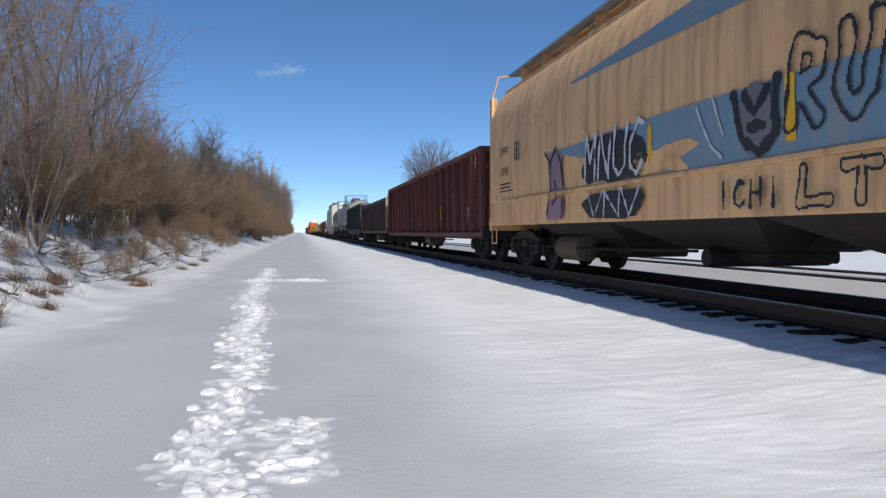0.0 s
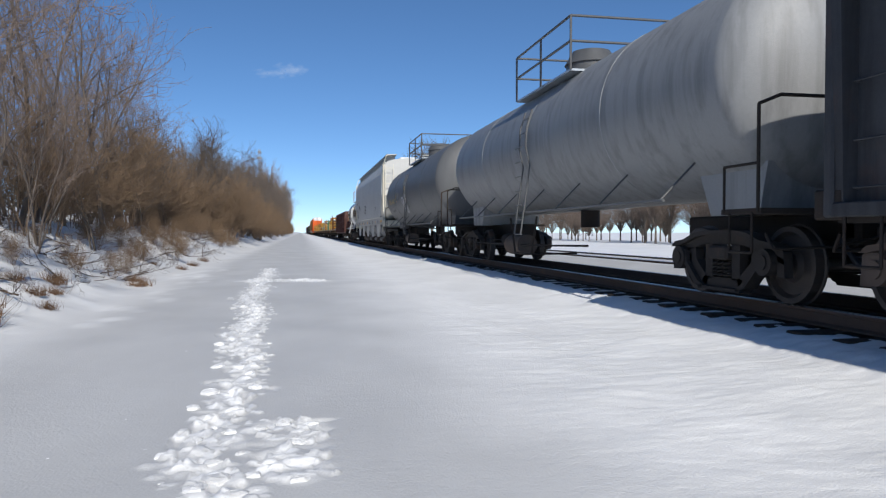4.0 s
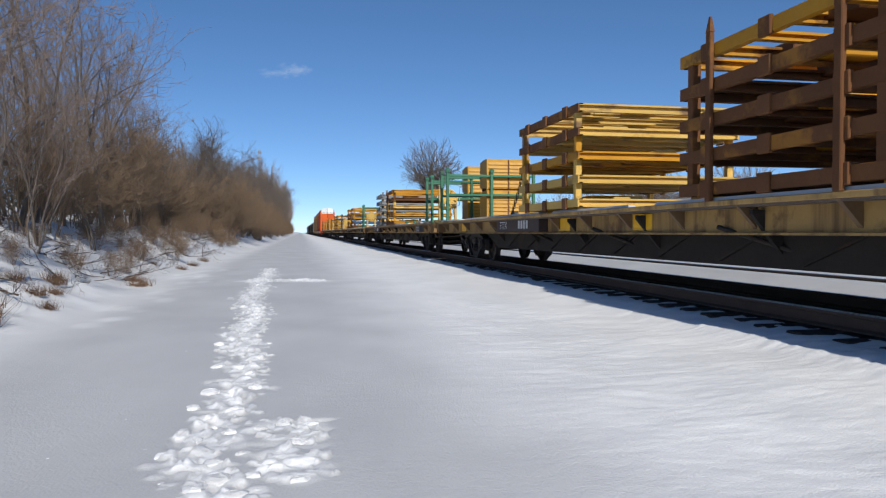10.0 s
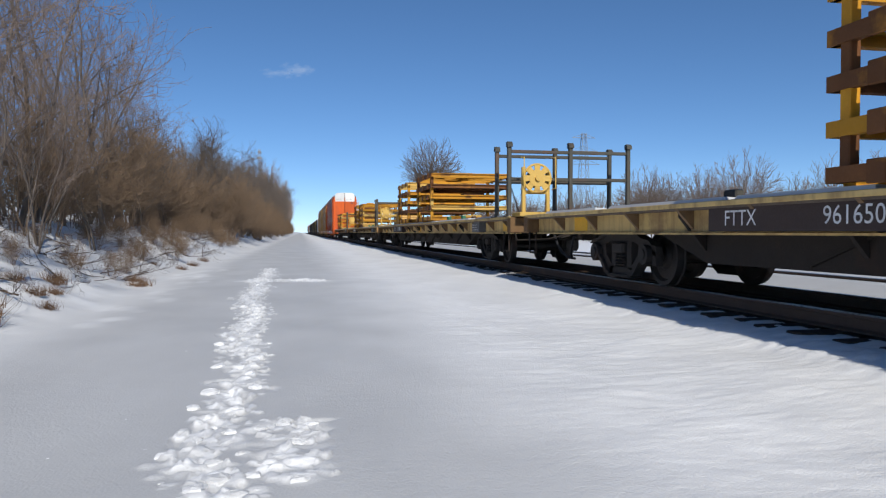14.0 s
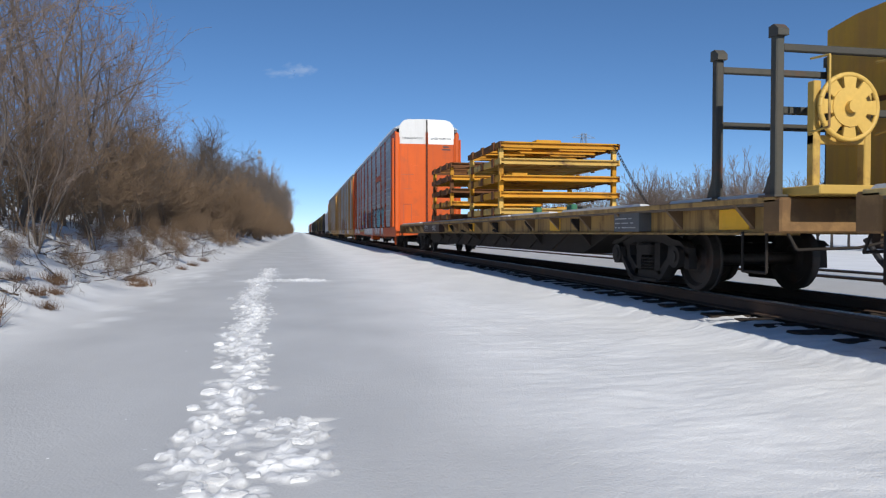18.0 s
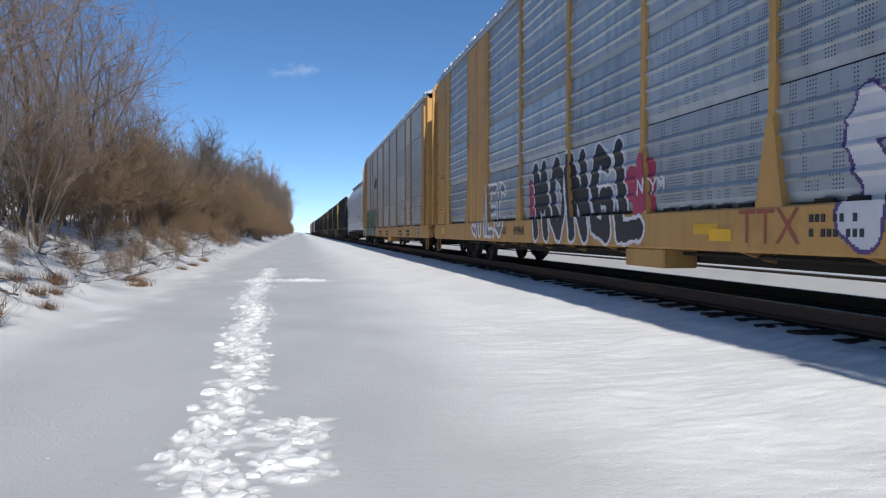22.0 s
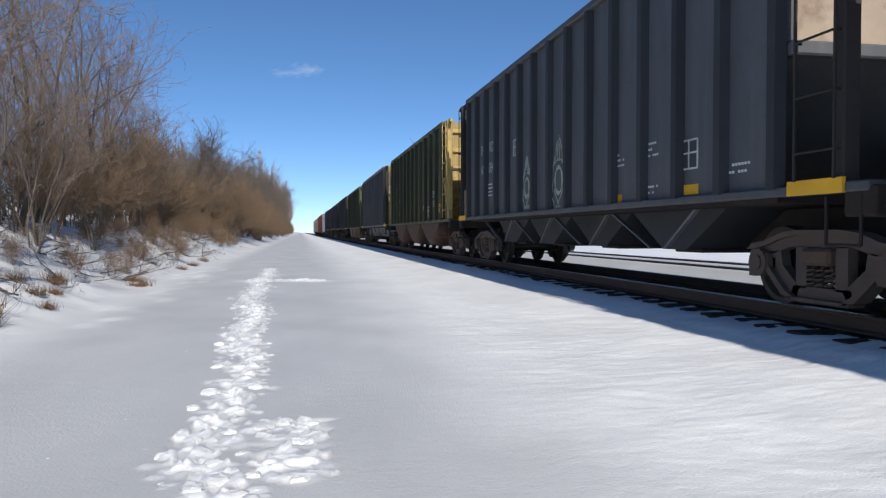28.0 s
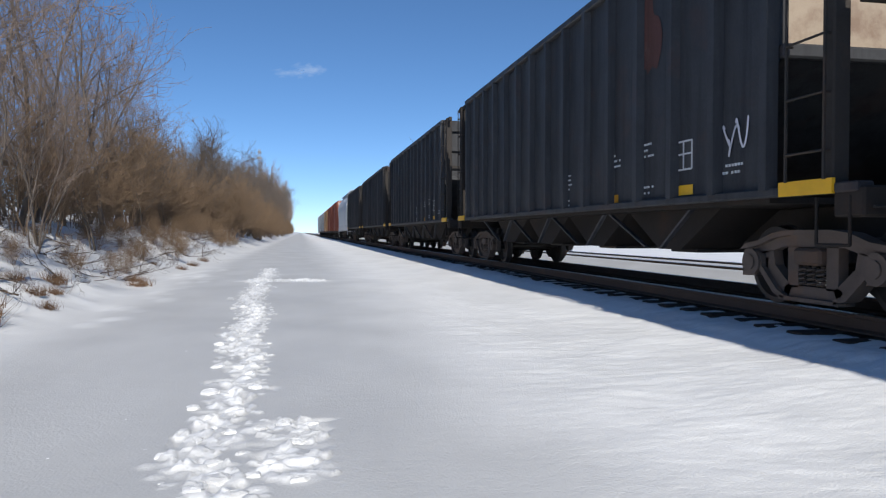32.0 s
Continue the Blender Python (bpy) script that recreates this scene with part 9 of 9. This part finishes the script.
# distance: the round tree, the hedgerow across the field, pylon and mast
round_tree = vase_proto("round_tree", "round-crowned leafless tree standing alone in the snowy field", "", "bark", "bark", 77, 22.3, 13.4, 90, 0.36, 0.034, 0.36, 5)
round_tree.matrix_basis = Matrix.Translation((29.2, 160.0, -0.35))
y = 24.0
while y < 190:
    for row in range(2):
        if rng.random() < 0.86:
            plant(FIELD, used, 46.0 + row * 7 + rng.uniform(-3, 3), y + rng.uniform(-1.5, 1.5), rng.uniform(0.5, 0.95))
    y += 2.0 + y * 0.014


def lattice(name, label, x, y, h, w0, w1, r, arms, panels):
    t = thing(name, label, "pylon")
    leg = lambda z: w0 + (w1 - w0) * z / h
    for sx in (-1, 1):
        for sy in (-1, 1):
            part("leg", Shape().rod((sx * w0, sy * w0, 0), (sx * w1, sy * w1, h), r, 4), M["steel_far"], t)
    br = Shape()
    for k in range(panels):
        z0, z1 = h * k / panels, h * (k + 1) / panels
        a, b = leg(z0), leg(z1)
        for s in (-1, 1):
            br.rod((-a, s * a, z0), (b, s * b, z1), r * 0.6, 3).rod((a, s * a, z0), (-b, s * b, z1), r * 0.6, 3)
            br.rod((s * a, -a, z0), (s * b, b, z1), r * 0.6, 3).rod((s * a, a, z0), (s * b, -b, z1), r * 0.6, 3)
    part("bracing", br, M["steel_far"], t)
    for z, wd in arms:
        part("cross_arm", Shape().rod((-wd, 0, z), (wd, 0, z), r * 1.2, 4).rod((-wd, 0, z), (0, 0, z + wd * 0.35), r * 0.7, 3).rod((wd, 0, z), (0, 0, z + wd * 0.35), r * 0.7, 3), M["steel_far"], t)
    t.location = (x, y, -0.4)
    return t


lattice("power_pylon", "grey lattice power pylon far across the fields", 116.0, 283.0, 43.0, 3.0, 0.8, 0.10, ((30.0, 7.0), (35.5, 6.0), (41.0, 5.0)), 9)
mast = lattice("radio_mast", "thin radio mast with platforms far behind the trees", -33.0, 610.0, 70.0, 1.2, 0.6, 0.28, (), 14)
part("antenna_ring", Shape().rod((0, 0, 62), (0, 0, 63.5), 2.2, 12), M["steel_far"], mast)
part("antenna_ring", Shape().rod((0, 0, 67), (0, 0, 68.2), 1.5, 12), M["steel_far"], mast)


# ---- cloud ----
def cloud():
    """A small thin cloud of many soft wisps; it drifts slowly."""
    m = bpy.data.materials.new("cloud_wisp")
    m.use_nodes = True
    nd, ln = m.node_tree.nodes, m.node_tree.links
    out = nd["Material Output"]
    nd.remove(nd["Principled BSDF"])
    tr, add = nd.new("ShaderNodeBsdfTransparent"), nd.new("ShaderNodeEmission")
    # the wisps glow by emission, in place of sunlight scattered in the cloud
    add.inputs[0].default_value, add.inputs[1].default_value = (0.72, 0.80, 0.92, 1), 0.85
    tc, nz, mr = nd.new("ShaderNodeTexCoord"), nd.new("ShaderNodeTexNoise"), nd.new("ShaderNodeMapRange")
    vl = nd.new("ShaderNodeVectorMath")
    vl.operation = "LENGTH"
    ln.new(tc.outputs["Object"], vl.inputs[0])
    nz.inputs["Scale"].default_value, nz.inputs["Detail"].default_value = 2.2, 6.0
    ln.new(tc.outputs["Object"], nz.inputs["Vector"])
    sb = nd.new("ShaderNodeMath")
    sb.operation = "SUBTRACT"
    ln.new(nz.outputs["Fac"], sb.inputs[0])
    ml = nd.new("ShaderNodeMath")
    ml.operation = "MULTIPLY"
    ml.inputs[1].default_value = 0.62
    ln.new(vl.outputs["Value"], ml.inputs[0])
    ln.new(ml.outputs[0], sb.inputs[1])
    mr.inputs["From Min"].default_value, mr.inputs["From Max"].default_value = 0.0, 0.5
    mr.inputs["To Max"].default_value = 0.2
    ln.new(sb.outputs[0], mr.inputs["Value"])
    mx = nd.new("ShaderNodeMixShader")
    ln.new(mr.outputs[0], mx.inputs[0])
    ln.new(tr.outputs[0], mx.inputs[1])
    ln.new(add.outputs[0], mx.inputs[2])
    ln.new(mx.outputs[0], out.inputs["Surface"])
    t = thing("cloud", "small thin white cloud in a clear blue sky", "cloud")
    r = random.Random(3)
    for x, z, sx, sz in ((6, 3, 50, 30), (36, 7, 46, 26), (-46, -6, 58, 17)):
        sh = Shape()
        n = 24
        rings = [[(q * math.cos(6.2832 * i / n), -0.25 * (1 - q * q), q * math.sin(6.2832 * i / n)) for i in range(n)] for q in (0.04, 0.3, 0.6, 0.85, 1.0)]
        sh.loft(rings, True, caps=False)
        w = part("wisp", sh, m, t, at=Matrix.Translation((x, r.uniform(-10, 10), z)) @ Matrix.Diagonal((sx, 12, sz, 1)))
        w.visible_shadow = False
    return t


CLOUD = cloud()


def motions():
    rows_t = [0.0, 8.0, 16.0, 24.0, SECONDS]
    for ob, y0 in KEYED:
        x, z = ob.location.x, ob.location.z
        walk(ob, [(t, pose(x, y0 - SPEED * t, z)) for t in rows_t])
    walk(CLOUD, [(t, pose(-56.0 + 1.92 * t, 2200.0, 478.0 + 0.1 * t, 0, 0, -2)) for t in (0.0, 16.0, SECONDS)])
    # wheels turn while they pass near
    for w, y0, local in WHEELS:
        t0, t1 = (y0 - 34.0) / SPEED, (y0 - 3.0) / SPEED
        f0, f1 = max(0, int(t0 * FPS)), min(int(SECONDS * FPS), int(t1 * FPS) + 1)
        rest = pose(0, local, WHEEL_R)
        if f1 <= 0 or f0 >= SECONDS * FPS:
            continue
        rows = [] if f0 == 0 else [(0.0, rest)]
        ang = 0.0
        for f in range(f0, f1 + 1):
            ang = math.degrees(SPEED * (f - f0) / FPS / WHEEL_R)
            rows.append((f / FPS, pose(0, local, WHEEL_R, ang)))
        if f1 < SECONDS * FPS:
            rows.append((SECONDS, pose(0, local, WHEEL_R, ang)))
        walk(w, rows)


motions()
